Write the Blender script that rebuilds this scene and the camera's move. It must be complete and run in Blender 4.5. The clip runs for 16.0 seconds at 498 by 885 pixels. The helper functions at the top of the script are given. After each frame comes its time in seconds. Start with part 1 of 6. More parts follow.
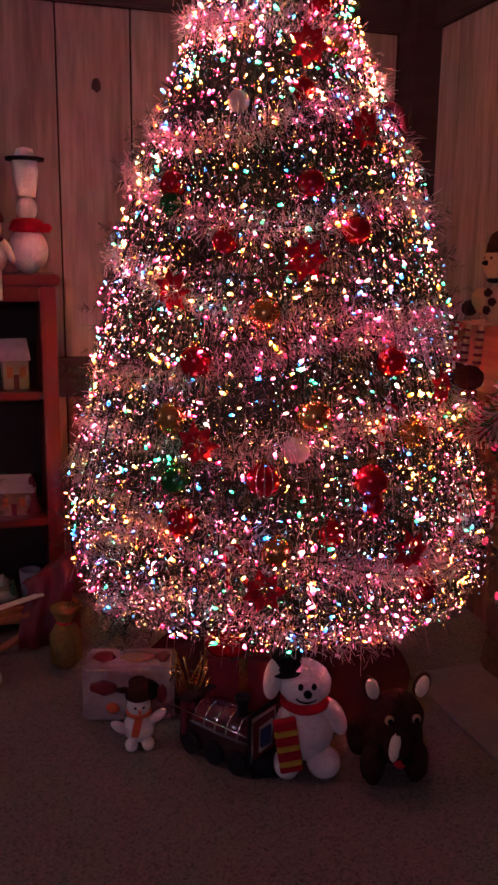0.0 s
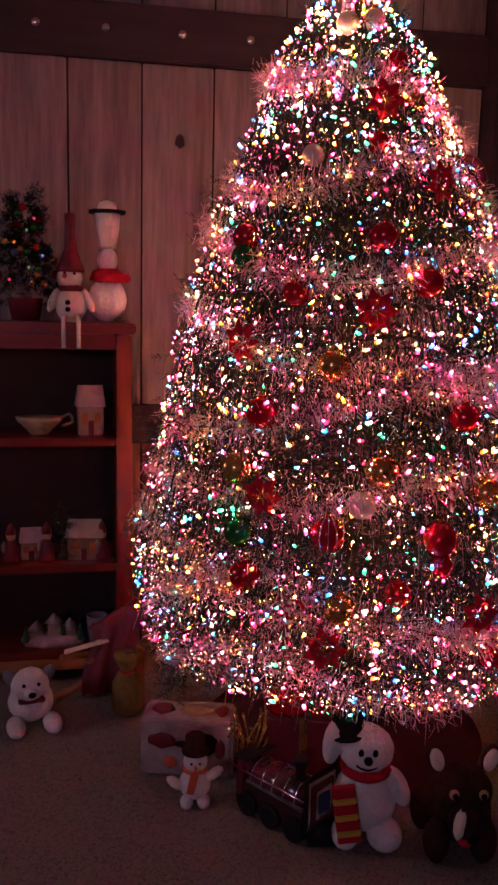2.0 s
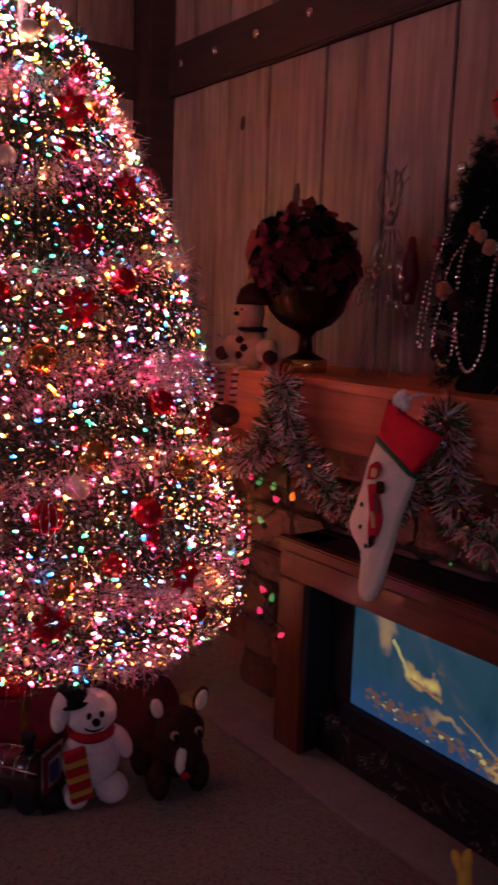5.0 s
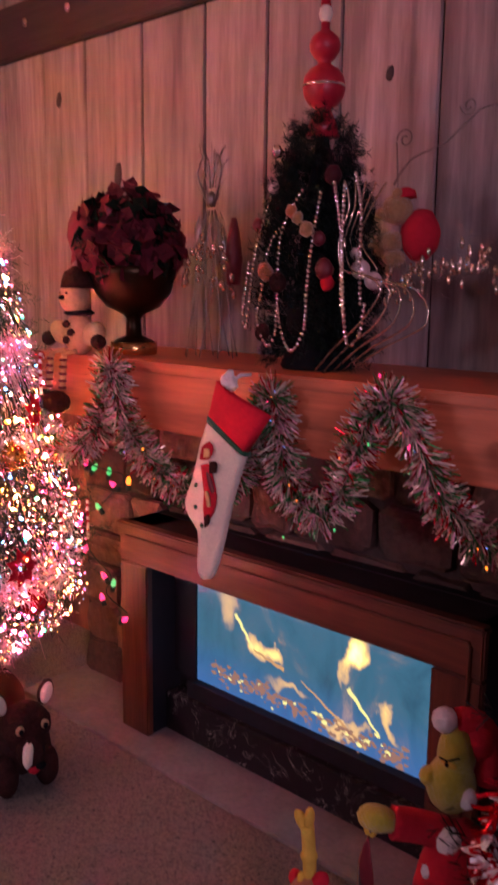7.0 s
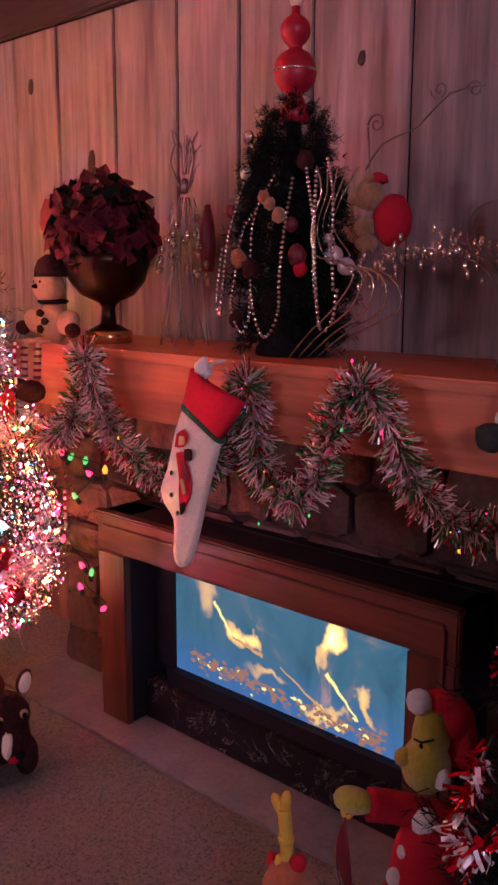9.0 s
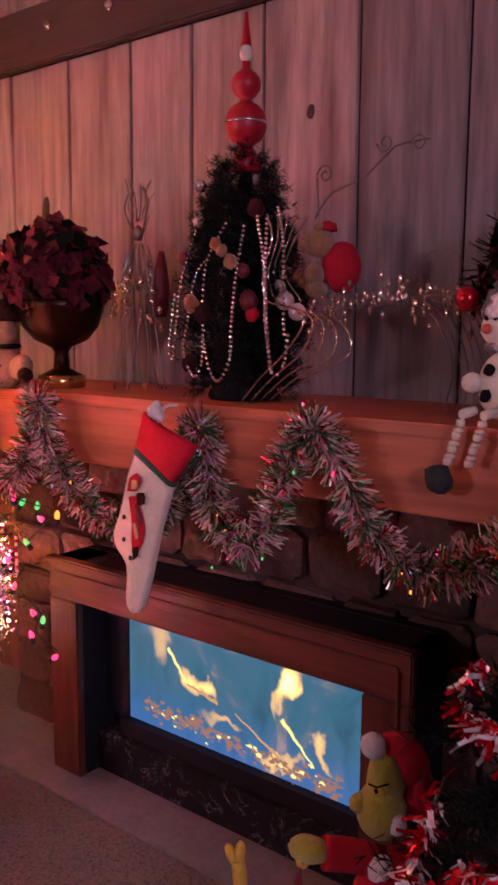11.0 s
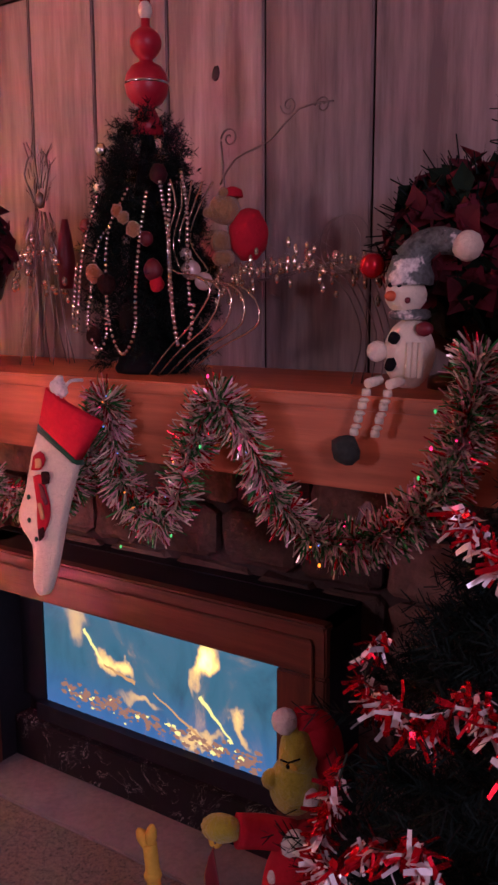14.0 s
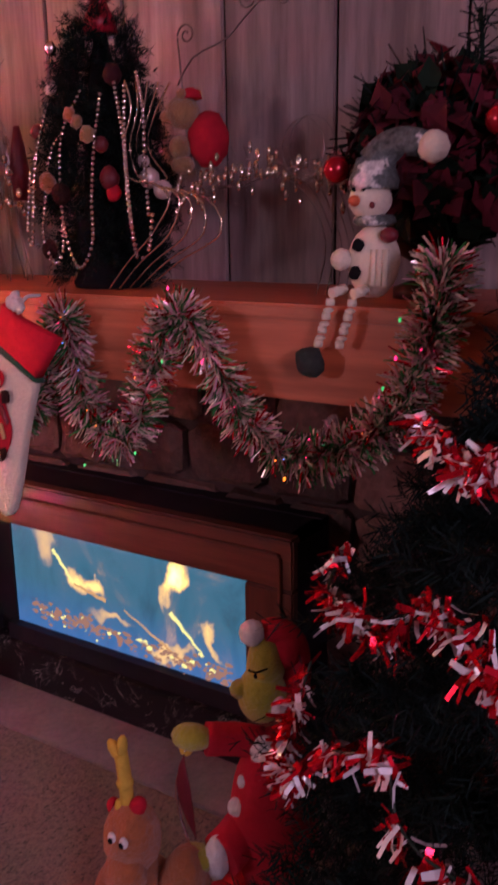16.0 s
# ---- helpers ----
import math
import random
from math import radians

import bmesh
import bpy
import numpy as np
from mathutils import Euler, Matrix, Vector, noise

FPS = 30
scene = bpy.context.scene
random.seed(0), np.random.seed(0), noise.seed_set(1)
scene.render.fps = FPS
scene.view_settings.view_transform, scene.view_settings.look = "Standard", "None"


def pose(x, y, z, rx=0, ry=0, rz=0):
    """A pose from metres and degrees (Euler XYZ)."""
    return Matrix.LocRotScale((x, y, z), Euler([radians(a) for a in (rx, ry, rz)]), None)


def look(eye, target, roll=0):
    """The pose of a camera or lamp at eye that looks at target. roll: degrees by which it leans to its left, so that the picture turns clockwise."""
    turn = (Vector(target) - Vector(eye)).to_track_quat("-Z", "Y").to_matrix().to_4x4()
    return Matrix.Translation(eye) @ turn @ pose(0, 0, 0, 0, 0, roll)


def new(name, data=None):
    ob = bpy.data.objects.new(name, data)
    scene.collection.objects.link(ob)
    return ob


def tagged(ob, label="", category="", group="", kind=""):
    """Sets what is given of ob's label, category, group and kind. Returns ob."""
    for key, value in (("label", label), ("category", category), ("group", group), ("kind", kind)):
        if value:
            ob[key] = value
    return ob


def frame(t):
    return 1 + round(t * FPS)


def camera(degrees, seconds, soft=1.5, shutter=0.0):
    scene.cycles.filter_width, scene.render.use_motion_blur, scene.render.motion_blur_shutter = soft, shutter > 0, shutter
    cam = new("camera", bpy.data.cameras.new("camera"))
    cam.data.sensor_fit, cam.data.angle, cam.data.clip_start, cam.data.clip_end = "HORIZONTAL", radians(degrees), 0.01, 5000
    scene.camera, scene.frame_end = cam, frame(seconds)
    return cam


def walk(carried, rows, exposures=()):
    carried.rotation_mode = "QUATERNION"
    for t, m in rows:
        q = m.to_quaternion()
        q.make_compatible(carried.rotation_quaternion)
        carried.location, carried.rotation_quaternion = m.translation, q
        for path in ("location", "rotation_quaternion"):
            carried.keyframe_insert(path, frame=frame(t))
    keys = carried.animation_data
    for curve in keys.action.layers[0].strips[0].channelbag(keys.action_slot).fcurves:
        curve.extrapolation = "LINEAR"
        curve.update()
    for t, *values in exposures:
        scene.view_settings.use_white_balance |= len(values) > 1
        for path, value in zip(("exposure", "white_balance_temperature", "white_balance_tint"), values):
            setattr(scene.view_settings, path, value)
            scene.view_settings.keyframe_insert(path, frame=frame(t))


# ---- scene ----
cam = camera(32.8, 16.0, soft=2.6, shutter=0.6)
PATH = [
    (0, (0.143, -0.277, 1.295), (0.721, 1.591, 0.874), 0.7),
    (0.5, (0.152, -0.273, 1.295), (0.738, 1.595, 0.886), 0.9),
    (1, (0.171, -0.275, 1.294), (0.701, 1.619, 0.932), -0.5),
    (1.5, (0.195, -0.272, 1.296), (0.61, 1.656, 0.968), 1.5),
    (2, (0.194, -0.26, 1.298), (0.583, 1.676, 0.987), 1.3),
    (2.5, (0.163, -0.26, 1.301), (0.661, 1.658, 1.032), -0.1),
    (3, (0.107, -0.256, 1.306), (0.735, 1.627, 1.062), -1.2),
    (3.5, (0.043, -0.255, 1.312), (0.879, 1.547, 1.076), -0.1),
    (4, (-0.02, -0.293, 1.309), (0.944, 1.447, 1.093), 0.2),
    (4.5, (-0.056, -0.326, 1.307), (1.006, 1.347, 1.031), 0.0),
    (4.7, (-0.065, -0.337, 1.307), (1.046, 1.298, 1.006), 0.8),
    (6.8, (-0.054, -0.364, 1.32), (1.382, 0.995, 1.017), 1.1),
    (7, (-0.052, -0.368, 1.319), (1.399, 0.963, 0.967), 0.7),
    (7.5, (-0.045, -0.374, 1.321), (1.402, 0.946, 0.917), 0.4),
    (8, (-0.04, -0.377, 1.32), (1.424, 0.918, 0.897), 0.8),
    (8.5, (-0.04, -0.38, 1.315), (1.431, 0.913, 0.912), 0.6),
    (10.8, (-0.039, -0.391, 1.311), (1.491, 0.868, 1.04), 0.3),
    (11, (-0.037, -0.393, 1.31), (1.515, 0.84, 1.04), 0.4),
    (11.5, (-0.028, -0.399, 1.309), (1.529, 0.813, 0.982), 0.0),
    (12, (-0.025, -0.393, 1.306), (1.522, 0.82, 0.94), 0.5),
    (12.5, (-0.013, -0.387, 1.303), (1.554, 0.803, 0.94), 0.0),
    (13, (0.0, -0.399, 1.302), (1.616, 0.724, 0.943), -0.5),
    (13.5, (0.013, -0.406, 1.303), (1.641, 0.706, 0.964), -0.4),
    (14, (0.029, -0.407, 1.304), (1.667, 0.691, 0.972), -0.2),
    (14.5, (0.038, -0.415, 1.303), (1.679, 0.675, 0.957), -0.2),
    (15, (0.048, -0.418, 1.298), (1.716, 0.617, 0.915), -0.2),
    (15.5, (0.055, -0.417, 1.292), (1.727, 0.591, 0.859), -0.4),
    (16, (0.057, -0.409, 1.285), (1.696, 0.616, 0.772), -0.8),
]
EXPOSURES = [(0, -0.92), (0.5, -0.82), (1.0, -0.72), (2.5, -0.94), (3.5, -1.05), (4.7, -1.05), (6.8, 0.72), (11.0, 0.75), (16.0, 0.80)]
walk(cam, [(t, look(eye, target, roll)) for t, eye, target, roll in PATH], EXPOSURES)

# ---------------------------------------------------------------- world and lights
world = bpy.data.worlds.new("world")
scene.world = world
world.use_nodes = True
world.node_tree.nodes["Background"].inputs["Color"].default_value = (0.05, 0.03, 0.05, 1)
world.node_tree.nodes["Background"].inputs["Strength"].default_value = 0.1


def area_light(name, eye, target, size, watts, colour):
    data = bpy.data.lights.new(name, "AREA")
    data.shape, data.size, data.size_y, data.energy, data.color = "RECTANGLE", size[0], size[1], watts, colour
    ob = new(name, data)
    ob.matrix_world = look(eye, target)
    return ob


# rest of the room, beside and behind the walk: dim unseen key and fill lamps added
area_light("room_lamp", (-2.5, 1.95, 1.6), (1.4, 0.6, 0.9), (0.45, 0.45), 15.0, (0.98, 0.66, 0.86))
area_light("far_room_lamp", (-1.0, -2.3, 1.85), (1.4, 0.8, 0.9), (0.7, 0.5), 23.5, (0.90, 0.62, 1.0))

# ---------------------------------------------------------------- materials


def mat(name, colour, rough=0.7, metal=0.0, vary=0.25, scale=30.0, bump=0.0, bump_scale=None, glow=None, strength=0.0,
        stretch=(1, 1, 1), per_object=0.0, sheen=0.0, coat=0.0, second=None, spots=None, per_island=False, shine=0.35, tight=0.4):
    """A principled material: two scales of noise on the colour, a fine bump, an optional second colour in blotches."""
    m = bpy.data.materials.new(name)
    m.use_nodes = True
    nt = m.node_tree
    bsdf = nt.nodes["Principled BSDF"]
    bsdf.inputs["Roughness"].default_value = rough
    bsdf.inputs["Metallic"].default_value = metal
    bsdf.inputs["Sheen Weight"].default_value = sheen
    bsdf.inputs["Coat Weight"].default_value = coat
    bsdf.inputs["Specular IOR Level"].default_value = shine

    def node(kind, **values):
        n = nt.nodes.new(kind)
        for k, v in values.items():
            n.inputs[k].default_value = v
        return n

    co = nt.nodes.new("ShaderNodeTexCoord")
    shift = nt.nodes.new("ShaderNodeVectorMath")
    shift.operation = "MULTIPLY_ADD"
    info = nt.nodes.new("ShaderNodeObjectInfo")
    nt.links.new(info.outputs["Random"], shift.inputs[0])
    shift.inputs[1].default_value = (17, 31, 11)
    nt.links.new(co.outputs["Object"], shift.inputs[2])
    mp = nt.nodes.new("ShaderNodeMapping")
    mp.inputs["Scale"].default_value = stretch
    nt.links.new(shift.outputs[0], mp.inputs["Vector"])
    big = node("ShaderNodeTexNoise", Scale=scale * 0.17, Detail=4.0, Roughness=0.6)
    fine = node("ShaderNodeTexNoise", Scale=scale, Detail=6.0, Roughness=0.65)
    for n in (big, fine):
        nt.links.new(mp.outputs[0], n.inputs["Vector"])
    total = nt.nodes.new("ShaderNodeMath")
    total.operation = "ADD"
    nt.links.new(big.outputs["Fac"], total.inputs[0])
    nt.links.new(fine.outputs["Fac"], total.inputs[1])
    ramp = nt.nodes.new("ShaderNodeMapRange")
    ramp.inputs["From Min"].default_value, ramp.inputs["From Max"].default_value = 1 - tight, 1 + tight
    ramp.inputs["To Min"].default_value, ramp.inputs["To Max"].default_value = 1 - vary, 1 + vary
    nt.links.new(total.outputs[0], ramp.inputs["Value"])
    value = ramp.outputs[0]
    if per_object or per_island:
        src = info.outputs["Random"]
        if per_island:
            src = nt.nodes.new("ShaderNodeNewGeometry").outputs["Random Per Island"]
        r2 = nt.nodes.new("ShaderNodeMapRange")
        r2.inputs["To Min"].default_value, r2.inputs["To Max"].default_value = 1 - per_object, 1 + per_object
        nt.links.new(src, r2.inputs["Value"])
        mul = nt.nodes.new("ShaderNodeMath")
        mul.operation = "MULTIPLY"
        nt.links.new(value, mul.inputs[0])
        nt.links.new(r2.outputs[0], mul.inputs[1])
        value = mul.outputs[0]
    base = nt.nodes.new("ShaderNodeRGB")
    base.outputs[0].default_value = (*colour, 1)
    col = base.outputs[0]
    if second:
        mask = nt.nodes.new("ShaderNodeMapRange")
        lo, hi = spots or (0.52, 0.62)
        mask.inputs["From Min"].default_value, mask.inputs["From Max"].default_value = lo, hi
        nt.links.new(big.outputs["Fac"], mask.inputs["Value"])
        mix = nt.nodes.new("ShaderNodeMix")
        mix.data_type = "RGBA"
        nt.links.new(mask.outputs[0], mix.inputs["Factor"])
        nt.links.new(col, mix.inputs["A"])
        mix.inputs["B"].default_value = (*second, 1)
        col = mix.outputs["Result"]
    vm = nt.nodes.new("ShaderNodeVectorMath")
    vm.operation = "SCALE"
    nt.links.new(col, vm.inputs[0])
    nt.links.new(value, vm.inputs["Scale"])
    nt.links.new(vm.outputs[0], bsdf.inputs["Base Color"])
    if bump:
        b = nt.nodes.new("ShaderNodeBump")
        b.inputs["Strength"].default_value, b.inputs["Distance"].default_value = bump, 0.01
        source = fine
        if bump_scale:
            source = node("ShaderNodeTexNoise", Scale=bump_scale, Detail=5.0)
            nt.links.new(mp.outputs[0], source.inputs["Vector"])
        nt.links.new(source.outputs["Fac"], b.inputs["Height"])
        nt.links.new(b.outputs[0], bsdf.inputs["Normal"])
    if glow:
        bsdf.inputs["Emission Color"].default_value = (*glow, 1)
        bsdf.inputs["Emission Strength"].default_value = strength
    return m


def marble_mat():
    m = mat("black_marble", (0.007, 0.006, 0.008), rough=0.5, vary=0.4, scale=20, shine=0.2)
    nt = m.node_tree
    co = nt.nodes.new("ShaderNodeTexCoord")
    warp = nt.nodes.new("ShaderNodeTexNoise")
    warp.inputs["Scale"].default_value, warp.inputs["Detail"].default_value = 7.5, 6.0
    warp.inputs["Roughness"].default_value, warp.inputs["Distortion"].default_value = 0.7, 1.5
    nt.links.new(co.outputs["Object"], warp.inputs["Vector"])
    away = nt.nodes.new("ShaderNodeMath")
    away.operation = "SUBTRACT"
    away.inputs[1].default_value = 0.5
    nt.links.new(warp.outputs["Fac"], away.inputs[0])
    size = nt.nodes.new("ShaderNodeMath")
    size.operation = "ABSOLUTE"
    nt.links.new(away.outputs[0], size.inputs[0])
    vein = nt.nodes.new("ShaderNodeMapRange")
    vein.inputs["From Min"].default_value, vein.inputs["From Max"].default_value = 0.0, 0.008
    vein.inputs["To Min"].default_value, vein.inputs["To Max"].default_value = 1.0, 0.0
    nt.links.new(size.outputs[0], vein.inputs["Value"])
    gate = nt.nodes.new("ShaderNodeTexNoise")
    gate.inputs["Scale"].default_value = 13.0
    nt.links.new(co.outputs["Object"], gate.inputs["Vector"])
    on = nt.nodes.new("ShaderNodeMapRange")
    on.inputs["From Min"].default_value, on.inputs["From Max"].default_value = 0.45, 0.62
    nt.links.new(gate.outputs["Fac"], on.inputs["Value"])
    both = nt.nodes.new("ShaderNodeMath")
    both.operation = "MULTIPLY"
    nt.links.new(vein.outputs[0], both.inputs[0])
    nt.links.new(on.outputs[0], both.inputs[1])
    bsdf = nt.nodes["Principled BSDF"]
    old = bsdf.inputs["Base Color"].links[0].from_socket
    mix = nt.nodes.new("ShaderNodeMix")
    mix.data_type = "RGBA"
    nt.links.new(both.outputs[0], mix.inputs["Factor"])
    nt.links.new(old, mix.inputs["A"])
    mix.inputs["B"].default_value = (0.55, 0.52, 0.5, 1)
    nt.links.new(mix.outputs["Result"], bsdf.inputs["Base Color"])
    return m


def display_mat():
    """The lit panel of the electric fire: blue, brighter towards its lower edge, with drifting warm smoke."""
    m = bpy.data.materials.new("fire_display")
    m.use_nodes = True
    nt = m.node_tree
    bsdf = nt.nodes["Principled BSDF"]
    bsdf.inputs["Base Color"].default_value = (0.01, 0.01, 0.012, 1)
    bsdf.inputs["Roughness"].default_value = 0.3
    co = nt.nodes.new("ShaderNodeTexCoord")
    mp = nt.nodes.new("ShaderNodeMapping")
    mp.inputs["Scale"].default_value = (1, 1.0, 0.7)
    mp.inputs["Rotation"].default_value = (0.6, 0, 0)
    nt.links.new(co.outputs["Object"], mp.inputs["Vector"])
    smoke = nt.nodes.new("ShaderNodeTexNoise")
    smoke.inputs["Scale"].default_value, smoke.inputs["Detail"].default_value = 5.5, 9.0
    smoke.inputs["Roughness"].default_value = 0.62
    smoke.inputs["Distortion"].default_value = 1.9
    nt.links.new(mp.outputs[0], smoke.inputs["Vector"])
    ramp = nt.nodes.new("ShaderNodeValToRGB")
    cr = ramp.color_ramp
    cr.elements[0].position, cr.elements[0].color = 0.30, (0.030, 0.100, 0.170, 1)
    cr.elements[1].position, cr.elements[1].color = 0.86, (1.5, 1.35, 0.62, 1)
    for at, colour in ((0.46, (0.044, 0.145, 0.235, 1)), (0.56, (0.060, 0.150, 0.240, 1)), (0.62, (0.13, 0.17, 0.23, 1)), (0.69, (0.40, 0.27, 0.22, 1)), (0.75, (0.8, 0.55, 0.28, 1))):
        cr.elements.new(at).color = colour
    nt.links.new(smoke.outputs["Fac"], ramp.inputs["Fac"])
    split = nt.nodes.new("ShaderNodeSeparateXYZ")
    nt.links.new(co.outputs["Generated"], split.inputs[0])
    low = nt.nodes.new("ShaderNodeMapRange")
    low.inputs["From Min"].default_value, low.inputs["From Max"].default_value = 0.0, 0.35
    low.inputs["To Min"].default_value, low.inputs["To Max"].default_value = 0.55, 0.0
    nt.links.new(split.outputs["Z"], low.inputs["Value"])
    mix = nt.nodes.new("ShaderNodeMix")
    mix.data_type = "RGBA"
    nt.links.new(low.outputs[0], mix.inputs["Factor"])
    nt.links.new(ramp.outputs[0], mix.inputs["A"])
    mix.inputs["B"].default_value = (0.05, 0.15, 0.52, 1)
    col = mix.outputs["Result"]

    def op(kind, a, b):
        n = nt.nodes.new("ShaderNodeMath")
        n.operation = kind
        for i, v in enumerate((a, b)):
            if isinstance(v, (int, float)):
                n.inputs[i].default_value = v
            else:
                nt.links.new(v, n.inputs[i])
        return n.outputs[0]

    place = nt.nodes.new("ShaderNodeSeparateXYZ")
    nt.links.new(co.outputs["Object"], place.inputs[0])
    lick = nt.nodes.new("ShaderNodeTexNoise")
    lick.inputs["Scale"].default_value, lick.inputs["Detail"].default_value = 11.0, 5.0
    nt.links.new(mp.outputs[0], lick.inputs["Vector"])
    tint = nt.nodes.new("ShaderNodeSeparateColor")
    nt.links.new(lick.outputs["Color"], tint.inputs[0])
    dy = op("MULTIPLY", tint.outputs[0], 0.16)
    dz = op("MULTIPLY", tint.outputs[1], 0.20)
    heat = None
    # middle along the panel, height, half width, half height, lean, heat of each flame
    for cy, cz, w, h, lean, hot in ((1.20, 0.445, 0.050, 0.080, 0.2, 0.40), (1.075, 0.345, 0.060, 0.042, 0.9, 0.85), (0.765, 0.415, 0.030, 0.085, -0.25, 0.9),
                                    (0.66, 0.285, 0.030, 0.030, 0.9, 0.5), (0.98, 0.255, 0.09, 0.020, 0.5, 0.4), (0.80, 0.225, 0.11, 0.018, 0.25, 0.5)):
        z = op("SUBTRACT", op("ADD", place.outputs["Z"], dz), cz + 0.10)
        y = op("SUBTRACT", op("SUBTRACT", op("ADD", place.outputs["Y"], dy), cy + 0.08), op("MULTIPLY", z, lean))
        r = op("ADD", op("POWER", op("ABSOLUTE", op("DIVIDE", y, w), 0.0), 2.0), op("POWER", op("ABSOLUTE", op("DIVIDE", z, h), 0.0), 2.0))
        f = op("MULTIPLY", op("MAXIMUM", op("SUBTRACT", op("ADD", 0.45, smoke.outputs["Fac"]), r), 0.0), hot)
        heat = f if heat is None else op("MAXIMUM", heat, f)
    heat = op("MULTIPLY", heat, op("ADD", 0.25, op("MULTIPLY", tint.outputs[2], 1.35)))
    flame = nt.nodes.new("ShaderNodeValToRGB")
    fr = flame.color_ramp
    fr.elements[0].position, fr.elements[0].color = 0.0, (0.10, 0.16, 0.23, 1)
    fr.elements[1].position, fr.elements[1].color = 1.0, (1.9, 1.75, 0.85, 1)
    for at, colour in ((0.18, (0.42, 0.30, 0.26, 1)), (0.42, (0.95, 0.58, 0.26, 1)), (0.66, (1.45, 1.15, 0.36, 1))):
        fr.elements.new(at).color = colour
    nt.links.new(heat, flame.inputs["Fac"])
    cover = nt.nodes.new("ShaderNodeMapRange")
    cover.inputs["From Min"].default_value, cover.inputs["From Max"].default_value = 0.0, 0.22
    nt.links.new(heat, cover.inputs["Value"])
    both = nt.nodes.new("ShaderNodeMix")
    both.data_type = "RGBA"
    nt.links.new(cover.outputs[0], both.inputs["Factor"])
    nt.links.new(col, both.inputs["A"])
    nt.links.new(flame.outputs[0], both.inputs["B"])
    nt.links.new(both.outputs["Result"], bsdf.inputs["Emission Color"])
    bsdf.inputs["Emission Strength"].default_value = 0.62
    return m


def plank_mat(name, colour, dark, per_object=0.22, rough=0.75):
    """Sawn boards: long grain streaks along z, stains, darker blotches."""
    m = mat(name, colour, rough=rough, vary=0.42, scale=34, bump=0.4, tight=0.26, stretch=(1, 1, 0.09), per_object=per_object,
            second=dark, spots=(0.50, 0.66))
    return m


M_PLANK = plank_mat("grey_barn_board", (0.27, 0.212, 0.20), (0.10, 0.072, 0.068), per_object=0.16)
M_RAIL = mat("dark_timber", (0.034, 0.021, 0.022), vary=0.4, scale=40, bump=0.4, stretch=(0.08, 0.08, 1), per_object=0.1)
M_GAP = mat("shadow_gap_board", (0.02, 0.014, 0.012), rough=0.9)
M_LOWER = plank_mat("stained_board", (0.24, 0.10, 0.07), (0.10, 0.04, 0.03))
M_CEIL = mat("ceiling_board", (0.36, 0.24, 0.18), vary=0.25, scale=14, bump=0.2, stretch=(0.1, 1, 1))
M_PLAIN = mat("plain_wall", (0.30, 0.24, 0.22), vary=0.2, scale=8)
M_CARPET = mat("speckled_carpet", (0.215, 0.18, 0.14), rough=0.95, vary=0.95, scale=760, bump=1.0, bump_scale=460, sheen=0.2, tight=0.19,
               second=(0.15, 0.12, 0.092), spots=(0.46, 0.60))
M_HEARTH = mat("grey_hearth_stone", (0.165, 0.15, 0.15), rough=0.8, vary=0.3, scale=60, bump=0.4)
M_STONE = mat("field_stone", (0.14, 0.072, 0.055), rough=0.8, vary=0.6, scale=34, bump=1.0, per_object=0.6,
              second=(0.085, 0.055, 0.045), spots=(0.45, 0.65))
M_MORTAR = mat("dark_mortar", (0.055, 0.034, 0.030), rough=0.95, vary=0.4, scale=60, bump=0.6)
M_MANTEL = mat("red_brown_mantel_wood", (0.50, 0.135, 0.062), rough=0.42, vary=0.55, scale=38, bump=0.15, stretch=(1, 0.06, 1),
               second=(0.30, 0.075, 0.034), spots=(0.5, 0.7))
M_FRAME = mat("walnut_frame", (0.095, 0.028, 0.016), rough=0.36, vary=0.8, scale=44, bump=0.2, stretch=(1, 0.07, 1), coat=0.15)
M_FRAME_V = mat("walnut_post", (0.085, 0.026, 0.015), rough=0.36, vary=0.8, scale=44, bump=0.2, stretch=(1, 1, 0.07), coat=0.15)
M_BLACK = mat("black_metal", (0.012, 0.012, 0.016), rough=0.6, vary=0.3, scale=30, shine=0.15)
M_MARBLE = marble_mat()
M_DISPLAY = display_mat()
M_FLAME = mat("flame_orange", (0.02, 0.01, 0.0), vary=0.1, glow=(0.95, 0.50, 0.24), strength=0.42)
M_FLAME2 = mat("flame_yellow", (0.02, 0.02, 0.0), vary=0.1, glow=(1.0, 0.88, 0.34), strength=0.66)
M_EMBER = mat("ember_pink", (0.02, 0.01, 0.0), vary=0.1, glow=(0.80, 0.40, 0.32), strength=0.26)
M_NEEDLE = mat("pine_needles", (0.016, 0.034, 0.019), rough=0.6, vary=0.5, scale=8, per_object=0.5, per_island=True)
M_BARK = mat("bark", (0.09, 0.055, 0.035), rough=0.9, vary=0.4, scale=50, bump=0.8)
M_TINSEL = mat("silver_pink_tinsel", (0.82, 0.47, 0.56), rough=0.45, metal=0.45, vary=0.1, per_object=0.25, per_island=True)
M_ICICLE = mat("silver_icicle_foil", (0.88, 0.72, 0.76), rough=0.2, metal=0.95, vary=0.1, per_object=0.2, per_island=True)
M_WHITE_STRIP = mat("white_foil", (0.82, 0.80, 0.78), rough=0.35, metal=0.3, vary=0.1, per_object=0.2, per_island=True)
M_RED_FOIL = mat("red_foil", (0.70, 0.012, 0.035), rough=0.24, metal=0.85, vary=0.1, per_object=0.3, per_island=True)
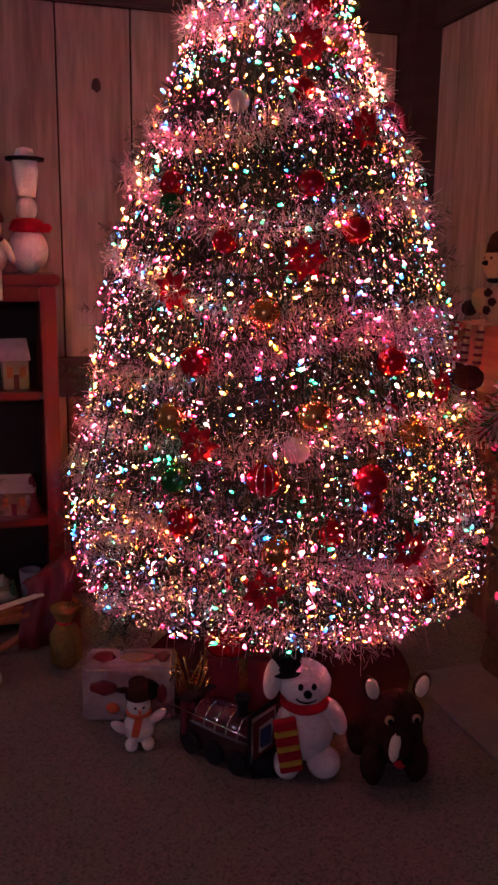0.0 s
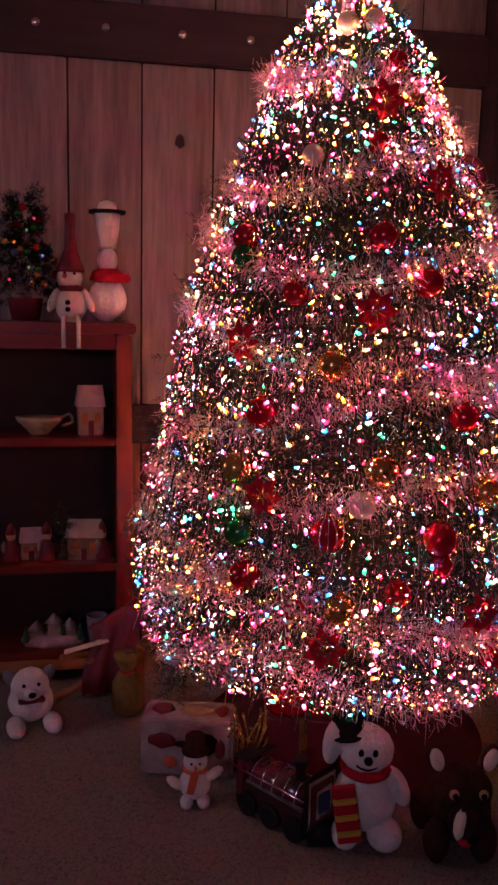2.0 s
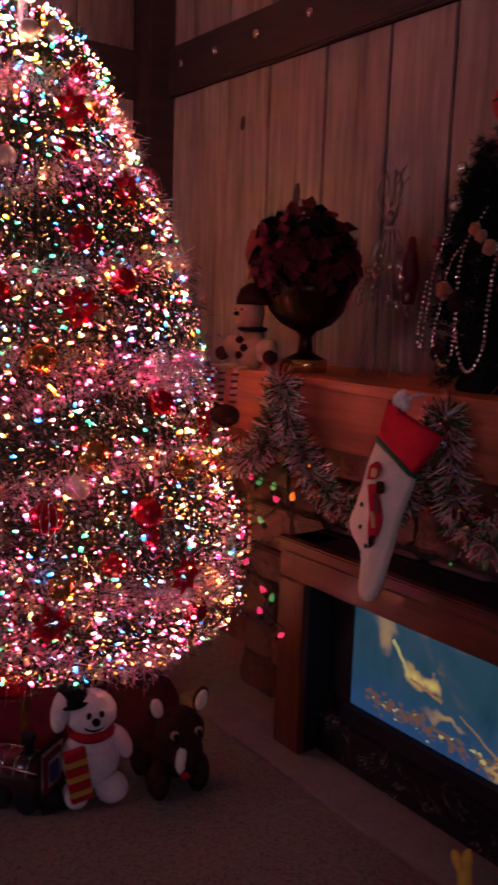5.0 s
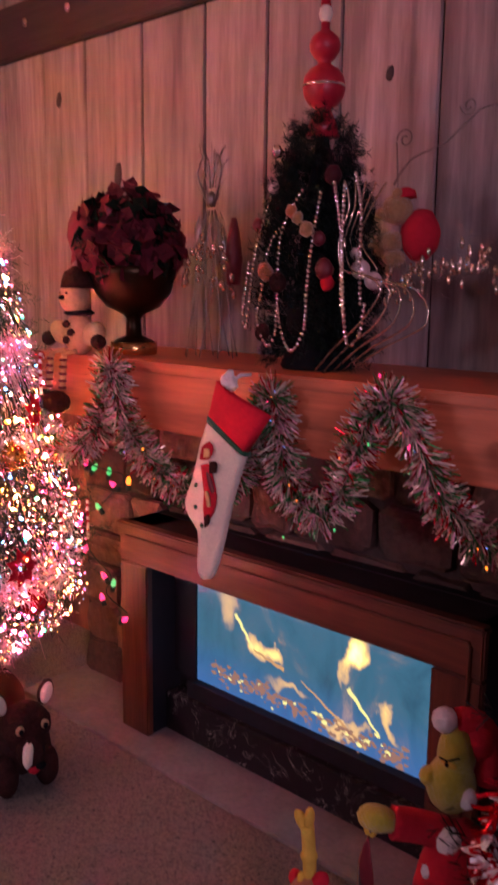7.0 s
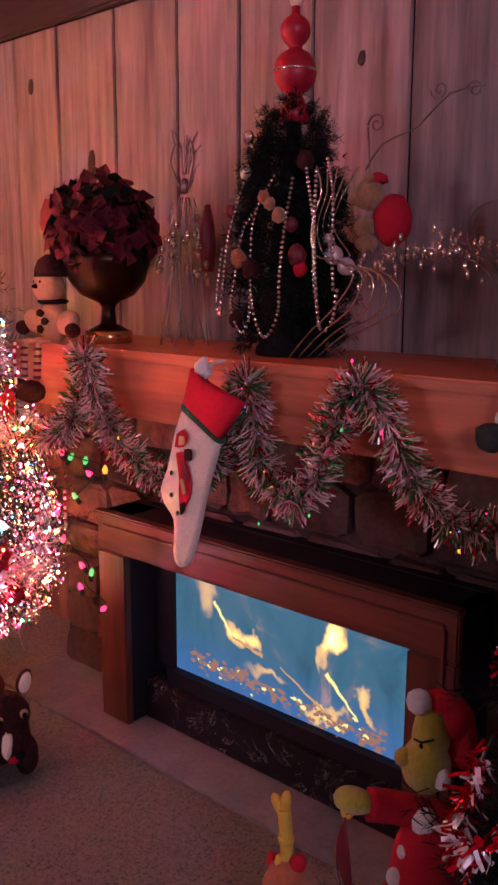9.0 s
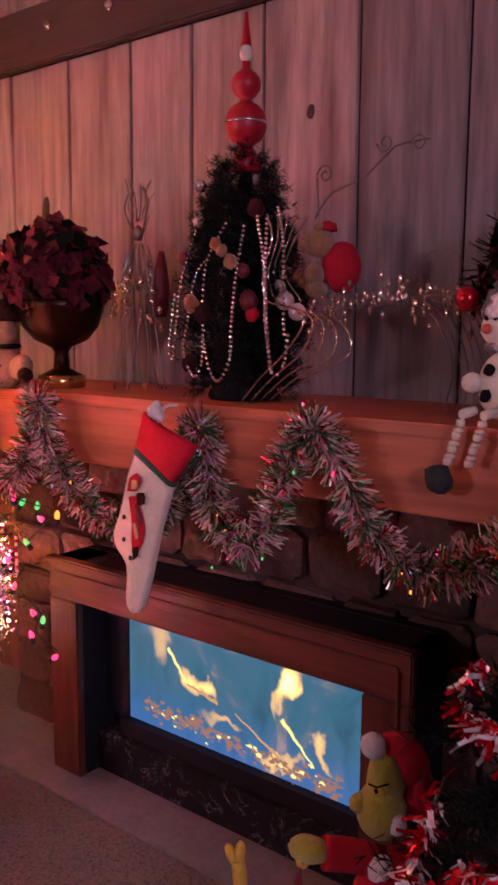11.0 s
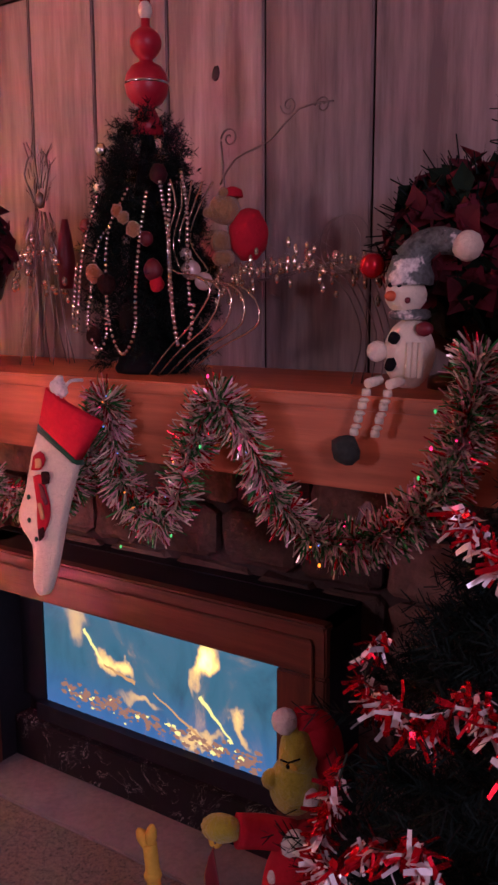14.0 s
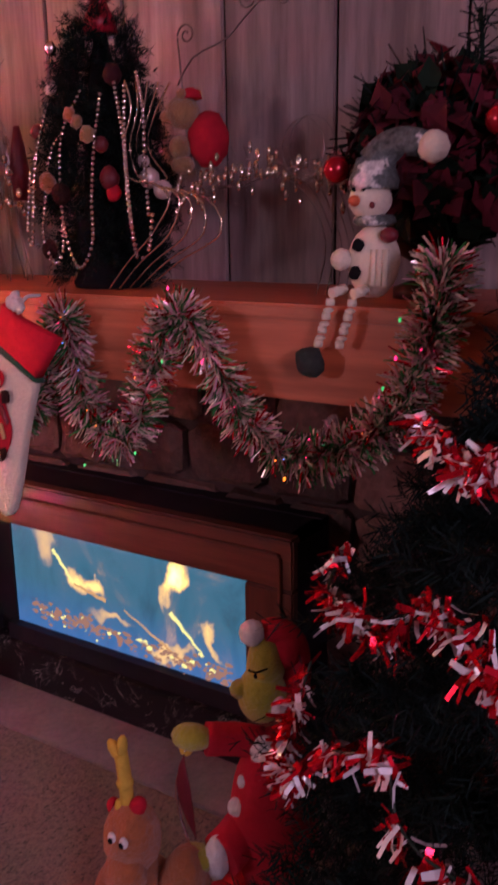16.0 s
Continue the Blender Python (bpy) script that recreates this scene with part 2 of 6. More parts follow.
M_DARK_WIRE = mat("tarnished_wire", (0.20, 0.17, 0.16), rough=0.35, metal=0.9, vary=0.2)
M_CHAMPAGNE = mat("champagne_bead", (0.66, 0.56, 0.44), rough=0.12, metal=0.9, vary=0.2)
M_GREEN_FOIL = mat("green_foil", (0.03, 0.20, 0.05), rough=0.3, metal=0.5, vary=0.1, per_object=0.3, per_island=True)
M_FROST_FOIL = mat("frosted_foil", (0.74, 0.64, 0.52), rough=0.32, metal=0.45, vary=0.1, per_object=0.35, per_island=True)
M_RED_GLASS = mat("red_glass", (0.45, 0.008, 0.022), rough=0.18, metal=0.55, vary=0.15, coat=0.5)
M_LACQUER = mat("dull_red_lacquer", (0.36, 0.010, 0.026), rough=0.42, vary=0.3, scale=26, shine=0.4)
M_CUFF = mat("bright_red_felt", (0.62, 0.010, 0.032), rough=0.95, vary=0.2, scale=90, bump=0.4)
M_GREEN_GLASS = mat("green_glass", (0.015, 0.14, 0.03), rough=0.18, metal=0.5, vary=0.15, coat=0.5)
M_GOLD = mat("gold_glass", (0.62, 0.36, 0.12), rough=0.22, metal=0.9, vary=0.15)
M_PEARL = mat("pearl_glass", (0.75, 0.60, 0.56), rough=0.25, metal=0.4, vary=0.1)
M_SILVER = mat("silver_metal", (0.78, 0.76, 0.76), rough=0.15, metal=1.0, vary=0.1)
M_BRASS = mat("aged_brass", (0.034, 0.020, 0.010), rough=0.35, metal=0.9, vary=0.3, scale=20)
M_RED_FELT = mat("red_felt", (0.40, 0.007, 0.022), rough=0.95, vary=0.2, scale=90, bump=0.4)
M_DARK_RED = mat("dark_red_velvet", (0.036, 0.003, 0.006), rough=0.9, vary=0.35, scale=14, bump=0.3)
M_GREEN_FELT = mat("dark_green_felt", (0.015, 0.075, 0.035), rough=0.95, vary=0.2, scale=90, sheen=0.2)
M_CREAM = mat("cream_knit", (0.72, 0.64, 0.49), rough=0.95, vary=0.14, scale=120, bump=0.5, sheen=0.3)
M_WHITE_PLUSH = mat("white_plush", (0.78, 0.74, 0.70), rough=1.0, vary=0.2, scale=110, bump=0.9, sheen=0.5)
M_BROWN_PLUSH = mat("brown_plush", (0.036, 0.014, 0.012), rough=1.0, vary=0.6, scale=110, bump=0.9, shine=0.1)
M_TAN_PLUSH = mat("tan_plush", (0.31, 0.165, 0.07), rough=1.0, vary=0.3, scale=110, bump=0.8, sheen=0.3)
M_RUST_PLUSH = mat("rust_plush", (0.36, 0.11, 0.035), rough=1.0, vary=0.3, scale=110, bump=0.9, sheen=0.3)
M_YELLOW_FELT = mat("mustard_felt", (0.55, 0.36, 0.05), rough=0.95, vary=0.2, scale=90, bump=0.4)
M_LIME_PLUSH = mat("olive_green_plush", (0.40, 0.37, 0.03), rough=1.0, vary=0.25, scale=110, bump=0.9, sheen=0.4)
# warm cream taken down to tan, with the shade on it in the colour
M_SHADED_TAN = mat("shaded_tan_cloth", (0.40, 0.25, 0.14), rough=0.95, vary=0.25, scale=90, bump=0.5)
M_BOOT = mat("dull_grey_green_felt", (0.035, 0.042, 0.036), rough=1.0, vary=0.5, scale=80, bump=0.6)
M_GREY_KNIT = mat("grey_fleck_knit", (0.14, 0.16, 0.15), rough=0.95, vary=0.9, scale=90, bump=1.0, second=(0.62, 0.60, 0.56), spots=(0.54, 0.58))
M_BLACK_FELT = mat("black_felt", (0.006, 0.006, 0.007), rough=0.95, vary=0.3, scale=60, shine=0.1)
# darker needle copy: the small trees' lack of light is in the colour
M_SHADED_NEEDLE = mat("shaded_fir_needles", (0.004, 0.010, 0.008), rough=0.7, vary=0.5, scale=8, per_object=0.5, per_island=True, shine=0.12)
M_ORANGE = mat("orange_felt", (0.62, 0.12, 0.05), rough=0.9, vary=0.15, scale=80)
M_HUTCH = mat("cherry_wood", (0.115, 0.013, 0.008), rough=0.35, vary=0.35, scale=36, bump=0.12, stretch=(0.08, 1, 1), coat=0.2)
M_HUTCH_V = mat("cherry_wood_upright", (0.16, 0.015, 0.010), rough=0.35, vary=0.35, scale=36, bump=0.12, stretch=(1, 1, 0.08), coat=0.2)
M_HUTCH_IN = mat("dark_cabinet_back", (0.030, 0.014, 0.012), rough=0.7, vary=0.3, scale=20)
M_OAK = mat("oak_base", (0.30, 0.13, 0.05), rough=0.5, vary=0.3, scale=30, stretch=(0.1, 1, 1))
M_PAPER = mat("printed_card", (0.36, 0.31, 0.30), rough=0.5, vary=0.4, scale=22, second=(0.17, 0.10, 0.11), spots=(0.48, 0.6))
M_DULL_SACK = mat("dull_mustard_cloth", (0.20, 0.135, 0.035), rough=0.95, vary=0.35, scale=60, bump=0.5)
M_MAROON = mat("maroon_print", (0.12, 0.012, 0.02), rough=0.5, vary=0.3, scale=20)
M_CERAMIC = mat("glazed_ceramic", (0.28, 0.22, 0.15), rough=0.3, vary=0.35, scale=22, coat=0.3, second=(0.17, 0.10, 0.06), spots=(0.55, 0.6))
M_GREY_CLOTH = mat("grey_cloth", (0.16, 0.17, 0.20), rough=0.9, vary=0.3, scale=50)
M_PETAL = mat("poinsettia_petal", (0.075, 0.003, 0.010), rough=0.85, vary=0.35, scale=40, per_object=0.4, per_island=True)
M_LEAF = mat("dark_leaf", (0.007, 0.014, 0.008), shine=0.08, rough=0.85, vary=0.35, scale=40, per_object=0.4, per_island=True)
M_WIRE = mat("dark_green_wire", (0.008, 0.02, 0.010), rough=0.6)
M_SKIN = mat("wooden_toy_tan", (0.55, 0.33, 0.14), rough=0.6, vary=0.2, scale=40)
M_BLUE_TOY = mat("navy_toy", (0.03, 0.05, 0.14), rough=0.45, vary=0.2, scale=40)
M_TOY_DARK = mat("glossy_dark_toy", (0.030, 0.012, 0.016), rough=0.22, vary=0.6, scale=30, coat=0.6, second=(0.10, 0.02, 0.03), spots=(0.5, 0.6))
M_CLEAR = mat("wrapping_film", (0.30, 0.24, 0.26), rough=0.12, metal=0.5, vary=0.4, scale=12, bump=0.5, bump_scale=18)


def bulb_mat(name, colour, strength):
    return mat(name, (0.2, 0.2, 0.2), rough=0.3, vary=0.05, glow=colour, strength=strength)


BULB_TINTS = [("pink", (1.0, 0.10, 0.25), 72), ("warm", (1.0, 0.40, 0.10), 80), ("rose", (1.0, 0.022, 0.12), 60), ("blue", (0.03, 0.30, 1.0), 44),
              ("green", (0.04, 0.85, 0.36), 27), ("amber", (1.0, 0.24, 0.02), 60), ("white", (1.0, 0.52, 0.44), 76)]
BULBS = [bulb_mat("bulb_tip_" + k, c, (6.0 if c[0] > 0.5 else 3.0) * v) for k, c, v in BULB_TINTS] + [bulb_mat("bulb_glass_" + k, c, 7.0) for k, c, v in BULB_TINTS]
# glow for the specks that stand in for glints on the tree's foil
GLINT_MATS = [bulb_mat("foil_glint_" + k, c, 38.0 if c[0] > 0.5 else 20.0) for k, c, v in BULB_TINTS]
BULB_SHARE = [22, 19, 16, 15, 12, 11, 5]
M_STAR = bulb_mat("topper_glow", (1.0, 0.94, 0.72), 5.0)
BIG_BULBS = {"red": bulb_mat("c_bulb_magenta", (1.0, 0.02, 0.16), 1.5), "green": bulb_mat("c_bulb_green", (0.02, 0.5, 0.12), 0.8),
             "amber": bulb_mat("c_bulb_amber", (1.0, 0.20, 0.01), 1.8), "blue": bulb_mat("c_bulb_blue", (0.1, 0.25, 1.0), 1.5)}

# ---------------------------------------------------------------- building helpers


def mesh_ob(name, bm, materials, parent=None, smooth=False):
    me = bpy.data.meshes.new(name)
    bm.to_mesh(me)
    bm.free()
    for m in materials if isinstance(materials, (list, tuple)) else [materials]:
        me.materials.append(m)
    if smooth:
        me.shade_smooth()
    ob = new(name, me)
    if parent:
        ob.parent = parent
    return ob


def part(name, bm, material, parent, label="", smooth=False):
    ob = mesh_ob(name, bm, material, parent, smooth)
    if label:
        ob["label"] = label
    return ob


def thing(name, label, category, at=(0, 0, 0), turn=0.0, group="", kind=""):
    ob = new(name)
    ob.empty_display_size = 0.05
    ob.location = at
    ob.rotation_euler = (0, 0, radians(turn))
    return tagged(ob, label, category, group, kind)


def add_box(bm, lo, hi, bevel=0.0, mi=0, m=None):
    r = bmesh.ops.create_cube(bm, size=1)
    for v in r["verts"]:
        v.co = Vector([(lo[i] + hi[i]) / 2 + v.co[i] * (hi[i] - lo[i]) for i in range(3)])
    faces = {f for v in r["verts"] for f in v.link_faces}
    for f in faces:
        f.material_index = mi
    if bevel:
        edges = list({e for f in faces for e in f.edges})
        out = bmesh.ops.bevel(bm, geom=edges, offset=bevel, segments=2, affect="EDGES", material=mi)
        faces = {f for f in faces if f.is_valid} | set(out["faces"])
    verts = {v for f in faces for v in f.verts}
    if m is not None:
        for v in verts:
            v.co = m @ v.co
    return bm


def box_bm(lo, hi, bevel=0.0):
    return add_box(bmesh.new(), lo, hi, bevel)


def add_ball(bm, at, radii, mi=0, turn=(0, 0, 0), sub=3, rough=0.0):
    if isinstance(radii, (int, float)):
        radii = (radii,) * 3
    r = bmesh.ops.create_icosphere(bm, subdivisions=sub, radius=1)
    rot = Euler([radians(a) for a in turn]).to_matrix()
    for v in r["verts"]:
        k = 1 + rough * noise.noise(v.co * 3.1 + Vector(at) * 9)
        v.co = Vector(at) + rot @ Vector([v.co[i] * radii[i] * k for i in range(3)])
    for f in {f for v in r["verts"] for f in v.link_faces}:
        f.material_index = mi
        f.smooth = True
    return bm


def add_lathe(bm, profile, at=(0, 0, 0), segs=20, mi=0, m=None, wave=0.0, waves=8):
    """A turned shape: profile is radius and height from foot to top."""
    rings = []
    for r, z in profile:
        ring = []
        for s in range(segs):
            a = 2 * math.pi * s / segs
            k = 1 + wave * math.sin(waves * a)
            p = Vector((r * k * math.cos(a), r * k * math.sin(a), z))
            ring.append(bm.verts.new((m @ p if m is not None else p) + Vector(at)))
        rings.append(ring)
    for a, b in zip(rings, rings[1:]):
        for s in range(segs):
            f = bm.faces.new((a[s], a[(s + 1) % segs], b[(s + 1) % segs], b[s]))
            f.material_index, f.smooth = mi, True
    for ring, flip in ((rings[0], True), (rings[-1], False)):
        f = bm.faces.new(ring[::-1] if flip else ring)
        f.material_index = mi
    return bm


def add_tube(bm, points, radius, segs=8, mi=0):
    """A round rod along points; radius is one number or one for each point."""
    pts = [Vector(p) for p in points]
    radii = radius if isinstance(radius, (list, tuple)) else [radius] * len(pts)
    rings, side = [], None
    for i, p in enumerate(pts):
        way = (pts[min(i + 1, len(pts) - 1)] - pts[max(i - 1, 0)]).normalized()
        if side is None:
            side = way.orthogonal().normalized()
        side = (side - way * side.dot(way)).normalized()
        up = way.cross(side)
        rings.append([bm.verts.new(p + radii[i] * (math.cos(a) * side + math.sin(a) * up))
                      for a in (2 * math.pi * s / segs for s in range(segs))])
    for a, b in zip(rings, rings[1:]):
        for s in range(segs):
            f = bm.faces.new((a[s], a[(s + 1) % segs], b[(s + 1) % segs], b[s]))
            f.material_index, f.smooth = mi, True
    bm.faces.new(rings[0][::-1]).material_index = mi
    bm.faces.new(rings[-1]).material_index = mi
    return bm


def smooth_path(points, step=0.02):
    """A Catmull-Rom curve through points, sampled at even steps."""
    p = [Vector(q) for q in points]
    p = [2 * p[0] - p[1], *p, 2 * p[-1] - p[-2]]
    out = []
    for a, b, c, d in zip(p, p[1:], p[2:], p[3:]):
        n = max(2, int((c - b).length / step))
        for i in range(n):
            t = i / n
            out.append(0.5 * (2 * b + (c - a) * t + (2 * a - 5 * b + 4 * c - d) * t * t + (3 * b - a - 3 * c + d) * t ** 3))
    return out + [p[-2]]


def strips_mesh(name, roots, ways, lengths, widths, materials, parent, rng, curl=0.3, picks=None):
    """Many narrow foil strips, each of two bent quads, in one mesh."""
    n = len(roots)
    ways = ways / np.linalg.norm(ways, axis=1)[:, None]
    side = np.cross(ways, rng.normal(size=(n, 3)))
    side /= np.linalg.norm(side, axis=1)[:, None]
    bend = np.cross(ways, side)
    L, W = lengths[:, None], widths[:, None]
    mid = roots + ways * L * 0.5 + bend * L * curl * 0.25
    end = roots + ways * L * 0.95 + bend * L * curl
    verts = np.stack([roots - side * W, roots + side * W, mid + side * W, mid - side * W, end + side * W * 0.8, end - side * W * 0.8], 1)
    base = np.arange(n)[:, None] * 6
    faces = np.concatenate([base + np.array([0, 1, 2, 3]), base + np.array([3, 2, 4, 5])])
    me = bpy.data.meshes.new(name)
    me.from_pydata(verts.reshape(-1, 3).tolist(), [], faces.tolist())
    for m in materials:
        me.materials.append(m)
    if picks is not None:
        me.polygons.foreach_set("material_index", np.concatenate([picks, picks]).astype(np.int32))
    me.update()
    ob = new(name, me)
    ob.parent = parent
    return ob


def foil_garland(name, label, points, radius, count, width, materials, shares, parent_at=(0, 0, 0), seed=1, cord=M_WIRE, group="", clumps=0, sweep=(-0.15, 0.75), scatter=0.0):
    """A tinsel rope: a thin cord with foil strips standing out all round it."""
    rng = np.random.default_rng(seed)
    g = thing(name, label, "garland", parent_at, group=group)
    pts = np.array([tuple(p) for p in points]) - np.array(parent_at)
    bm = bmesh.new()
    add_tube(bm, pts[::2] if len(pts) > 6 else pts, 0.002, 5)
    part("cord", bm, cord, g)
    i = rng.integers(0, len(pts) - 1, count)
    if clumps:
        centres = rng.uniform(0, len(pts) - 1, clumps)
        i = np.clip(rng.choice(centres, count) + rng.normal(0, len(pts) / (clumps * 3.2), count), 0, len(pts) - 2).astype(int)
    f = rng.random(count)[:, None]
    roots = pts[i] * (1 - f) + pts[i + 1] * f
    roots = roots + rng.normal(0, scatter, (count, 3))
    along = pts[i + 1] - pts[i]
    along /= np.linalg.norm(along, axis=1)[:, None] + 1e-9
    rad = rng.normal(size=(count, 3))
    rad -= along * np.sum(rad * along, 1)[:, None]
    rad /= np.linalg.norm(rad, axis=1)[:, None]
    ways = rad + along * rng.uniform(*sweep, (count, 1)) + np.array([0, 0, -0.12])
    lengths = radius * rng.uniform(0.55, 1.15, count)
    widths = width * rng.uniform(0.6, 1.3, count)
    picks = rng.choice(len(materials), count, p=np.array(shares) / sum(shares))
    ob = strips_mesh("foil_strips", roots, ways, lengths, widths, materials, g, rng, 0.3, picks)
    tagged(ob, kind="stuff")
    return g


def ring_points(cx, cz, ry, rz, x, n=24, a0=0, a1=360):
    return [(x, cx + ry * math.cos(radians(a0 + (a1 - a0) * i / n)), cz + rz * math.sin(radians(a0 + (a1 - a0) * i / n))) for i in range(n + 1)]

# ---------------------------------------------------------------- the room
XE, YN, CEIL = 1.85, 2.93, 2.58      # inner faces of the two panelled walls, ceiling height
XW_, YS = -3.0, -3.2                 # the other two walls, behind the walk

floor = mesh_ob("floor", box_bm((XW_ - 0.15, YS - 0.15, -0.1), (XE + 0.2, YN + 0.2, 0)), M_CARPET)
tagged(floor, "speckled brown-grey carpet over the whole floor", "floor", kind="structure")
bm = box_bm((XW_ - 0.15, YS - 0.15, CEIL), (XE + 0.2, YN + 0.2, CEIL + 0.1))
y = YS
while y < YN:
    add_box(bm, (XW_, y + 0.004, CEIL - 0.012), (XE, min(y + 0.135, YN), CEIL - 0.001), 0.003)
    y += 0.14
tagged(mesh_ob("ceiling", bm, M_CEIL), "brown board ceiling with narrow joints", "ceiling", kind="structure")
wall_east = tagged(mesh_ob("wall_east", box_bm((XE, YS, 0), (XE + 0.15, YN + 0.15, CEIL)), M_GAP),
                   "wall of wide weathered barn boards", "wall", kind="structure")
wall_north = tagged(mesh_ob("wall_north", box_bm((XW_, YN, 0), (XE - 0.002, YN + 0.15, CEIL)), M_GAP),
                    "wall of wide weathered barn boards with a dark rail", "wall", kind="structure")
tagged(mesh_ob("wall_south", box_bm((XW_, YS - 0.15, 0), (XE, YS, CEIL)), M_PLAIN), "plain painted wall", "wall", kind="structure")
tagged(mesh_ob("wall_west", box_bm((XW_ - 0.15, YS, 0), (XW_, YN, CEIL)), M_PLAIN), "plain painted wall", "wall", kind="structure")


def beam(name, lo, hi, axis, holes):
    """A dark horizontal timber with bolt heads along it."""
    b = mesh_ob(name, box_bm(lo, hi, 0.006), M_RAIL)
    tagged(b, "dark timber rail with round bolt heads", "beam", kind="structure")
    for h in holes:
        bm = bmesh.new()
        m = Euler((0, radians(-90), 0)).to_matrix().to_4x4() if axis == "x" else Euler((radians(90), 0, 0)).to_matrix().to_4x4()
        add_lathe(bm, [(0.017, 0), (0.017, 0.004), (0.012, 0.009), (0.004, 0.011)], h, 12, m=m)
        part("bolt", bm, M_SILVER, b)


beam("beam_north", (XW_ + 0.01, YN - 0.045, 2.15), (XE - 0.13, YN - 0.012, 2.335), "y",
     [(x, YN - 0.045, 2.245) for x in (-0.19, 0.055, 0.29, 0.555, 0.80, 1.05)])
beam("beam_east", (XE - 0.045, YS + 0.01, 2.16), (XE - 0.012, YN - 0.13, 2.345), "x",
     [(XE - 0.045, y, 2.265) for y in (2.70, 2.46, 2.20, 1.91, 1.62, 1.33, 1.04)])
# dark post added here in place of the shade that fills the corner
tagged(mesh_ob("post_corner", box_bm((XE - 0.13, YN - 0.13, 0), (XE - 0.003, YN - 0.003, CEIL - 0.014), 0.006), M_RAIL),
       "dark square post added for the shade in the corner", "post", kind="structure")
tagged(mesh_ob("trim_chair_rail", box_bm((XW_ + 0.01, YN - 0.035, 0.79), (XE - 0.14, YN - 0.013, 0.935), 0.005), M_RAIL),
       "dark board rail at waist height", "trim", kind="structure")

# ---------------------------------------------------------------- the electric fireplace and its surround
hearth = mesh_ob("hearth", box_bm((1.372, -0.75, 0.0), (1.80, 1.95, 0.012), 0.003), M_HEARTH)
tagged(hearth, "flat grey stone hearth slab on the carpet", "hearth", kind="structure")
breast = mesh_ob("stone_surround", box_bm((1.655, -0.55, 0.0), (XE - 0.002, 1.95, 0.95)), M_MORTAR)
tagged(breast, "dark mortar chimney base behind rough brown stones", "chimney", kind="structure")

mantel = thing("mantel_shelf", "thick red-brown wooden mantel beam under decorations", "mantel", (0, 0, 0))
part("front_board", box_bm((1.40, -0.30, 0.958), (1.432, 1.88, 1.110), 0.004), M_MANTEL, mantel)
part("top_board", box_bm((1.392, -0.31, 1.111), (XE - 0.014, 1.89, 1.135), 0.005), M_MANTEL, mantel)
part("underside", box_bm((1.433, -0.30, 0.951), (XE - 0.014, 1.88, 0.972), 0.003), M_MANTEL, mantel)

fire = thing("electric_fireplace", "electric fireplace in a walnut frame with lit flames", "fireplace", (0, 0, 0.0125))
Y0, Y1 = 0.367, 1.530
part("body", box_bm((1.600, Y0 + 0.005, 0.0), (1.652, Y1 - 0.005, 0.642)), M_BLACK, fire, "black metal casing")
part("side_panel", box_bm((1.486, Y0 + 0.003, 0.0), (1.598, Y0 + 0.025, 0.64)), M_BLACK, fire)
part("side_panel", box_bm((1.486, Y1 - 0.112, 0.0), (1.598, Y1 - 0.006, 0.64)), M_BLACK, fire)
part("top_panel", box_bm((1.482, Y0 + 0.003, 0.622), (1.600, Y1 - 0.003, 0.640)), M_BLACK, fire)
part("post", box_bm((1.460, Y1 - 0.119, 0.0), (1.484, Y1, 0.524), 0.004), M_FRAME_V, fire)
part("post", box_bm((1.460, Y0, 0.0), (1.484, Y0 + 0.119, 0.524), 0.004), M_FRAME_V, fire)
part("top_rail", box_bm((1.460, Y0, 0.526), (1.484, Y1, 0.640), 0.004), M_FRAME, fire)
bm = bmesh.new()
add_box(bm, (1.447, Y0 - 0.006, 0.628), (1.484, Y1 + 0.006, 0.646), 0.005)
part("top_moulding", bm, M_FRAME, fire)
part("inner_moulding", box_bm((1.452, Y0 + 0.030, 0.600), (1.459, Y1 - 0.030, 0.608), 0.002), M_FRAME, fire)
part("inner_moulding", box_bm((1.452, Y0 + 0.026, 0.0), (1.459, Y0 + 0.034, 0.599), 0.002), M_FRAME_V, fire)
part("marble_plinth", box_bm((1.535, Y0 + 0.027, 0.0), (1.596, Y1 - 0.114, 0.120), 0.003), M_MARBLE, fire, "black marble base with white veins")
part("panel_border", box_bm((1.556, Y0 + 0.027, 0.122), (1.598, 1.345, 0.170)), M_BLACK, fire)
part("panel_border", box_bm((1.575, 1.326, 0.173), (1.598, Y1 - 0.113, 0.62)), M_BLACK, fire)
screen = part("display", box_bm((1.580, Y0 + 0.027, 0.173), (1.597, 1.325, 0.60)), M_DISPLAY, fire, "glowing blue flame display")


def stick(p, q, w0, w1, material, name, x):
    bm = bmesh.new()
    a, b = Vector((x, *p)), Vector((x, *q))
    s = Vector((0, -(b - a).z, (b - a).y)).normalized()
    n, rows_ = 10, []
    for i in range(n + 1):
        c = a.lerp(b, i / n) + s * 0.002 * math.sin(i * 1.9)
        w = w0 + (w1 - w0) * i / n
        rows_.append((bm.verts.new(c + s * w), bm.verts.new(c - s * w)))
    for u, v in zip(rows_, rows_[1:]):
        bm.faces.new((u[0], v[0], v[1], u[1]))
    return part(name, bm, material, screen)


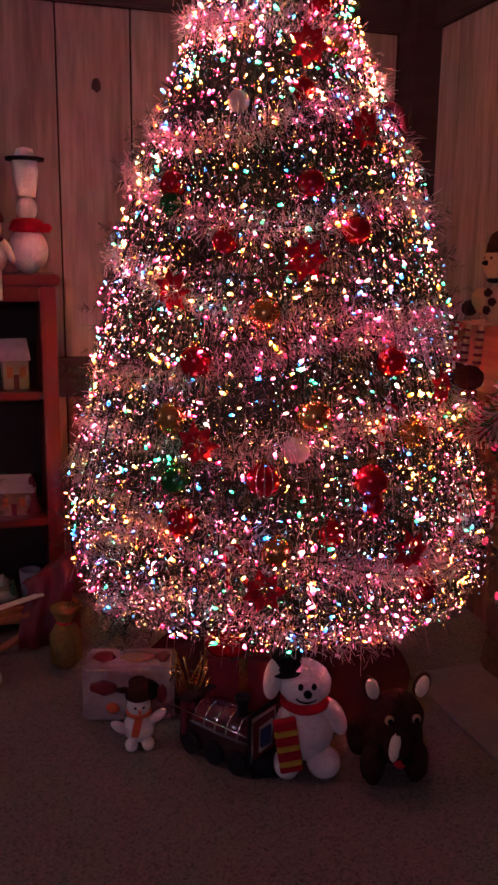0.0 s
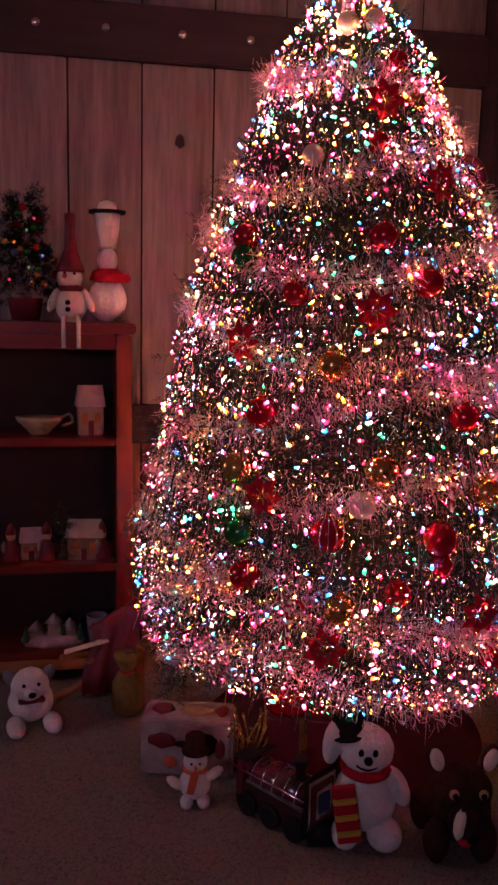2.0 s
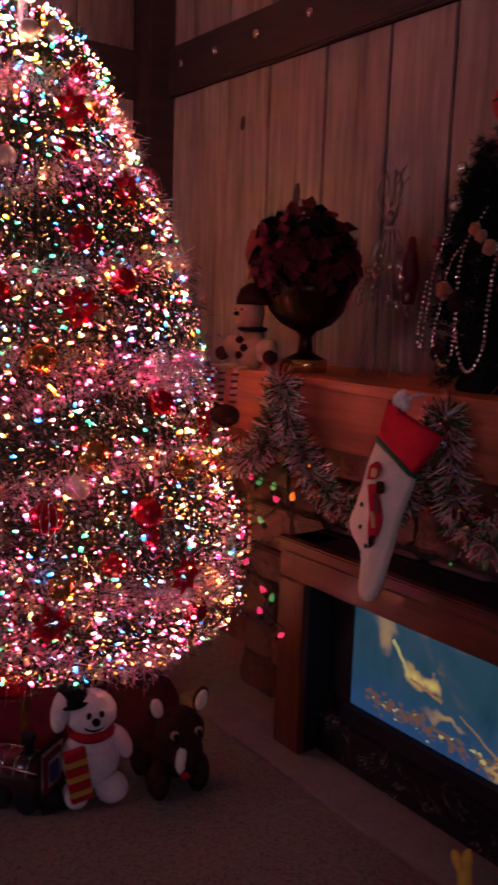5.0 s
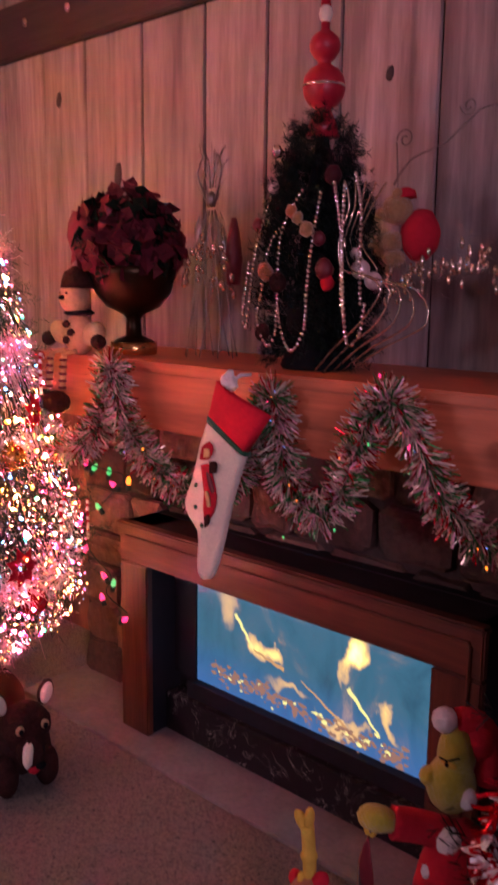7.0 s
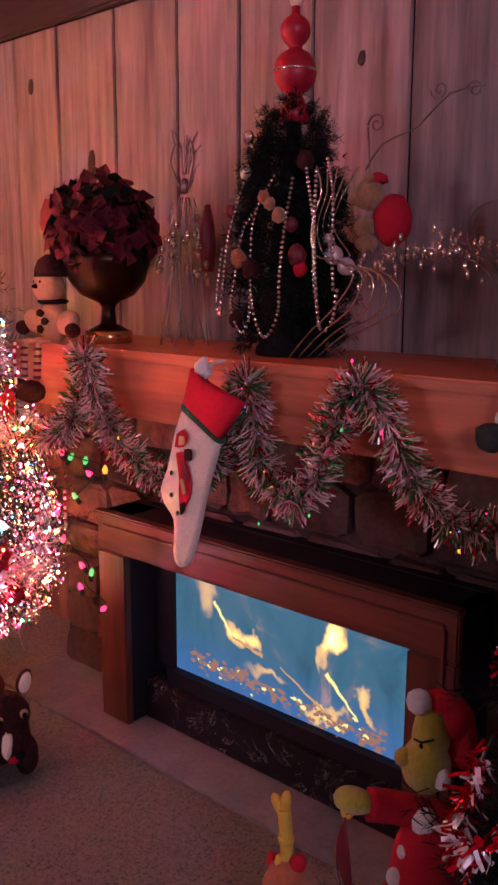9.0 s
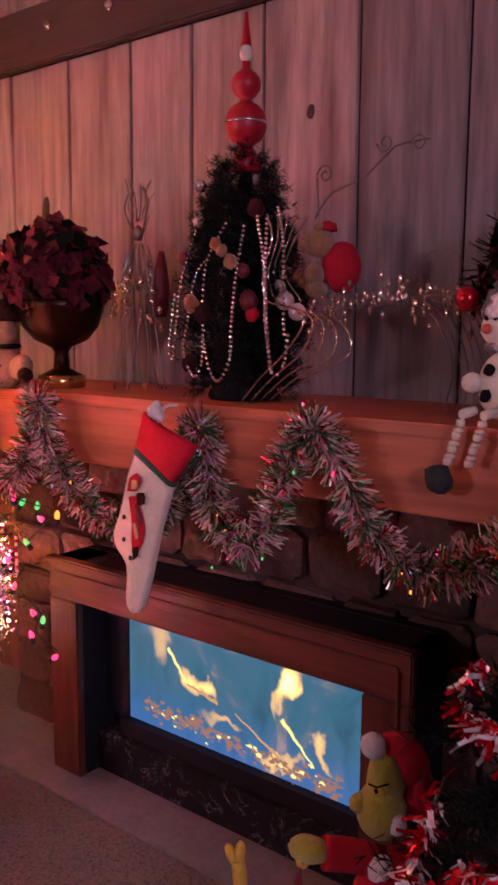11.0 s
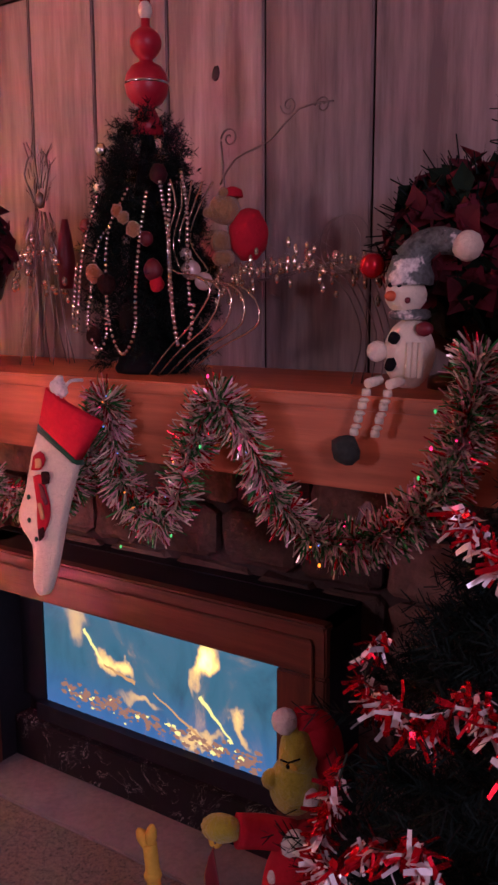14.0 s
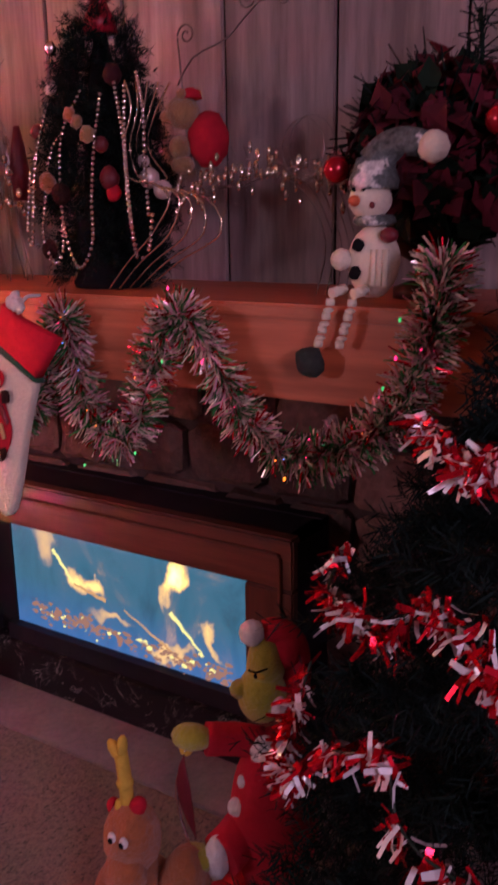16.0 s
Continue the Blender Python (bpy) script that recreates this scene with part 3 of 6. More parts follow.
stick((0.78, 0.330), (0.68, 0.235), 0.007, 0.002, M_FLAME2, "burning_edge", 1.5776)
stick((0.93, 0.300), (0.72, 0.190), 0.002, 0.005, M_FLAME, "burning_edge", 1.5776)
stick((1.17, 0.420), (1.10, 0.335), 0.006, 0.004, M_FLAME2, "burning_edge", 1.5776)
stick((1.10, 0.335), (0.99, 0.310), 0.003, 0.006, M_FLAME, "burning_edge", 1.5775)
rng_ = random.Random(5)
bm, bm2 = bmesh.new(), bmesh.new()
for i in range(300):
    u = rng_.random()
    cy, cz = 1.26 - 0.66 * u, 0.228 - 0.025 * u + rng_.gauss(0, 0.013)
    target = bm2 if i % 9 == 0 else bm
    rr, rot = rng_.uniform(0.003, 0.013), rng_.uniform(-0.5, 0.5)
    vs = [target.verts.new((1.5770 + i * 2e-6, cy + rr * rng_.uniform(0.5, 1.2) * math.cos(rot + a), cz + 0.6 * rr * rng_.uniform(0.5, 1.2) * math.sin(rot + a)))
          for a in (0, 1.05, 2.1, 3.15, 4.2, 5.25)]
    target.faces.new(vs)
tagged(part("ember_bed", bm, M_EMBER, screen), kind="stuff")
tagged(part("bright_ember_specks", bm2, M_FLAME2, screen), kind="stuff")

# ---------------------------------------------------------------- the Christmas tree


def interp(table, z):
    for (z0, r0), (z1, r1) in zip(table, table[1:]):
        if z <= z1:
            return r0 + (r1 - r0) * max(0.0, (z - z0) / (z1 - z0))
    return table[-1][1]


def fir_crown(name, profile, lean, twigs, per_twig, needle, parent, seed, inner=0.35, material=M_NEEDLE):
    """A crown of many needled twigs that follow drooping boughs; profile gives radius by height."""
    rng = np.random.default_rng(seed)
    z0, z1 = profile[0][0], profile[-1][0]
    boughs = max(60, twigs // 14)
    bz = []
    while len(bz) < boughs:
        z = rng.uniform(z0, z1)
        if rng.random() < 0.15 + 0.85 * interp(profile, z) / max(r for _, r in profile):
            bz.append(z)
    bz = np.array(bz)
    ba = rng.uniform(0, 2 * np.pi, boughs)
    br = np.array([interp(profile, z) for z in bz]) * rng.uniform(0.86, 1.06, boughs)
    k = rng.integers(0, boughs, twigs)
    f = rng.uniform(inner, 0.93, twigs) ** 0.7
    a = ba[k] + rng.normal(0, 0.10, twigs)
    out = np.stack([np.cos(a), np.sin(a), np.zeros(twigs)], 1)
    root = out * (br[k] * f)[:, None]
    root[:, 2] = bz[k] + 0.06 * (1 - f) - 0.05 * f * f + rng.normal(0, 0.012, twigs)
    root[:, 0] += lean * (root[:, 2] - z0) / (z1 - z0)
    tang = np.stack([-np.sin(a), np.cos(a), np.zeros(twigs)], 1)
    way = out + tang * rng.normal(0, 0.55, (twigs, 1)) + np.array([0, 0, 1]) * rng.normal(0.05, 0.25, (twigs, 1))
    way /= np.linalg.norm(way, axis=1)[:, None]
    tl = rng.uniform(0.06, 0.13, twigs) * np.clip(br[k] / 0.4, 0.5, 1.2)
    n = twigs * per_twig
    t = np.repeat(np.arange(twigs), per_twig)
    g = rng.random(n)
    roots = root[t] + way[t] * (tl[t] * g)[:, None]
    spread = rng.normal(size=(n, 3))
    spread -= way[t] * np.sum(spread * way[t], 1)[:, None]
    spread /= np.linalg.norm(spread, axis=1)[:, None]
    ob = strips_mesh(name, roots, spread + way[t] * 0.8, needle * rng.uniform(0.7, 1.2, n), np.full(n, needle * 0.035), [material], parent, rng, 0.1)
    tagged(ob, kind="stuff")
    return ob


TREE = (0.985, 2.12)
PROFILE = [(0.305, 0.50), (0.36, 0.60), (0.42, 0.615), (0.60, 0.63), (0.80, 0.59), (1.17, 0.50), (1.51, 0.41), (1.78, 0.285), (2.00, 0.20), (2.13, 0.09)]
LEAN = -0.05
tree = thing("christmas_tree", "tall decorated fir covered in multicoloured lights", "christmas tree", (*TREE, 0.0))
bm = bmesh.new()
add_tube(bm, [(0, 0, 0.02), (0, 0, 0.5), (LEAN * 0.5, 0, 1.3), (LEAN, 0, 2.15)], [0.035, 0.032, 0.022, 0.006], 10)
part("trunk", bm, M_BARK, tree)
for i in range(90):
    z = 0.4 + 1.65 * (i / 90)
    a = i * 2.39996
    r = interp(PROFILE, z) * 0.86
    x0 = LEAN * (z - 0.36) / 1.77
    bm = bmesh.new()
    add_tube(bm, [(x0, 0, z + 0.05), (x0 + 0.5 * r * math.cos(a), 0.5 * r * math.sin(a), z + 0.06), (x0 + r * math.cos(a), r * math.sin(a), z)],
             [0.010, 0.007, 0.003], 5)
    part("bough", bm, M_BARK, tree)
fir_crown("crown", PROFILE, LEAN, 4200, 34, 0.022, tree, 11)
bm = bmesh.new()
add_lathe(bm, [(0.17, 0.0), (0.17, 0.03), (0.06, 0.06), (0.05, 0.16), (0.065, 0.165), (0.065, 0.17)], segs=18)
part("stand", bm, M_WIRE, tree)


def add_bulb(bm, at, k, size, m):
    """A small glass bulb: a coloured body and, at its end, the hot tip."""
    add_lathe(bm, [(0.0030 * size, 0), (0.0040 * size, 0.004 * size), (0.0034 * size, 0.008 * size)], at, 6, k + 7, m)
    add_lathe(bm, [(0.0030 * size, 0.0081 * size), (0.0026 * size, 0.0105 * size), (0.0008 * size, 0.0135 * size)], at, 6, k, m)
    return bm


def bulb_mesh(name, k):
    me = bpy.data.meshes.new(name)
    bm = add_bulb(bmesh.new(), (0, 0, 0), k, 1.0, Matrix())
    bm.to_mesh(me)
    bm.free()
    for m in BULBS:
        me.materials.append(m)
    return me


lights = thing("tree_string_lights", "dense strings of small coloured lights wound round the fir", "string lights", (*TREE, 0.0))
bulb_meshes = [bulb_mesh("bulb_mesh", k) for k in range(7)]
rng_ = random.Random(21)
near, far, wire_pts = [], [], []
turns, total = 52, 2900
for i in range(total):
    f = (i + 0.5) / total
    z = 2.11 - 1.79 * f ** 0.60
    a = 2 * math.pi * turns * f ** 0.60 + rng_.gauss(0, 0.5)
    z += rng_.gauss(0, 0.035)
    if i % 6 == 0:
        z = rng_.uniform(1.0, 2.13)
    if i % 7 == 0:
        z = rng_.uniform(1.7, 2.13)
    z = min(2.125, max(0.315, z))
    turned = math.degrees(a) % 360
    if (turned > 318 or turned < 22) and z < 1.3 and i % 10 < 5:
        continue
    if 22 < turned < 100 and i % 6:      # the side in the room's corner carries few bulbs
        continue
    r = interp(PROFILE, z) * (1.03 - 0.20 * rng_.random() ** 1.6)
    p = Vector((r * math.cos(a) + LEAN * (z - 0.36) / 1.77, r * math.sin(a), z))
    wire_pts.append(p * 1.0)
    share = [14, 32, 11, 7, 7, 22, 9] if math.cos(a) > 0.4 and math.sin(a) > -0.45 else BULB_SHARE
    (near if math.sin(a) < -0.45 and len(near) < 300 and i % 3 == 0 else far).append((p, a, rng_.choices(range(7), share)[0]))
for p, a, k in near:
    ob = new("bulb", bulb_meshes[k])
    ob.parent = lights
    ob.location = p
    ob.rotation_euler = (rng_.uniform(-1.2, 1.2), rng_.uniform(-1.2, 1.2), a)
    ob.scale = (rng_.choice((0.45, 0.6, 0.75, 0.9, 1.1)),) * 3
bm = bmesh.new()
for p, a, k in far:
    m = Euler((rng_.uniform(-1.5, 1.5), rng_.uniform(-1.5, 1.5), a)).to_matrix().to_4x4()
    add_bulb(bm, p, k, rng_.choice((0.45, 0.6, 0.75, 0.9, 1.1)), m)
tagged(part("further_bulbs", bm, BULBS, lights), kind="stuff")
bm = bmesh.new()
add_tube(bm, [p * 1.0 for p in wire_pts], 0.0012, 3)
part("wire", bm, M_WIRE, lights)

# glowing pin-head specks added between the larger bulbs imitate reflections in the tinsel
foil_sparkle = thing("fairy_lights", "hair-thin wires with glowing specks that imitate foil glints", "string lights", (*TREE, 0.0))
rng_ = random.Random(57)
bm, hair = bmesh.new(), []
for i in range(3600):
    z = 0.32 + 1.78 * (1 - math.sqrt(rng_.random()))
    if i % 5 == 0:
        z = rng_.uniform(1.2, 2.12)
    a = rng_.uniform(-math.pi * 0.99, -math.pi * 0.20)
    r = interp(PROFILE, z) * rng_.uniform(0.92, 1.045)
    p = Vector((r * math.cos(a) + LEAN * (z - 0.36) / 1.77, r * math.sin(a), z))
    if i % 12 == 0:
        hair.append(p)
    k, e = rng_.choices(range(7), [16, 26, 12, 9, 7, 16, 14])[0], rng_.choice((0.0007, 0.0010, 0.0014))
    v = [bm.verts.new(p + Vector(q) * e) for q in ((1, 0, -0.6), (-0.5, 0.87, -0.6), (-0.5, -0.87, -0.6), (0, 0, 1.4))]
    for f in ((0, 2, 1), (0, 1, 3), (1, 2, 3), (2, 0, 3)):
        bm.faces.new([v[j] for j in f]).material_index = k
tagged(part("pin_lamps", bm, GLINT_MATS, foil_sparkle), kind="stuff")
hair.sort(key=lambda p: (round(p.z, 1), math.atan2(p.y, p.x)))
part("hair_wire", add_tube(bmesh.new(), hair, 0.0003, 3), M_WIRE, foil_sparkle)

# tinsel rope wound round the tree in drooping swags, and loose foil icicles
pts = []
dips = [rng_.uniform(0.03, 0.19) for i in range(60)]
for i in range(1800):
    f = i / 1799
    z = 2.05 - 1.60 * f ** 0.85
    a = 2 * math.pi * 8.7 * f + 0.6
    swing = a * 0.86 + 0.5 * math.sin(a * 0.37)
    z -= dips[int(swing / math.pi) % 60] * abs(math.sin(swing)) * (0.5 + 0.9 * f)
    z += 0.030 * math.sin(1.71 * a + 0.4) + 0.022 * math.sin(2.93 * a)
    z = min(2.08, max(z, 0.345))
    r = interp(PROFILE, z) * (0.94 + 0.03 * math.sin(5.3 * a))
    pts.append(Vector((TREE[0] + r * math.cos(a) + LEAN * (z - 0.36) / 1.77, TREE[1] + r * math.sin(a), z)))
foil_garland("tree_tinsel", "silvery pink tinsel rope draped round the fir in swags", pts, 0.030, 66000, 0.0007, [M_TINSEL, M_WHITE_STRIP], [7, 3],
             (*TREE, 0.36), 31, scatter=0.020)
rng2 = np.random.default_rng(8)
n = 58000
z = 0.33 + 1.75 * (1 - np.sqrt(rng2.random(n)))
a = rng2.uniform(0, 2 * np.pi, n)
r = np.array([interp(PROFILE, q) for q in z]) * rng2.uniform(0.86, 1.01, n)
roots = np.stack([r * np.cos(a) + LEAN * (z - 0.36) / 1.77, r * np.sin(a), z - 0.36], 1)
hung = np.arange(n) % 28 == 0
loose = np.where(hung, 0.06, 0.9)
ways = np.stack([0.2 * np.cos(a) + rng2.normal(0, 1, n) * loose, 0.2 * np.sin(a) + rng2.normal(0, 1, n) * loose, -np.ones(n) + rng2.normal(0, 1, n) * loose], 1)
icicles = thing("tinsel_icicles", "loose silver foil strands hanging from the fir twigs", "tinsel", (*TREE, 0.36))
tagged(strips_mesh("foil_strands", roots, ways, np.where(hung, rng2.uniform(0.03, 0.09, n), rng2.uniform(0.006, 0.016, n)), np.where(hung, 0.00045, 0.0009), [M_TINSEL, M_ICICLE], icicles, rng2, 0.06, (np.arange(n) % 3 != 0).astype(int)), kind="stuff")


def bauble(kind, at, size):
    """A glass bauble with its metal cap and loop."""
    material, words = {"r": (M_RED_GLASS, "shiny dark red glass bauble on the fir"), "g": (M_GREEN_GLASS, "dark green glass bauble on the fir"),
                       "o": (M_GOLD, "ribbed gold glass bauble on the fir"), "p": (M_PEARL, "pale pearl glass bauble on the fir"),
                       "s": (M_RED_GLASS, "red bauble with beaded silver stripes")}[kind]
    b = thing("bauble", words, "ornament", at, group="tree baubles")
    bm = bmesh.new()
    if kind in "os":
        prof = [(size * math.sin(math.pi * (0.04 + 0.92 * i / 14)), -size * math.cos(math.pi * (0.04 + 0.92 * i / 14))) for i in range(15)]
        add_lathe(bm, prof, segs=32, wave=0.035, waves=12)
    else:
        add_ball(bm, (0, 0, 0), size, sub=3)
    ball = part("ball", bm, material, b, smooth=True)
    if kind == "s":
        for k in range(4):
            bm = bmesh.new()
            for i in range(22):
                t = math.pi * (0.12 + 0.76 * i / 21)
                aa = -2.3 + 0.45 * k
                add_ball(bm, (size * 1.02 * math.sin(t) * math.cos(aa), size * 1.02 * math.sin(t) * math.sin(aa), size * 1.02 * math.cos(t)), size * 0.05, sub=1)
            part("bead_stripe", bm, M_SILVER, ball)
    bm = bmesh.new()
    add_lathe(bm, [(size * 0.24, size * 0.93), (size * 0.24, size * 1.13), (size * 0.1, size * 1.16)], segs=12)
    part("cap", bm, M_GOLD, b)
    bm = bmesh.new()
    add_tube(bm, [(size * 0.13 * math.cos(q), 0, size * 1.26 + size * 0.13 * math.sin(q)) for q in np.linspace(0, 6.28, 9)], size * 0.025, 4)
    part("loop", bm, M_GOLD, b)


BAUBLES = [
    ("s", -112, 0.78, 0.045),
    ("r", 183, 0.34, 0.046),
    ("r", -127, 0.31, 0.046),
    ("r", -132, 1.05, 0.042),
    ("r", -85, 0.77, 0.045),
    ("r", -74, 1.05, 0.04),
    ("r", -96, 1.48, 0.036),
    ("r", -81, 1.37, 0.038),
    ("r", -149, 1.48, 0.036),
    ("r", -132, 0.66, 0.042),
    ("r", -123, 0.31, 0.044),
    ("r", -125, 1.34, 0.034),
    ("r", -96, 0.65, 0.036),
    ("r", -76, 1.93, 0.03),
    ("r", -95, 1.71, 0.03),
    ("g", -135, 0.76, 0.04),
    ("g", -148, 1.43, 0.034),
    ("o", -138, 0.91, 0.044),
    ("o", -99, 0.93, 0.044),
    ("o", -112, 1.17, 0.042),
    ("o", -109, 0.61, 0.038),
    ("o", -70, 0.87, 0.04),
    ("p", -104, 0.85, 0.034),
    ("p", -112, 2.03, 0.03),
    ("p", -88, 2.04, 0.03),
    ("r", -85, 0.71, 0.03),
    ("r", -70, 0.47, 0.04),
    ("p", -125, 1.68, 0.028),
    ("o", -68, 1.83, 0.028),
]
for kind, deg, z, size in BAUBLES:
    r = interp(PROFILE, z) * 0.955
    bauble(kind, (TREE[0] + r * math.cos(radians(deg)) + LEAN * (z - 0.36) / 1.77, TREE[1] + r * math.sin(radians(deg)), z), size)

# candy canes and red ribbons hung on twigs
for i, (deg, z) in enumerate([(-62, 0.72), (-50, 1.12), (-120, 0.62), (-84, 0.94), (-40, 0.66)]):
    r = interp(PROFILE, z) * 1.04
    cane = thing("candy_cane", "red and white striped candy cane on a twig", "ornament",
                 (TREE[0] + r * math.cos(radians(deg)), TREE[1] + r * math.sin(radians(deg)), z), deg + 90, "candy canes")
    bm = bmesh.new()
    pts = [(0, 0, -0.10 + 0.01 * j) for j in range(10)] + [(0.018 - 0.018 * math.cos(q), 0, 0.018 * math.sin(q)) for q in np.linspace(0, 3.1, 7)]
    add_tube(bm, pts, 0.0045, 7)
    for f in bm.faces:
        f.material_index = int((f.calc_center_median().z + f.calc_center_median().x * 0.8 + 1) * 70) % 2
    part("stick", bm, [M_RED_FELT, M_WHITE_PLUSH], cane, smooth=True)

for deg, z in ((-100, 1.30), (-128, 0.86), (-78, 0.60), (-70, 1.62), (-140, 1.22), (-90, 1.82), (-112, 0.52), (-58, 0.98)):
    r = interp(PROFILE, z) * 1.0
    fl = thing("silk_poinsettia", "deep red silk poinsettia bloom tucked in the fir", "flower",
               (TREE[0] + r * math.cos(radians(deg)) + LEAN * (z - 0.36) / 1.77, TREE[1] + r * math.sin(radians(deg)), z), deg + 90, "tree blooms")
    for i in range(7):
        a, bm = 2 * math.pi * i / 7, bmesh.new()
        u, w = Vector((math.cos(a), 0, math.sin(a))), Vector((-math.sin(a), 0, math.cos(a)))
        v = [bm.verts.new(q) for q in (u * 0.006, u * 0.03 + w * 0.016 + Vector((0, -0.010, 0)), u * 0.058 + Vector((0, -0.004, 0)), u * 0.03 - w * 0.016 + Vector((0, -0.010, 0)),
                                       u * 0.03 + Vector((0, -0.016, 0)))]
        for f in ((0, 1, 4), (1, 2, 4), (2, 3, 4), (3, 0, 4)):
            bm.faces.new([v[j] for j in f])
        part("petal", bm, M_RED_FELT, fl)
    bm = bmesh.new()
    add_ball(bm, (0, -0.012, 0), 0.008, sub=2)
    part("centre", bm, M_GOLD, fl)

frame_orn = thing("oval_frame_ornament", "oval dusky red wreath ornament with a dark centre", "ornament", (1.205, 1.93, 1.645), -30)
bm = bmesh.new()
add_tube(bm, [(0.048 * math.cos(q), 0, 0.062 * math.sin(q)) for q in np.linspace(0, 6.283, 25)], 0.013, 8)
part("rim", bm, M_MAROON, frame_orn, smooth=True)
bm = bmesh.new()
add_lathe(bm, [(0.04, -0.003), (0.04, 0.003)], segs=20, m=Euler((radians(90), 0, 0)).to_matrix().to_4x4())
part("backing", bm, M_DARK_RED, frame_orn)

topper = thing("tree_topper", "glowing white flower-shaped light on the tree tip", "tree topper", (TREE[0] + LEAN - 0.016, TREE[1], 2.235), -18)
for i in range(10):
    a = 2 * math.pi * i / 10
    bm = bmesh.new()
    add_ball(bm, (0.062 * math.cos(a), 0, 0.062 * math.sin(a)), (0.024, 0.016, 0.024), sub=2)
    part("petal", bm, M_STAR, topper)
bm = bmesh.new()
add_ball(bm, (0, 0, 0), (0.052, 0.022, 0.052), sub=3)
part("centre", bm, M_STAR, topper)
bm = bmesh.new()
add_tube(bm, [(0, 0.0, -0.16), (0, 0, -0.05)], [0.018, 0.010], 8)
part("socket", bm, M_WHITE_STRIP, topper)

skirt = thing("tree_skirt", "dark red velvet cloth gathered round the tree foot", "tree skirt", (*TREE, 0.004))
bm = bmesh.new()
rings = []
for j in range(9):
    f = j / 8
    rings.append([bm.verts.new(((0.10 + 0.33 * f) * math.cos(q), (0.10 + 0.33 * f) * math.sin(q),
                                0.19 * (1 - f) ** 1.6 + 0.012 + 0.018 * math.sin(11 * q + 2 * f) * f * (1.2 - f))) for q in np.linspace(0, 2 * math.pi, 73)[:-1]])
for u, v in zip(rings, rings[1:]):
    for s in range(72):
        bm.faces.new((u[s], v[s], v[(s + 1) % 72], u[(s + 1) % 72])).smooth = True
part("cloth", bm, M_DARK_RED, skirt)

# ---------------------------------------------------------------- toys and gifts under the tree


def doll(name, label, category, at, turn, materials, build, group=""):
    """A soft toy or figure in one mesh."""
    bm = bmesh.new()
    build(bm)
    ob = mesh_ob(name, bm, materials)
    ob.location, ob.rotation_euler = at, (0, 0, radians(turn))
    return tagged(ob, label, category, group)


def snowman_big(bm):      # materials: white, black, red, yellow, orange; it faces -y
    add_ball(bm, (0, 0, 0.115), (0.078, 0.068, 0.085), 0, rough=0.05)
    add_ball(bm, (-0.002, -0.005, 0.246), (0.068, 0.060, 0.060), 0, rough=0.05)
    add_ball(bm, (-0.084, -0.01, 0.262), (0.024, 0.024, 0.058), 0, (0, 8, 0))
    add_ball(bm, (0.078, -0.01, 0.150), (0.026, 0.028, 0.055), 0, (0, -25, 0))
    add_ball(bm, (-0.048, -0.030, 0.034), (0.034, 0.046, 0.036), 0)
    add_ball(bm, (0.048, -0.032, 0.036), (0.044, 0.048, 0.040), 0)
    add_lathe(bm, [(0.050, 0.284), (0.051, 0.290), (0.034, 0.293), (0.038, 0.325), (0.030, 0.331)], segs=18, mi=1,
              m=Euler((0, radians(-9), 0)).to_matrix().to_4x4())
    add_lathe(bm, [(0.038, 0.293), (0.039, 0.303)], segs=18, mi=1, m=Euler((0, radians(-9), 0)).to_matrix().to_4x4())
    add_lathe(bm, [(0.052, 0.178), (0.062, 0.186), (0.064, 0.198), (0.054, 0.206)], segs=20, mi=2)
    zs = [0.190, 0.162, 0.146, 0.120, 0.104, 0.078, 0.062, 0.046]
    for i in range(7):
        add_box(bm, (-0.078, -0.082, zs[i + 1]), (-0.020, -0.060, zs[i]), 0.003, 2 if i % 2 == 0 else 3,
                Matrix.Translation((0, 0, 0.1)) @ Matrix.Rotation(radians(-9), 4, "Y") @ Matrix.Translation((0, 0, -0.1)))
    for s in (-1, 1):
        add_ball(bm, (0.017 * s - 0.004, -0.062, 0.262), (0.007, 0.005, 0.010), 1, sub=2)
    add_ball(bm, (-0.004, -0.070, 0.246), (0.011, 0.014, 0.010), 1, sub=2)
    add_tube(bm, [(-0.004 + 0.030 * math.sin(q), -0.062 + 0.006 * abs(q), 0.236 - 0.018 * math.cos(q)) for q in np.linspace(-1.1, 1.1, 9)], 0.0025, 5, 1)


doll("plush_snowman", "white plush snowman with a top hat and striped scarf", "soft toy", (0.874, 1.575, 0.0), -12,
     [M_WHITE_PLUSH, M_BLACK_FELT, M_RED_FELT, M_YELLOW_FELT, M_ORANGE], snowman_big)


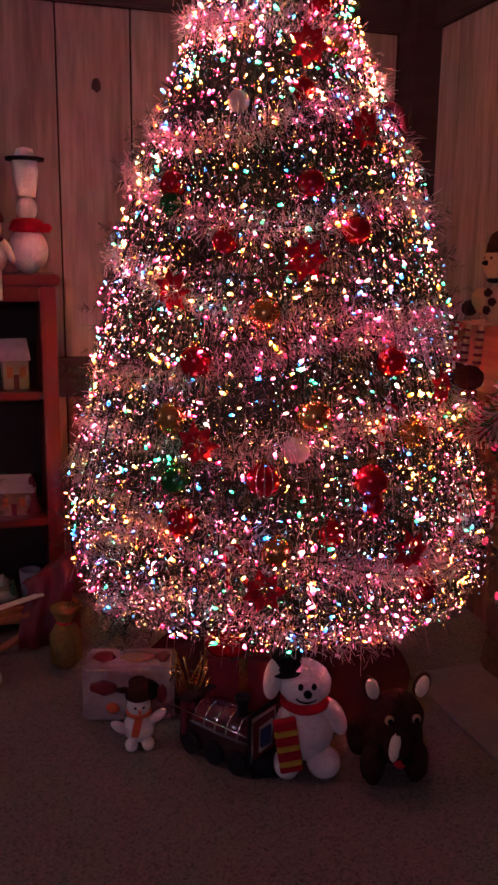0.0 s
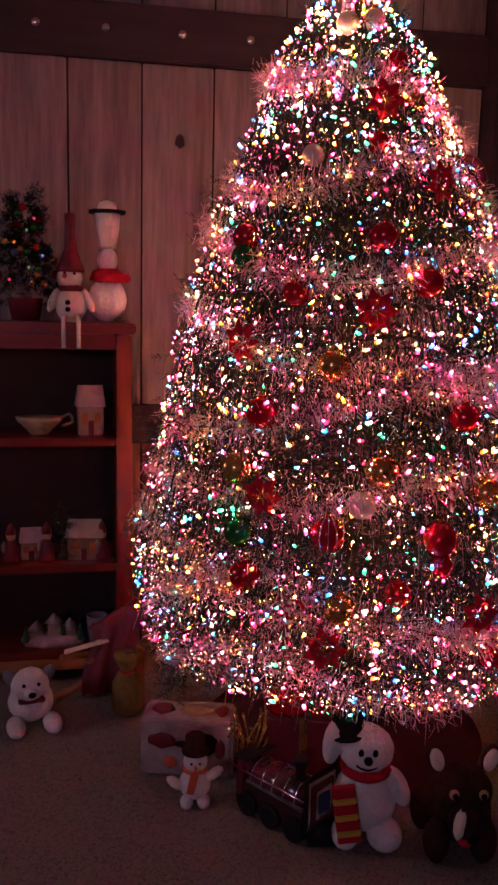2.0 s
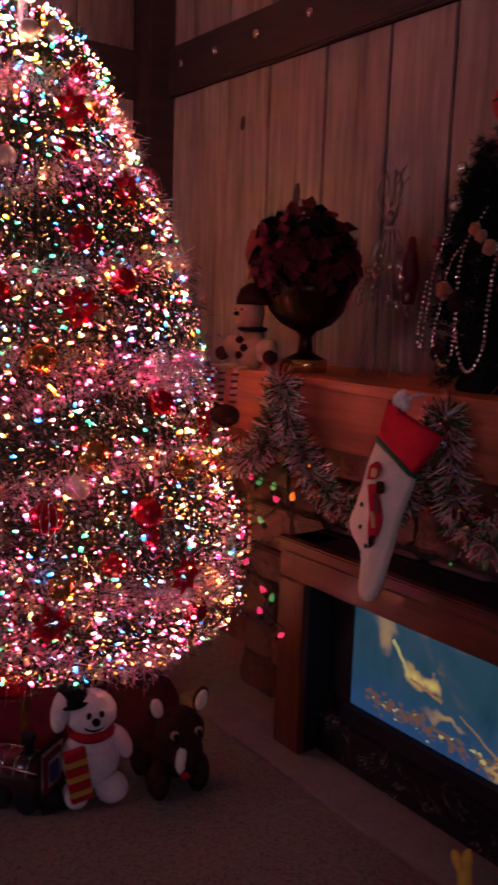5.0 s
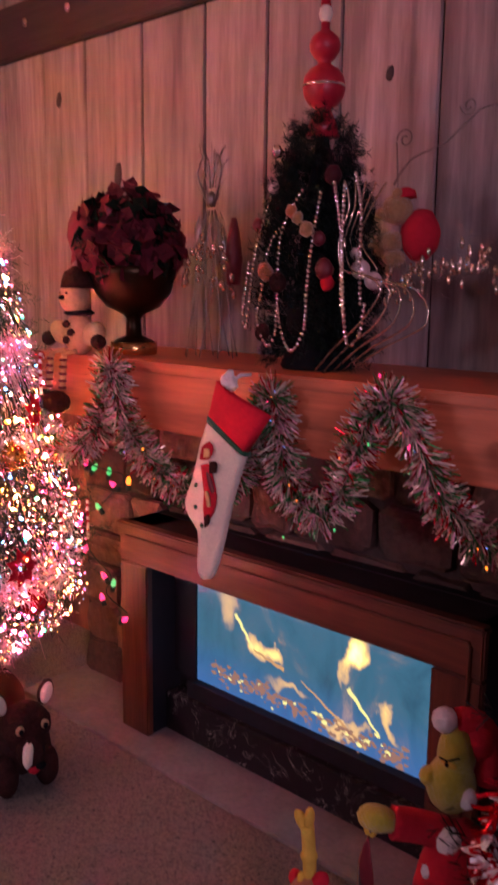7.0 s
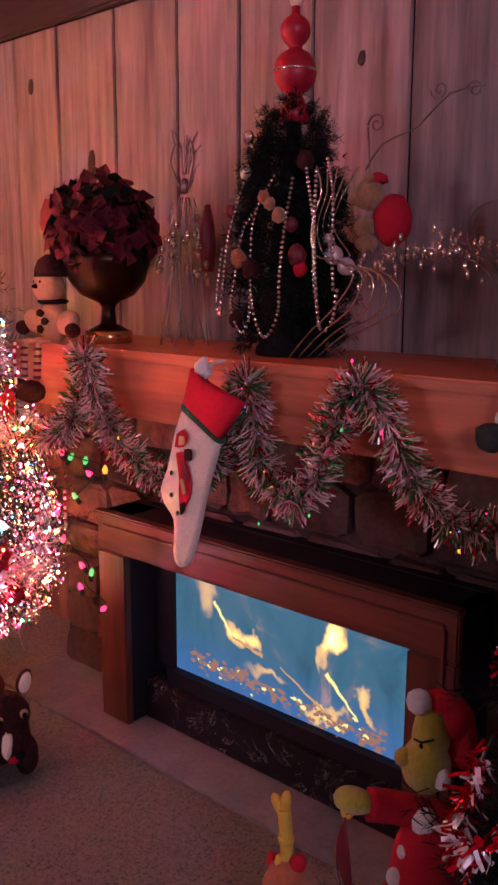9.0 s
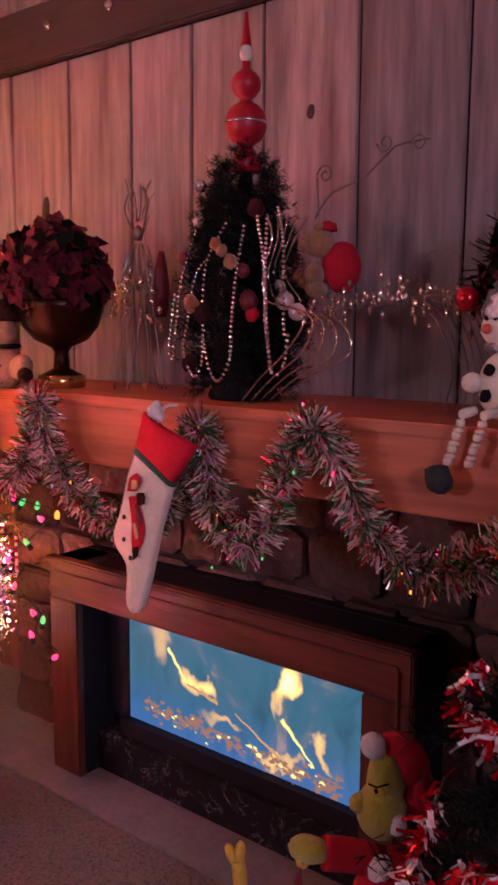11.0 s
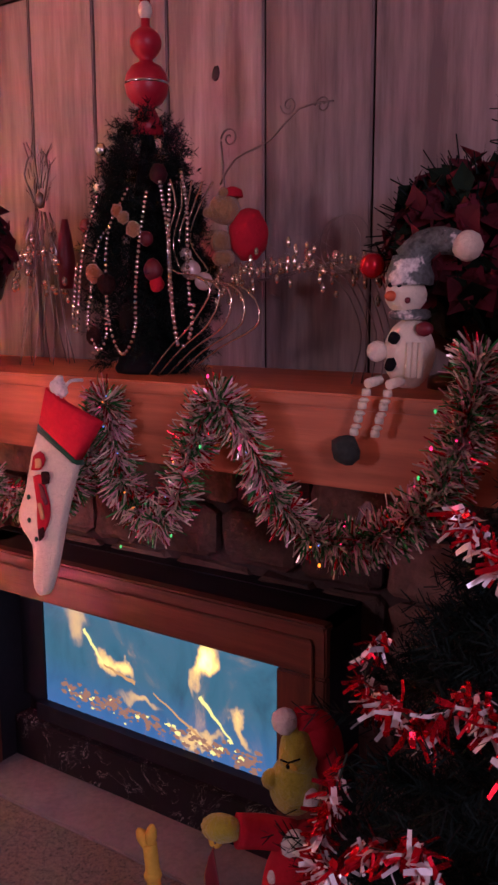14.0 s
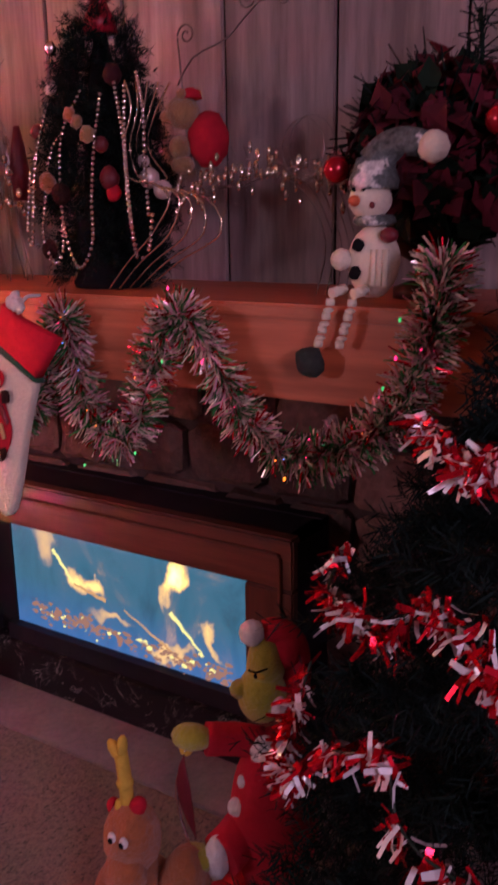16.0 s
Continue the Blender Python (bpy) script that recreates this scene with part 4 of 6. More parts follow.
def snowman_small(bm):
    add_ball(bm, (0, 0, 0.058), (0.042, 0.036, 0.044), 0, rough=0.05)
    add_ball(bm, (0, -0.004, 0.122), (0.032, 0.030, 0.030), 0, rough=0.05)
    for s in (-1, 1):
        add_ball(bm, (0.022 * s, -0.020, 0.016), (0.018, 0.024, 0.018), 0, sub=2)
    add_ball(bm, (-0.052, -0.012, 0.066), (0.028, 0.014, 0.014), 0, (0, 35, 0), sub=2)
    add_ball(bm, (0.050, -0.012, 0.090), (0.028, 0.014, 0.014), 0, (0, -35, 0), sub=2)
    add_lathe(bm, [(0.036, 0.146), (0.037, 0.151), (0.025, 0.154), (0.027, 0.190), (0.022, 0.195)], segs=16, mi=1)
    add_lathe(bm, [(0.026, 0.094), (0.034, 0.098), (0.034, 0.105), (0.026, 0.108)], segs=16, mi=2)
    add_box(bm, (-0.034, -0.044, 0.045), (-0.014, -0.036, 0.100), 0.002, 2, Matrix.Rotation(radians(12), 4, "Y"))
    for s in (-1, 1):
        add_ball(bm, (0.011 * s, -0.032, 0.128), 0.004, 1, sub=1)
    add_ball(bm, (0, -0.038, 0.120), (0.005, 0.012, 0.005), 2, sub=1)


doll("small_snowman", "small white plush snowman with a dark hat and orange scarf", "soft toy", (0.482, 1.795, 0.0), -6,
     [M_WHITE_PLUSH, M_BROWN_PLUSH, M_ORANGE], snowman_small)


def reindeer_plush(bm):   # brown, tan, white, black, red; stands on four legs, facing -y
    add_ball(bm, (0.01, 0.055, 0.105), (0.082, 0.100, 0.078), 0, rough=0.08)
    add_ball(bm, (0, -0.020, 0.190), (0.068, 0.060, 0.064), 0, rough=0.07)
    add_ball(bm, (-0.006, -0.066, 0.140), (0.036, 0.040, 0.056), 0, (-18, 0, 0), rough=0.06)
    add_ball(bm, (-0.022, -0.092, 0.146), (0.016, 0.012, 0.036), 2, (-20, 14, 0), sub=2, rough=0.1)
    add_ball(bm, (-0.022, -0.104, 0.158), (0.009, 0.006, 0.024), 2, (-20, 14, 0), sub=2, rough=0.1)
    add_ball(bm, (-0.010, -0.098, 0.106), (0.016, 0.014, 0.014), 4, sub=2, rough=0.1)
    add_ball(bm, (0.004, -0.110, 0.116), (0.014, 0.010, 0.010), 3, sub=2)
    for s in (-1, 1):
        add_ball(bm, (0.064 * s, -0.018, 0.262), (0.017, 0.010, 0.030), 2, (0, 16 * s, 0), sub=2)
        add_ball(bm, (0.065 * s, -0.008, 0.262), (0.023, 0.012, 0.036), 0, (0, 16 * s, 0), sub=2)
        add_ball(bm, (0.034 * s, -0.072, 0.206), (0.012, 0.007, 0.013), 1, sub=2)
        add_ball(bm, (0.033 * s, -0.079, 0.205), (0.007, 0.005, 0.008), 3, sub=2)
        add_ball(bm, (0.056 * s, -0.022, 0.060), (0.032, 0.036, 0.058), 0, rough=0.06)
        add_ball(bm, (0.058 * s, 0.115, 0.058), (0.032, 0.036, 0.058), 0, rough=0.06)
    add_ball(bm, (0.0, -0.040, 0.250), (0.026, 0.024, 0.016), 0, sub=2, rough=0.35)


doll("plush_reindeer", "dark brown plush reindeer with pale ears and muzzle", "soft toy", (1.075, 1.47, 0.0), -10,
     [M_BROWN_PLUSH, M_SHADED_TAN, M_CREAM, M_BLACK_FELT, M_RED_FELT], reindeer_plush)


def dog_plush(bm):
    add_ball(bm, (0, 0.02, 0.065), (0.070, 0.075, 0.062), 0, rough=0.06)
    add_ball(bm, (-0.01, -0.045, 0.150), (0.058, 0.050, 0.050), 0, rough=0.06)
    add_ball(bm, (-0.01, -0.090, 0.138), (0.024, 0.024, 0.020), 0, sub=2)
    add_ball(bm, (-0.01, -0.112, 0.142), (0.012, 0.008, 0.009), 1, sub=2)
    for s in (-1, 1):
        add_ball(bm, (-0.01 + 0.055 * s, -0.035, 0.172), (0.020, 0.016, 0.032), 2, (0, 35 * s, 0), sub=2)
        add_ball(bm, (0.055 * s, -0.070, 0.026), (0.030, 0.058, 0.026), 0, sub=2)
        add_ball(bm, (-0.01 + 0.022 * s, -0.088, 0.164), 0.006, 1, sub=2)
    add_box(bm, (-0.045, -0.062, 0.090), (0.035, -0.030, 0.102), 0.004, 3)


doll("plush_dog", "white plush puppy sitting before the cabinet foot", "soft toy", (0.035, 2.31, 0.0), 10,
     [M_WHITE_PLUSH, M_BLACK_FELT, M_GREY_CLOTH, M_MAROON], dog_plush)

gift = thing("gift_box", "pale printed toy carton in creased clear film", "box", (0.488, 1.975, 0.0), -15)
bm = box_bm((-0.130, -0.055, 0.0), (0.130, 0.075, 0.168), 0.010)
bmesh.ops.subdivide_edges(bm, edges=bm.edges[:], cuts=2, use_grid_fill=True)
for v in bm.verts:
    v.co += Vector((0.0, 0.003, 0.004)) * noise.noise(v.co * 22)
part("carton", bm, M_PAPER, gift)
for y, z, w, h, m in ((-0.070, 0.108, 0.040, 0.024, M_MAROON), (-0.012, 0.100, 0.026, 0.010, M_BROWN_PLUSH), (0.052, 0.100, 0.036, 0.036, M_BLACK_FELT), (-0.045, 0.045, 0.020, 0.018, M_ORANGE),
                      (0.095, 0.090, 0.014, 0.030, M_MAROON)):
    bm = bmesh.new()
    add_ball(bm, (y, -0.0585, z), (w, 0.0035, h), sub=2, rough=0.3)
    part("printed_picture", bm, m, gift)
for x, w in ((-0.075, 0.035), (0.02, 0.05), (0.095, 0.02)):
    bm = bmesh.new()
    add_ball(bm, (x, 0.01, 0.170), (w, 0.035, 0.004), sub=2, rough=0.3)
    part("printed_picture", bm, M_TAN_PLUSH if w == 0.05 else M_MAROON, gift)
bow = thing("gift_bow", "crinkled gold and red ribbon bow on the cloth", "bow", (0.625, 1.80, 0.075))
bm = bmesh.new()
for i in range(16):
    a = i * 2.4
    add_tube(bm, smooth_path([(0, 0, 0.02), (0.035 * math.cos(a), 0.035 * math.sin(a), 0.09 + 0.03 * math.sin(i)),
                              (0.055 * math.cos(a + 0.4), 0.055 * math.sin(a + 0.4), 0.14 + 0.05 * math.cos(i * 3))], 0.02), 0.004, 4)
part("loops", bm, M_GOLD, bow)

wrapped = thing("wrapped_parcel", "parcel in dull pink wrapping under the tree", "parcel", (0.79, 1.83, 0.0), -20)
part("wrapping", box_bm((-0.11, -0.07, 0.012), (0.11, 0.09, 0.235), 0.012), M_MAROON, wrapped)
part("ribbon", box_bm((-0.012, -0.0725, 0.012), (0.012, -0.0705, 0.235)), M_GOLD, wrapped)

train = thing("toy_locomotive", "dark toy steam engine in clear glossy film", "toy train", (0.712, 1.665, 0.0), -55)
train.scale = (1.12, 1.12, 1.12)
bm = bmesh.new()
add_tube(bm, [(-0.11, 0, 0.085), (0.055, 0, 0.085)], 0.040, 16)
part("boiler", bm, M_TOY_DARK, train, smooth=True)
part("cab", box_bm((-0.135, -0.048, 0.03), (-0.10, 0.048, 0.128), 0.010), M_MAROON, train)
part("cab_roof", box_bm((-0.140, -0.052, 0.129), (-0.094, 0.052, 0.136), 0.003), M_BLACK, train)
part("chassis", box_bm((-0.135, -0.047, 0.012), (0.078, 0.047, 0.086), 0.006), M_TOY_DARK, train)
bm = bmesh.new()
add_lathe(bm, [(0.014, 0.12), (0.013, 0.150), (0.020, 0.165), (0.018, 0.172)], (0.025, 0, 0), 14)
part("chimney", bm, M_BLACK, train)
for x in (-0.09, -0.02, 0.05):
    for s in (-1, 1):
        bm = bmesh.new()
        add_lathe(bm, [(0.026, -0.005), (0.028, 0), (0.026, 0.005)], (x, 0.052 * s, 0.030), 16, m=Euler((radians(90), 0, 0)).to_matrix().to_4x4())
        part("wheel", bm, M_BLACK, train)
for k in range(5):
    bm = bmesh.new()
    add_tube(bm, [(-0.09 + 0.033 * k, 0.0415 * math.cos(q), 0.085 + 0.0415 * math.sin(q)) for q in np.linspace(0, 6.28, 17)], 0.0018, 4)
    part("boiler_band", bm, M_SILVER, train)
for k, m in enumerate((M_BLACK, M_SILVER, M_MAROON, M_SILVER, M_BLUE_TOY)):
    w = 0.056 - 0.0095 * k
    part("front_plate", box_bm((0.082 + 0.003 * k, -w, 0.095 - w * 1.25), (0.085 + 0.003 * k, w, 0.095 + w * 1.25), 0.0012), m, train)
for s in (-1, 1):
    bm = bmesh.new()
    add_tube(bm, [(-0.16, 0.046 * s, 0.105), (0.08, 0.046 * s, 0.105)], 0.003, 6)
    part("side_rail", bm, M_SILVER, train)
part("cowcatcher", add_lathe(bmesh.new(), [(0.045, 0.006), (0.020, 0.048)], (0.088, 0, 0), 4), M_BLACK, train)

# ---------------------------------------------------------------- the cabinet with its ornaments
hutch = thing("display_cabinet", "open cherry-wood cabinet with shelves of holiday figures", "cabinet", (0, 0, 0))
HX, HY0, HY1 = 0.362, 2.585, 2.885
part("side", box_bm((HX - 0.052, HY0, 0.0), (HX, HY1, 1.205), 0.004), M_HUTCH_V, hutch)
part("side", box_bm((-0.85, HY0, 0.0), (-0.80, HY1, 1.205), 0.004), M_HUTCH_V, hutch)
part("top", box_bm((-0.87, HY0 - 0.014, 1.207), (HX + 0.014, HY1, 1.243), 0.006), M_HUTCH, hutch)
part("front_rail", box_bm((-0.80, HY0 - 0.002, 1.155), (HX - 0.053, HY0 + 0.02, 1.206), 0.003), M_HUTCH, hutch)
for z in (0.845, 0.408, 0.10):
    part("shelf", box_bm((-0.799, HY0 + 0.004, z - 0.014), (HX - 0.053, HY1 - 0.016, z + 0.014), 0.003), M_HUTCH, hutch)
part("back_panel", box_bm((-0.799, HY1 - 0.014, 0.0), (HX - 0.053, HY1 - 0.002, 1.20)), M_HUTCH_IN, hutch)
bm = bmesh.new()
add_box(bm, (-0.799, HY0 + 0.002, 0.045), (HX - 0.053, HY0 + 0.022, 0.086), 0.003)
part("plinth", bm, M_OAK, hutch)

chest = thing("low_wooden_sledge", "old curved oak sledge leaning by the cabinet foot", "sledge", (0.20, 2.46, 0.0), 8)
bm = bmesh.new()
pts = smooth_path([(-0.10, 0, 0.012), (-0.02, 0, 0.045), (0.06, 0, 0.10), (0.14, 0, 0.125), (0.20, 0, 0.12)], 0.015)
add_tube(bm, pts, 0.014, 8)
part("runner", bm, M_OAK, chest, smooth=True)
part("deck", box_bm((-0.08, -0.035, 0.128), (0.20, 0.035, 0.150), 0.005), M_OAK, chest)
part("leg", box_bm((0.17, -0.03, 0.0), (0.195, 0.03, 0.127), 0.004), M_OAK, chest)

bag = thing("gift_bag", "small mustard yellow cloth gift bag", "bag", (0.335, 2.33, 0.0), -20)
bm = bmesh.new()
add_lathe(bm, [(0.035, 0.0), (0.050, 0.02), (0.052, 0.10), (0.035, 0.135), (0.022, 0.148), (0.040, 0.185), (0.046, 0.20)], segs=20, wave=0.05, waves=7)
part("sack", bm, M_DULL_SACK, bag, smooth=True)
bm = bmesh.new()
add_tube(bm, [(0.024 * math.cos(q), 0.024 * math.sin(q), 0.148) for q in np.linspace(0, 6.28, 17)], 0.004, 5)
part("tie", bm, M_RED_FELT, bag)

fabric = thing("red_fabric", "red cloth spilling from the cabinet edge with a cream corner", "cloth", (0.31, 2.50, 0.0))
bm = bmesh.new()
rows_ = []
for j in range(8):
    f = j / 7
    rows_.append([bm.verts.new((-0.10 + 0.16 * (i / 9) + 0.02 * math.sin(5 * f), -0.02 - 0.08 * f + 0.012 * math.sin(i * 1.7), 0.235 + 0.10 * (i / 9) * (1 - f) - 0.20 * f * f)) for i in range(10)])
for u, v in zip(rows_, rows_[1:]):
    for i in range(9):
        bm.faces.new((u[i], v[i], v[i + 1], u[i + 1])).smooth = True
part("drape", bm, M_MAROON, fabric)
fabric.children[0].modifiers.new("thick", "SOLIDIFY").thickness = 0.004
bm = bmesh.new()
add_box(bm, (-0.13, -0.075, 0.205), (0.02, -0.045, 0.213), 0.003, m=Matrix.Rotation(radians(-14), 4, "Y"))
part("cream_corner", bm, M_CREAM, fabric)


def shelf_sitter(bm):     # cream body, black bits, grey hat, red scarf, orange; faces -y
    add_ball(bm, (0, 0, 0.055), (0.052, 0.046, 0.060), 0, rough=0.04)
    add_ball(bm, (-0.004, -0.006, 0.142), (0.042, 0.040, 0.042), 0, rough=0.03)
    add_lathe(bm, [(0.046, 0.160), (0.047, 0.176), (0.036, 0.195), (0.022, 0.235), (0.016, 0.30), (0.020, 0.345), (0.006, 0.352)], segs=16, mi=2)
    add_lathe(bm, [(0.036, 0.098), (0.045, 0.104), (0.044, 0.114), (0.036, 0.118)], segs=16, mi=3)
    add_ball(bm, (-0.02, -0.055, 0.146), (0.008, 0.018, 0.008), 4, sub=2)
    for s in (-1, 1):
        add_ball(bm, (-0.004 + 0.016 * s, -0.040, 0.155), 0.005, 1, sub=2)
        add_ball(bm, (0.055 * s, -0.010, 0.070), (0.016, 0.018, 0.044), 0, (0, -24 * s, 0), sub=2)
        add_tube(bm, [(0.022 * s, -0.030, 0.018), (0.024 * s, -0.062, 0.010), (0.024 * s, -0.066, -0.03), (0.024 * s, -0.066, -0.085)], 0.007, 7, 0)
    add_ball(bm, (-0.01, -0.046, 0.062), (0.009, 0.006, 0.009), 1, sub=2)
    add_ball(bm, (-0.01, -0.044, 0.040), (0.009, 0.006, 0.009), 1, sub=2)


doll("shelf_snowman", "cream snowman figure sitting on the cabinet edge", "figure", (0.165, 2.635, 1.2445), 0,
     [M_CREAM, M_BLACK_FELT, M_MAROON, M_MAROON, M_ORANGE], shelf_sitter)


def hat_snowman(bm):
    add_ball(bm, (0, 0, 0.060), (0.064, 0.050, 0.060), 0, rough=0.04)
    add_ball(bm, (0, 0, 0.165), (0.034, 0.034, 0.034), 0)
    add_lathe(bm, [(0.036, 0.105), (0.060, 0.112), (0.050, 0.135), (0.034, 0.142)], segs=18, mi=1)
    add_box(bm, (-0.01, -0.055, 0.105), (0.075, -0.02, 0.128), 0.006, 1)
    add_lathe(bm, [(0.030, 0.196), (0.040, 0.250), (0.042, 0.285)], segs=18, mi=0)
    add_lathe(bm, [(0.060, 0.286), (0.062, 0.294)], segs=20, mi=2)
    add_lathe(bm, [(0.034, 0.295), (0.026, 0.315), (0.006, 0.320)], segs=16, mi=0)


doll("hat_snowman", "white snowman figure with a brimmed hat and red scarf", "figure", (0.285, 2.66, 1.2445), 0,
     [M_WHITE_PLUSH, M_RED_FELT, M_BLACK_FELT], hat_snowman).scale = (1.0, 1.0, 1.24)

mini = thing("small_lit_tree", "small dark table tree with coloured baubles", "christmas tree", (0.015, 2.70, 1.2445))
part("pot", add_lathe(bmesh.new(), [(0.045, 0), (0.058, 0.07), (0.06, 0.075)], segs=16), M_MAROON, mini)
fir_crown("crown", [(0.08, 0.10), (0.12, 0.115), (0.36, 0.03), (0.40, 0.01)], 0, 260, 26, 0.022, mini, 5, 0.1, M_SHADED_NEEDLE)
rng_ = random.Random(77)
for i in range(34):
    z, a = rng_.uniform(0.10, 0.37), rng_.uniform(0, 6.28)
    r = interp([(0.08, 0.11), (0.12, 0.122), (0.36, 0.036), (0.40, 0.012)], z)
    bm = bmesh.new()
    add_ball(bm, (r * math.cos(a), r * math.sin(a), z), 0.013, sub=2)
    part("tiny_bauble", bm, [M_RED_GLASS, M_GREEN_GLASS, M_BLUE_TOY, M_GOLD][i % 4], mini, smooth=True)
for i, k in enumerate(("red", "green", "blue", "amber", "green", "red")):
    z, a = 0.13 + 0.04 * i, -1.9 + 0.5 * (i % 3)
    r = interp([(0.08, 0.11), (0.12, 0.122), (0.36, 0.036), (0.40, 0.012)], z) + 0.008
    bm = bmesh.new()
    add_ball(bm, (r * math.cos(a), r * math.sin(a), z), 0.005, sub=1)
    part("tiny_light", bm, BIG_BULBS[k], mini)


def ceramic_house(at, w, h, turn, material, label):
    c = thing("ceramic_house", label, "ornament", at, turn, "cabinet houses")
    bm = box_bm((-w / 2, -0.03, 0), (w / 2, 0.03, h * 0.6), 0.004)
    part("wall", bm, material, c)
    bm = bmesh.new()
    v = [bm.verts.new(p) for p in ((-w * 0.58, -0.038, h * 0.58), (w * 0.58, -0.038, h * 0.58), (w * 0.58, 0.038, h * 0.58), (-w * 0.58, 0.038, h * 0.58),
                                   (-w * 0.5, 0, h), (w * 0.5, 0, h))]
    for f in ((0, 1, 5, 4), (2, 3, 4, 5), (0, 4, 3), (1, 2, 5), (3, 2, 1, 0)):
        bm.faces.new([v[i] for i in f])
    part("roof", bm, M_PAPER, c)
    for s in (-1, 1):
        win = part("window", box_bm((s * w * 0.25 - 0.010, -0.0325, h * 0.24), (s * w * 0.25 + 0.010, -0.0305, h * 0.46)), M_RUST_PLUSH, c)
    part("door", box_bm((-0.009, -0.0325, 0.001), (0.009, -0.0305, h * 0.30)), M_MAROON, c)


ceramic_house((0.225, 2.68, 0.8595), 0.085, 0.17, 6, M_CERAMIC, "glazed ceramic house with a snowy roof")
ceramic_house((0.205, 2.67, 0.4225), 0.115, 0.14, -8, M_CERAMIC, "squat glazed village house on the cabinet shelf")
ceramic_house((0.02, 2.69, 0.4225), 0.070, 0.11, 4, M_CERAMIC, "tiny glazed cottage on the cabinet shelf")
bowl = thing("gravy_boat", "pale ceramic boat-shaped dish", "dish", (0.055, 2.68, 0.8595))
bm = bmesh.new()
add_lathe(bm, [(0.030, 0.0), (0.034, 0.006), (0.045, 0.02), (0.072, 0.045), (0.080, 0.062), (0.074, 0.062), (0.040, 0.026)], segs=24,
          m=Matrix.Diagonal((1.0, 0.55, 1, 1)))
part("dish", bm, M_CERAMIC, bowl, smooth=True)
bm = bmesh.new()
add_tube(bm, smooth_path([(0.07, 0, 0.055), (0.10, 0, 0.07), (0.11, 0, 0.045), (0.075, 0, 0.03)], 0.01), 0.005, 6)
part("handle", bm, M_CERAMIC, bowl)
minit = thing("bottle_brush_tree", "dark bottle-brush tree with silver specks", "ornament", (0.125, 2.68, 0.4225))
part("foot", add_lathe(bmesh.new(), [(0.022, 0), (0.022, 0.015), (0.005, 0.02), (0.004, 0.05)], segs=12), M_BARK, minit)
fir_crown("bristles", [(0.035, 0.045), (0.06, 0.05), (0.19, 0.012), (0.21, 0.004)], 0, 120, 20, 0.014, minit, 9, 0.1)
for i in range(12):
    a, z = i * 2.4, 0.05 + 0.012 * i
    bm = bmesh.new()
    add_ball(bm, ((0.052 - 0.0035 * i) * math.cos(a), (0.052 - 0.0035 * i) * math.sin(a), z), 0.0045, sub=1)
    part("silver_speck", bm, M_SILVER, minit)


def figurine(bm):
    add_lathe(bm, [(0.026, 0), (0.030, 0.012), (0.018, 0.055), (0.014, 0.075)], segs=14, mi=1)
    add_ball(bm, (0, 0, 0.088), 0.017, 0, sub=2)
    add_lathe(bm, [(0.018, 0.096), (0.012, 0.120), (0.003, 0.135)], segs=12, mi=1)
    add_ball(bm, (-0.022, -0.012, 0.055), (0.008, 0.010, 0.022), 2, sub=2)


for x, z, t in ((-0.045, 0.4225, 0), (0.262, 0.4225, 20), (0.075, 0.4225, -12)):
    doll("figurine", "small painted figure in a red coat", "figure", (x, 2.655, z), t, [M_SHADED_TAN, M_MAROON, M_PAPER], figurine, "cabinet figures")


def village(bm):
    add_ball(bm, (0, 0, 0.012), (0.11, 0.055, 0.03), 0, rough=0.15)
    for x, h in ((-0.06, 0.05), (0.0, 0.075), (0.055, 0.055)):
        add_box(bm, (x - 0.022, -0.02, 0.012), (x + 0.022, 0.02, h), 0.002, 1)
        add_lathe(bm, [(0.034, h), (0.004, h + 0.035)], (x, 0, 0), 4, 0)
    for x in (-0.095, 0.03, 0.09):
        add_lathe(bm, [(0.016, 0.02), (0.002, 0.075)], (x, -0.02, 0), 8, 2)


doll("snowy_village", "snow-covered miniature village scene", "ornament", (0.095, 2.665, 0.1145), 0, [M_PAPER, M_CERAMIC, M_GREEN_FELT], village)
cup = thing("grey_beaker", "grey cloth-covered beaker on the cabinet shelf", "cup", (0.245, 2.66, 0.1145))
part("shell", add_lathe(bmesh.new(), [(0.032, 0), (0.038, 0.10), (0.033, 0.10), (0.028, 0.01)], segs=20), M_GREY_CLOTH, cup, smooth=True)

# ---------------------------------------------------------------- decorations on the mantel
TOP = 1.1355
swag = [(1.335, 1.865, 1.20), (1.330, 1.80, 1.06), (1.335, 1.69, 0.885), (1.335, 1.54, 0.890), (1.330, 1.43, 0.985), (1.325, 1.385, 1.120), (1.330, 1.34, 0.985),
        (1.335, 1.20, 0.865), (1.345, 1.08, 0.830), (1.360, 0.97, 0.890), (1.370, 0.90, 1.000), (1.365, 0.862, 1.090), (1.362, 0.835, 1.000), (1.350, 0.795, 0.900),
        (1.340, 0.715, 0.852), (1.340, 0.655, 0.890), (1.335, 0.612, 1.000), (1.330, 0.535, 1.115), (1.335, 0.460, 1.025), (1.340, 0.420, 0.945), (1.340, 0.315, 0.870),
        (1.340, 0.205, 0.895), (1.335, 0.105, 0.970), (1.330, 0.058, 1.065), (1.330, 0.040, 1.150), (1.335, 0.030, 1.215)]
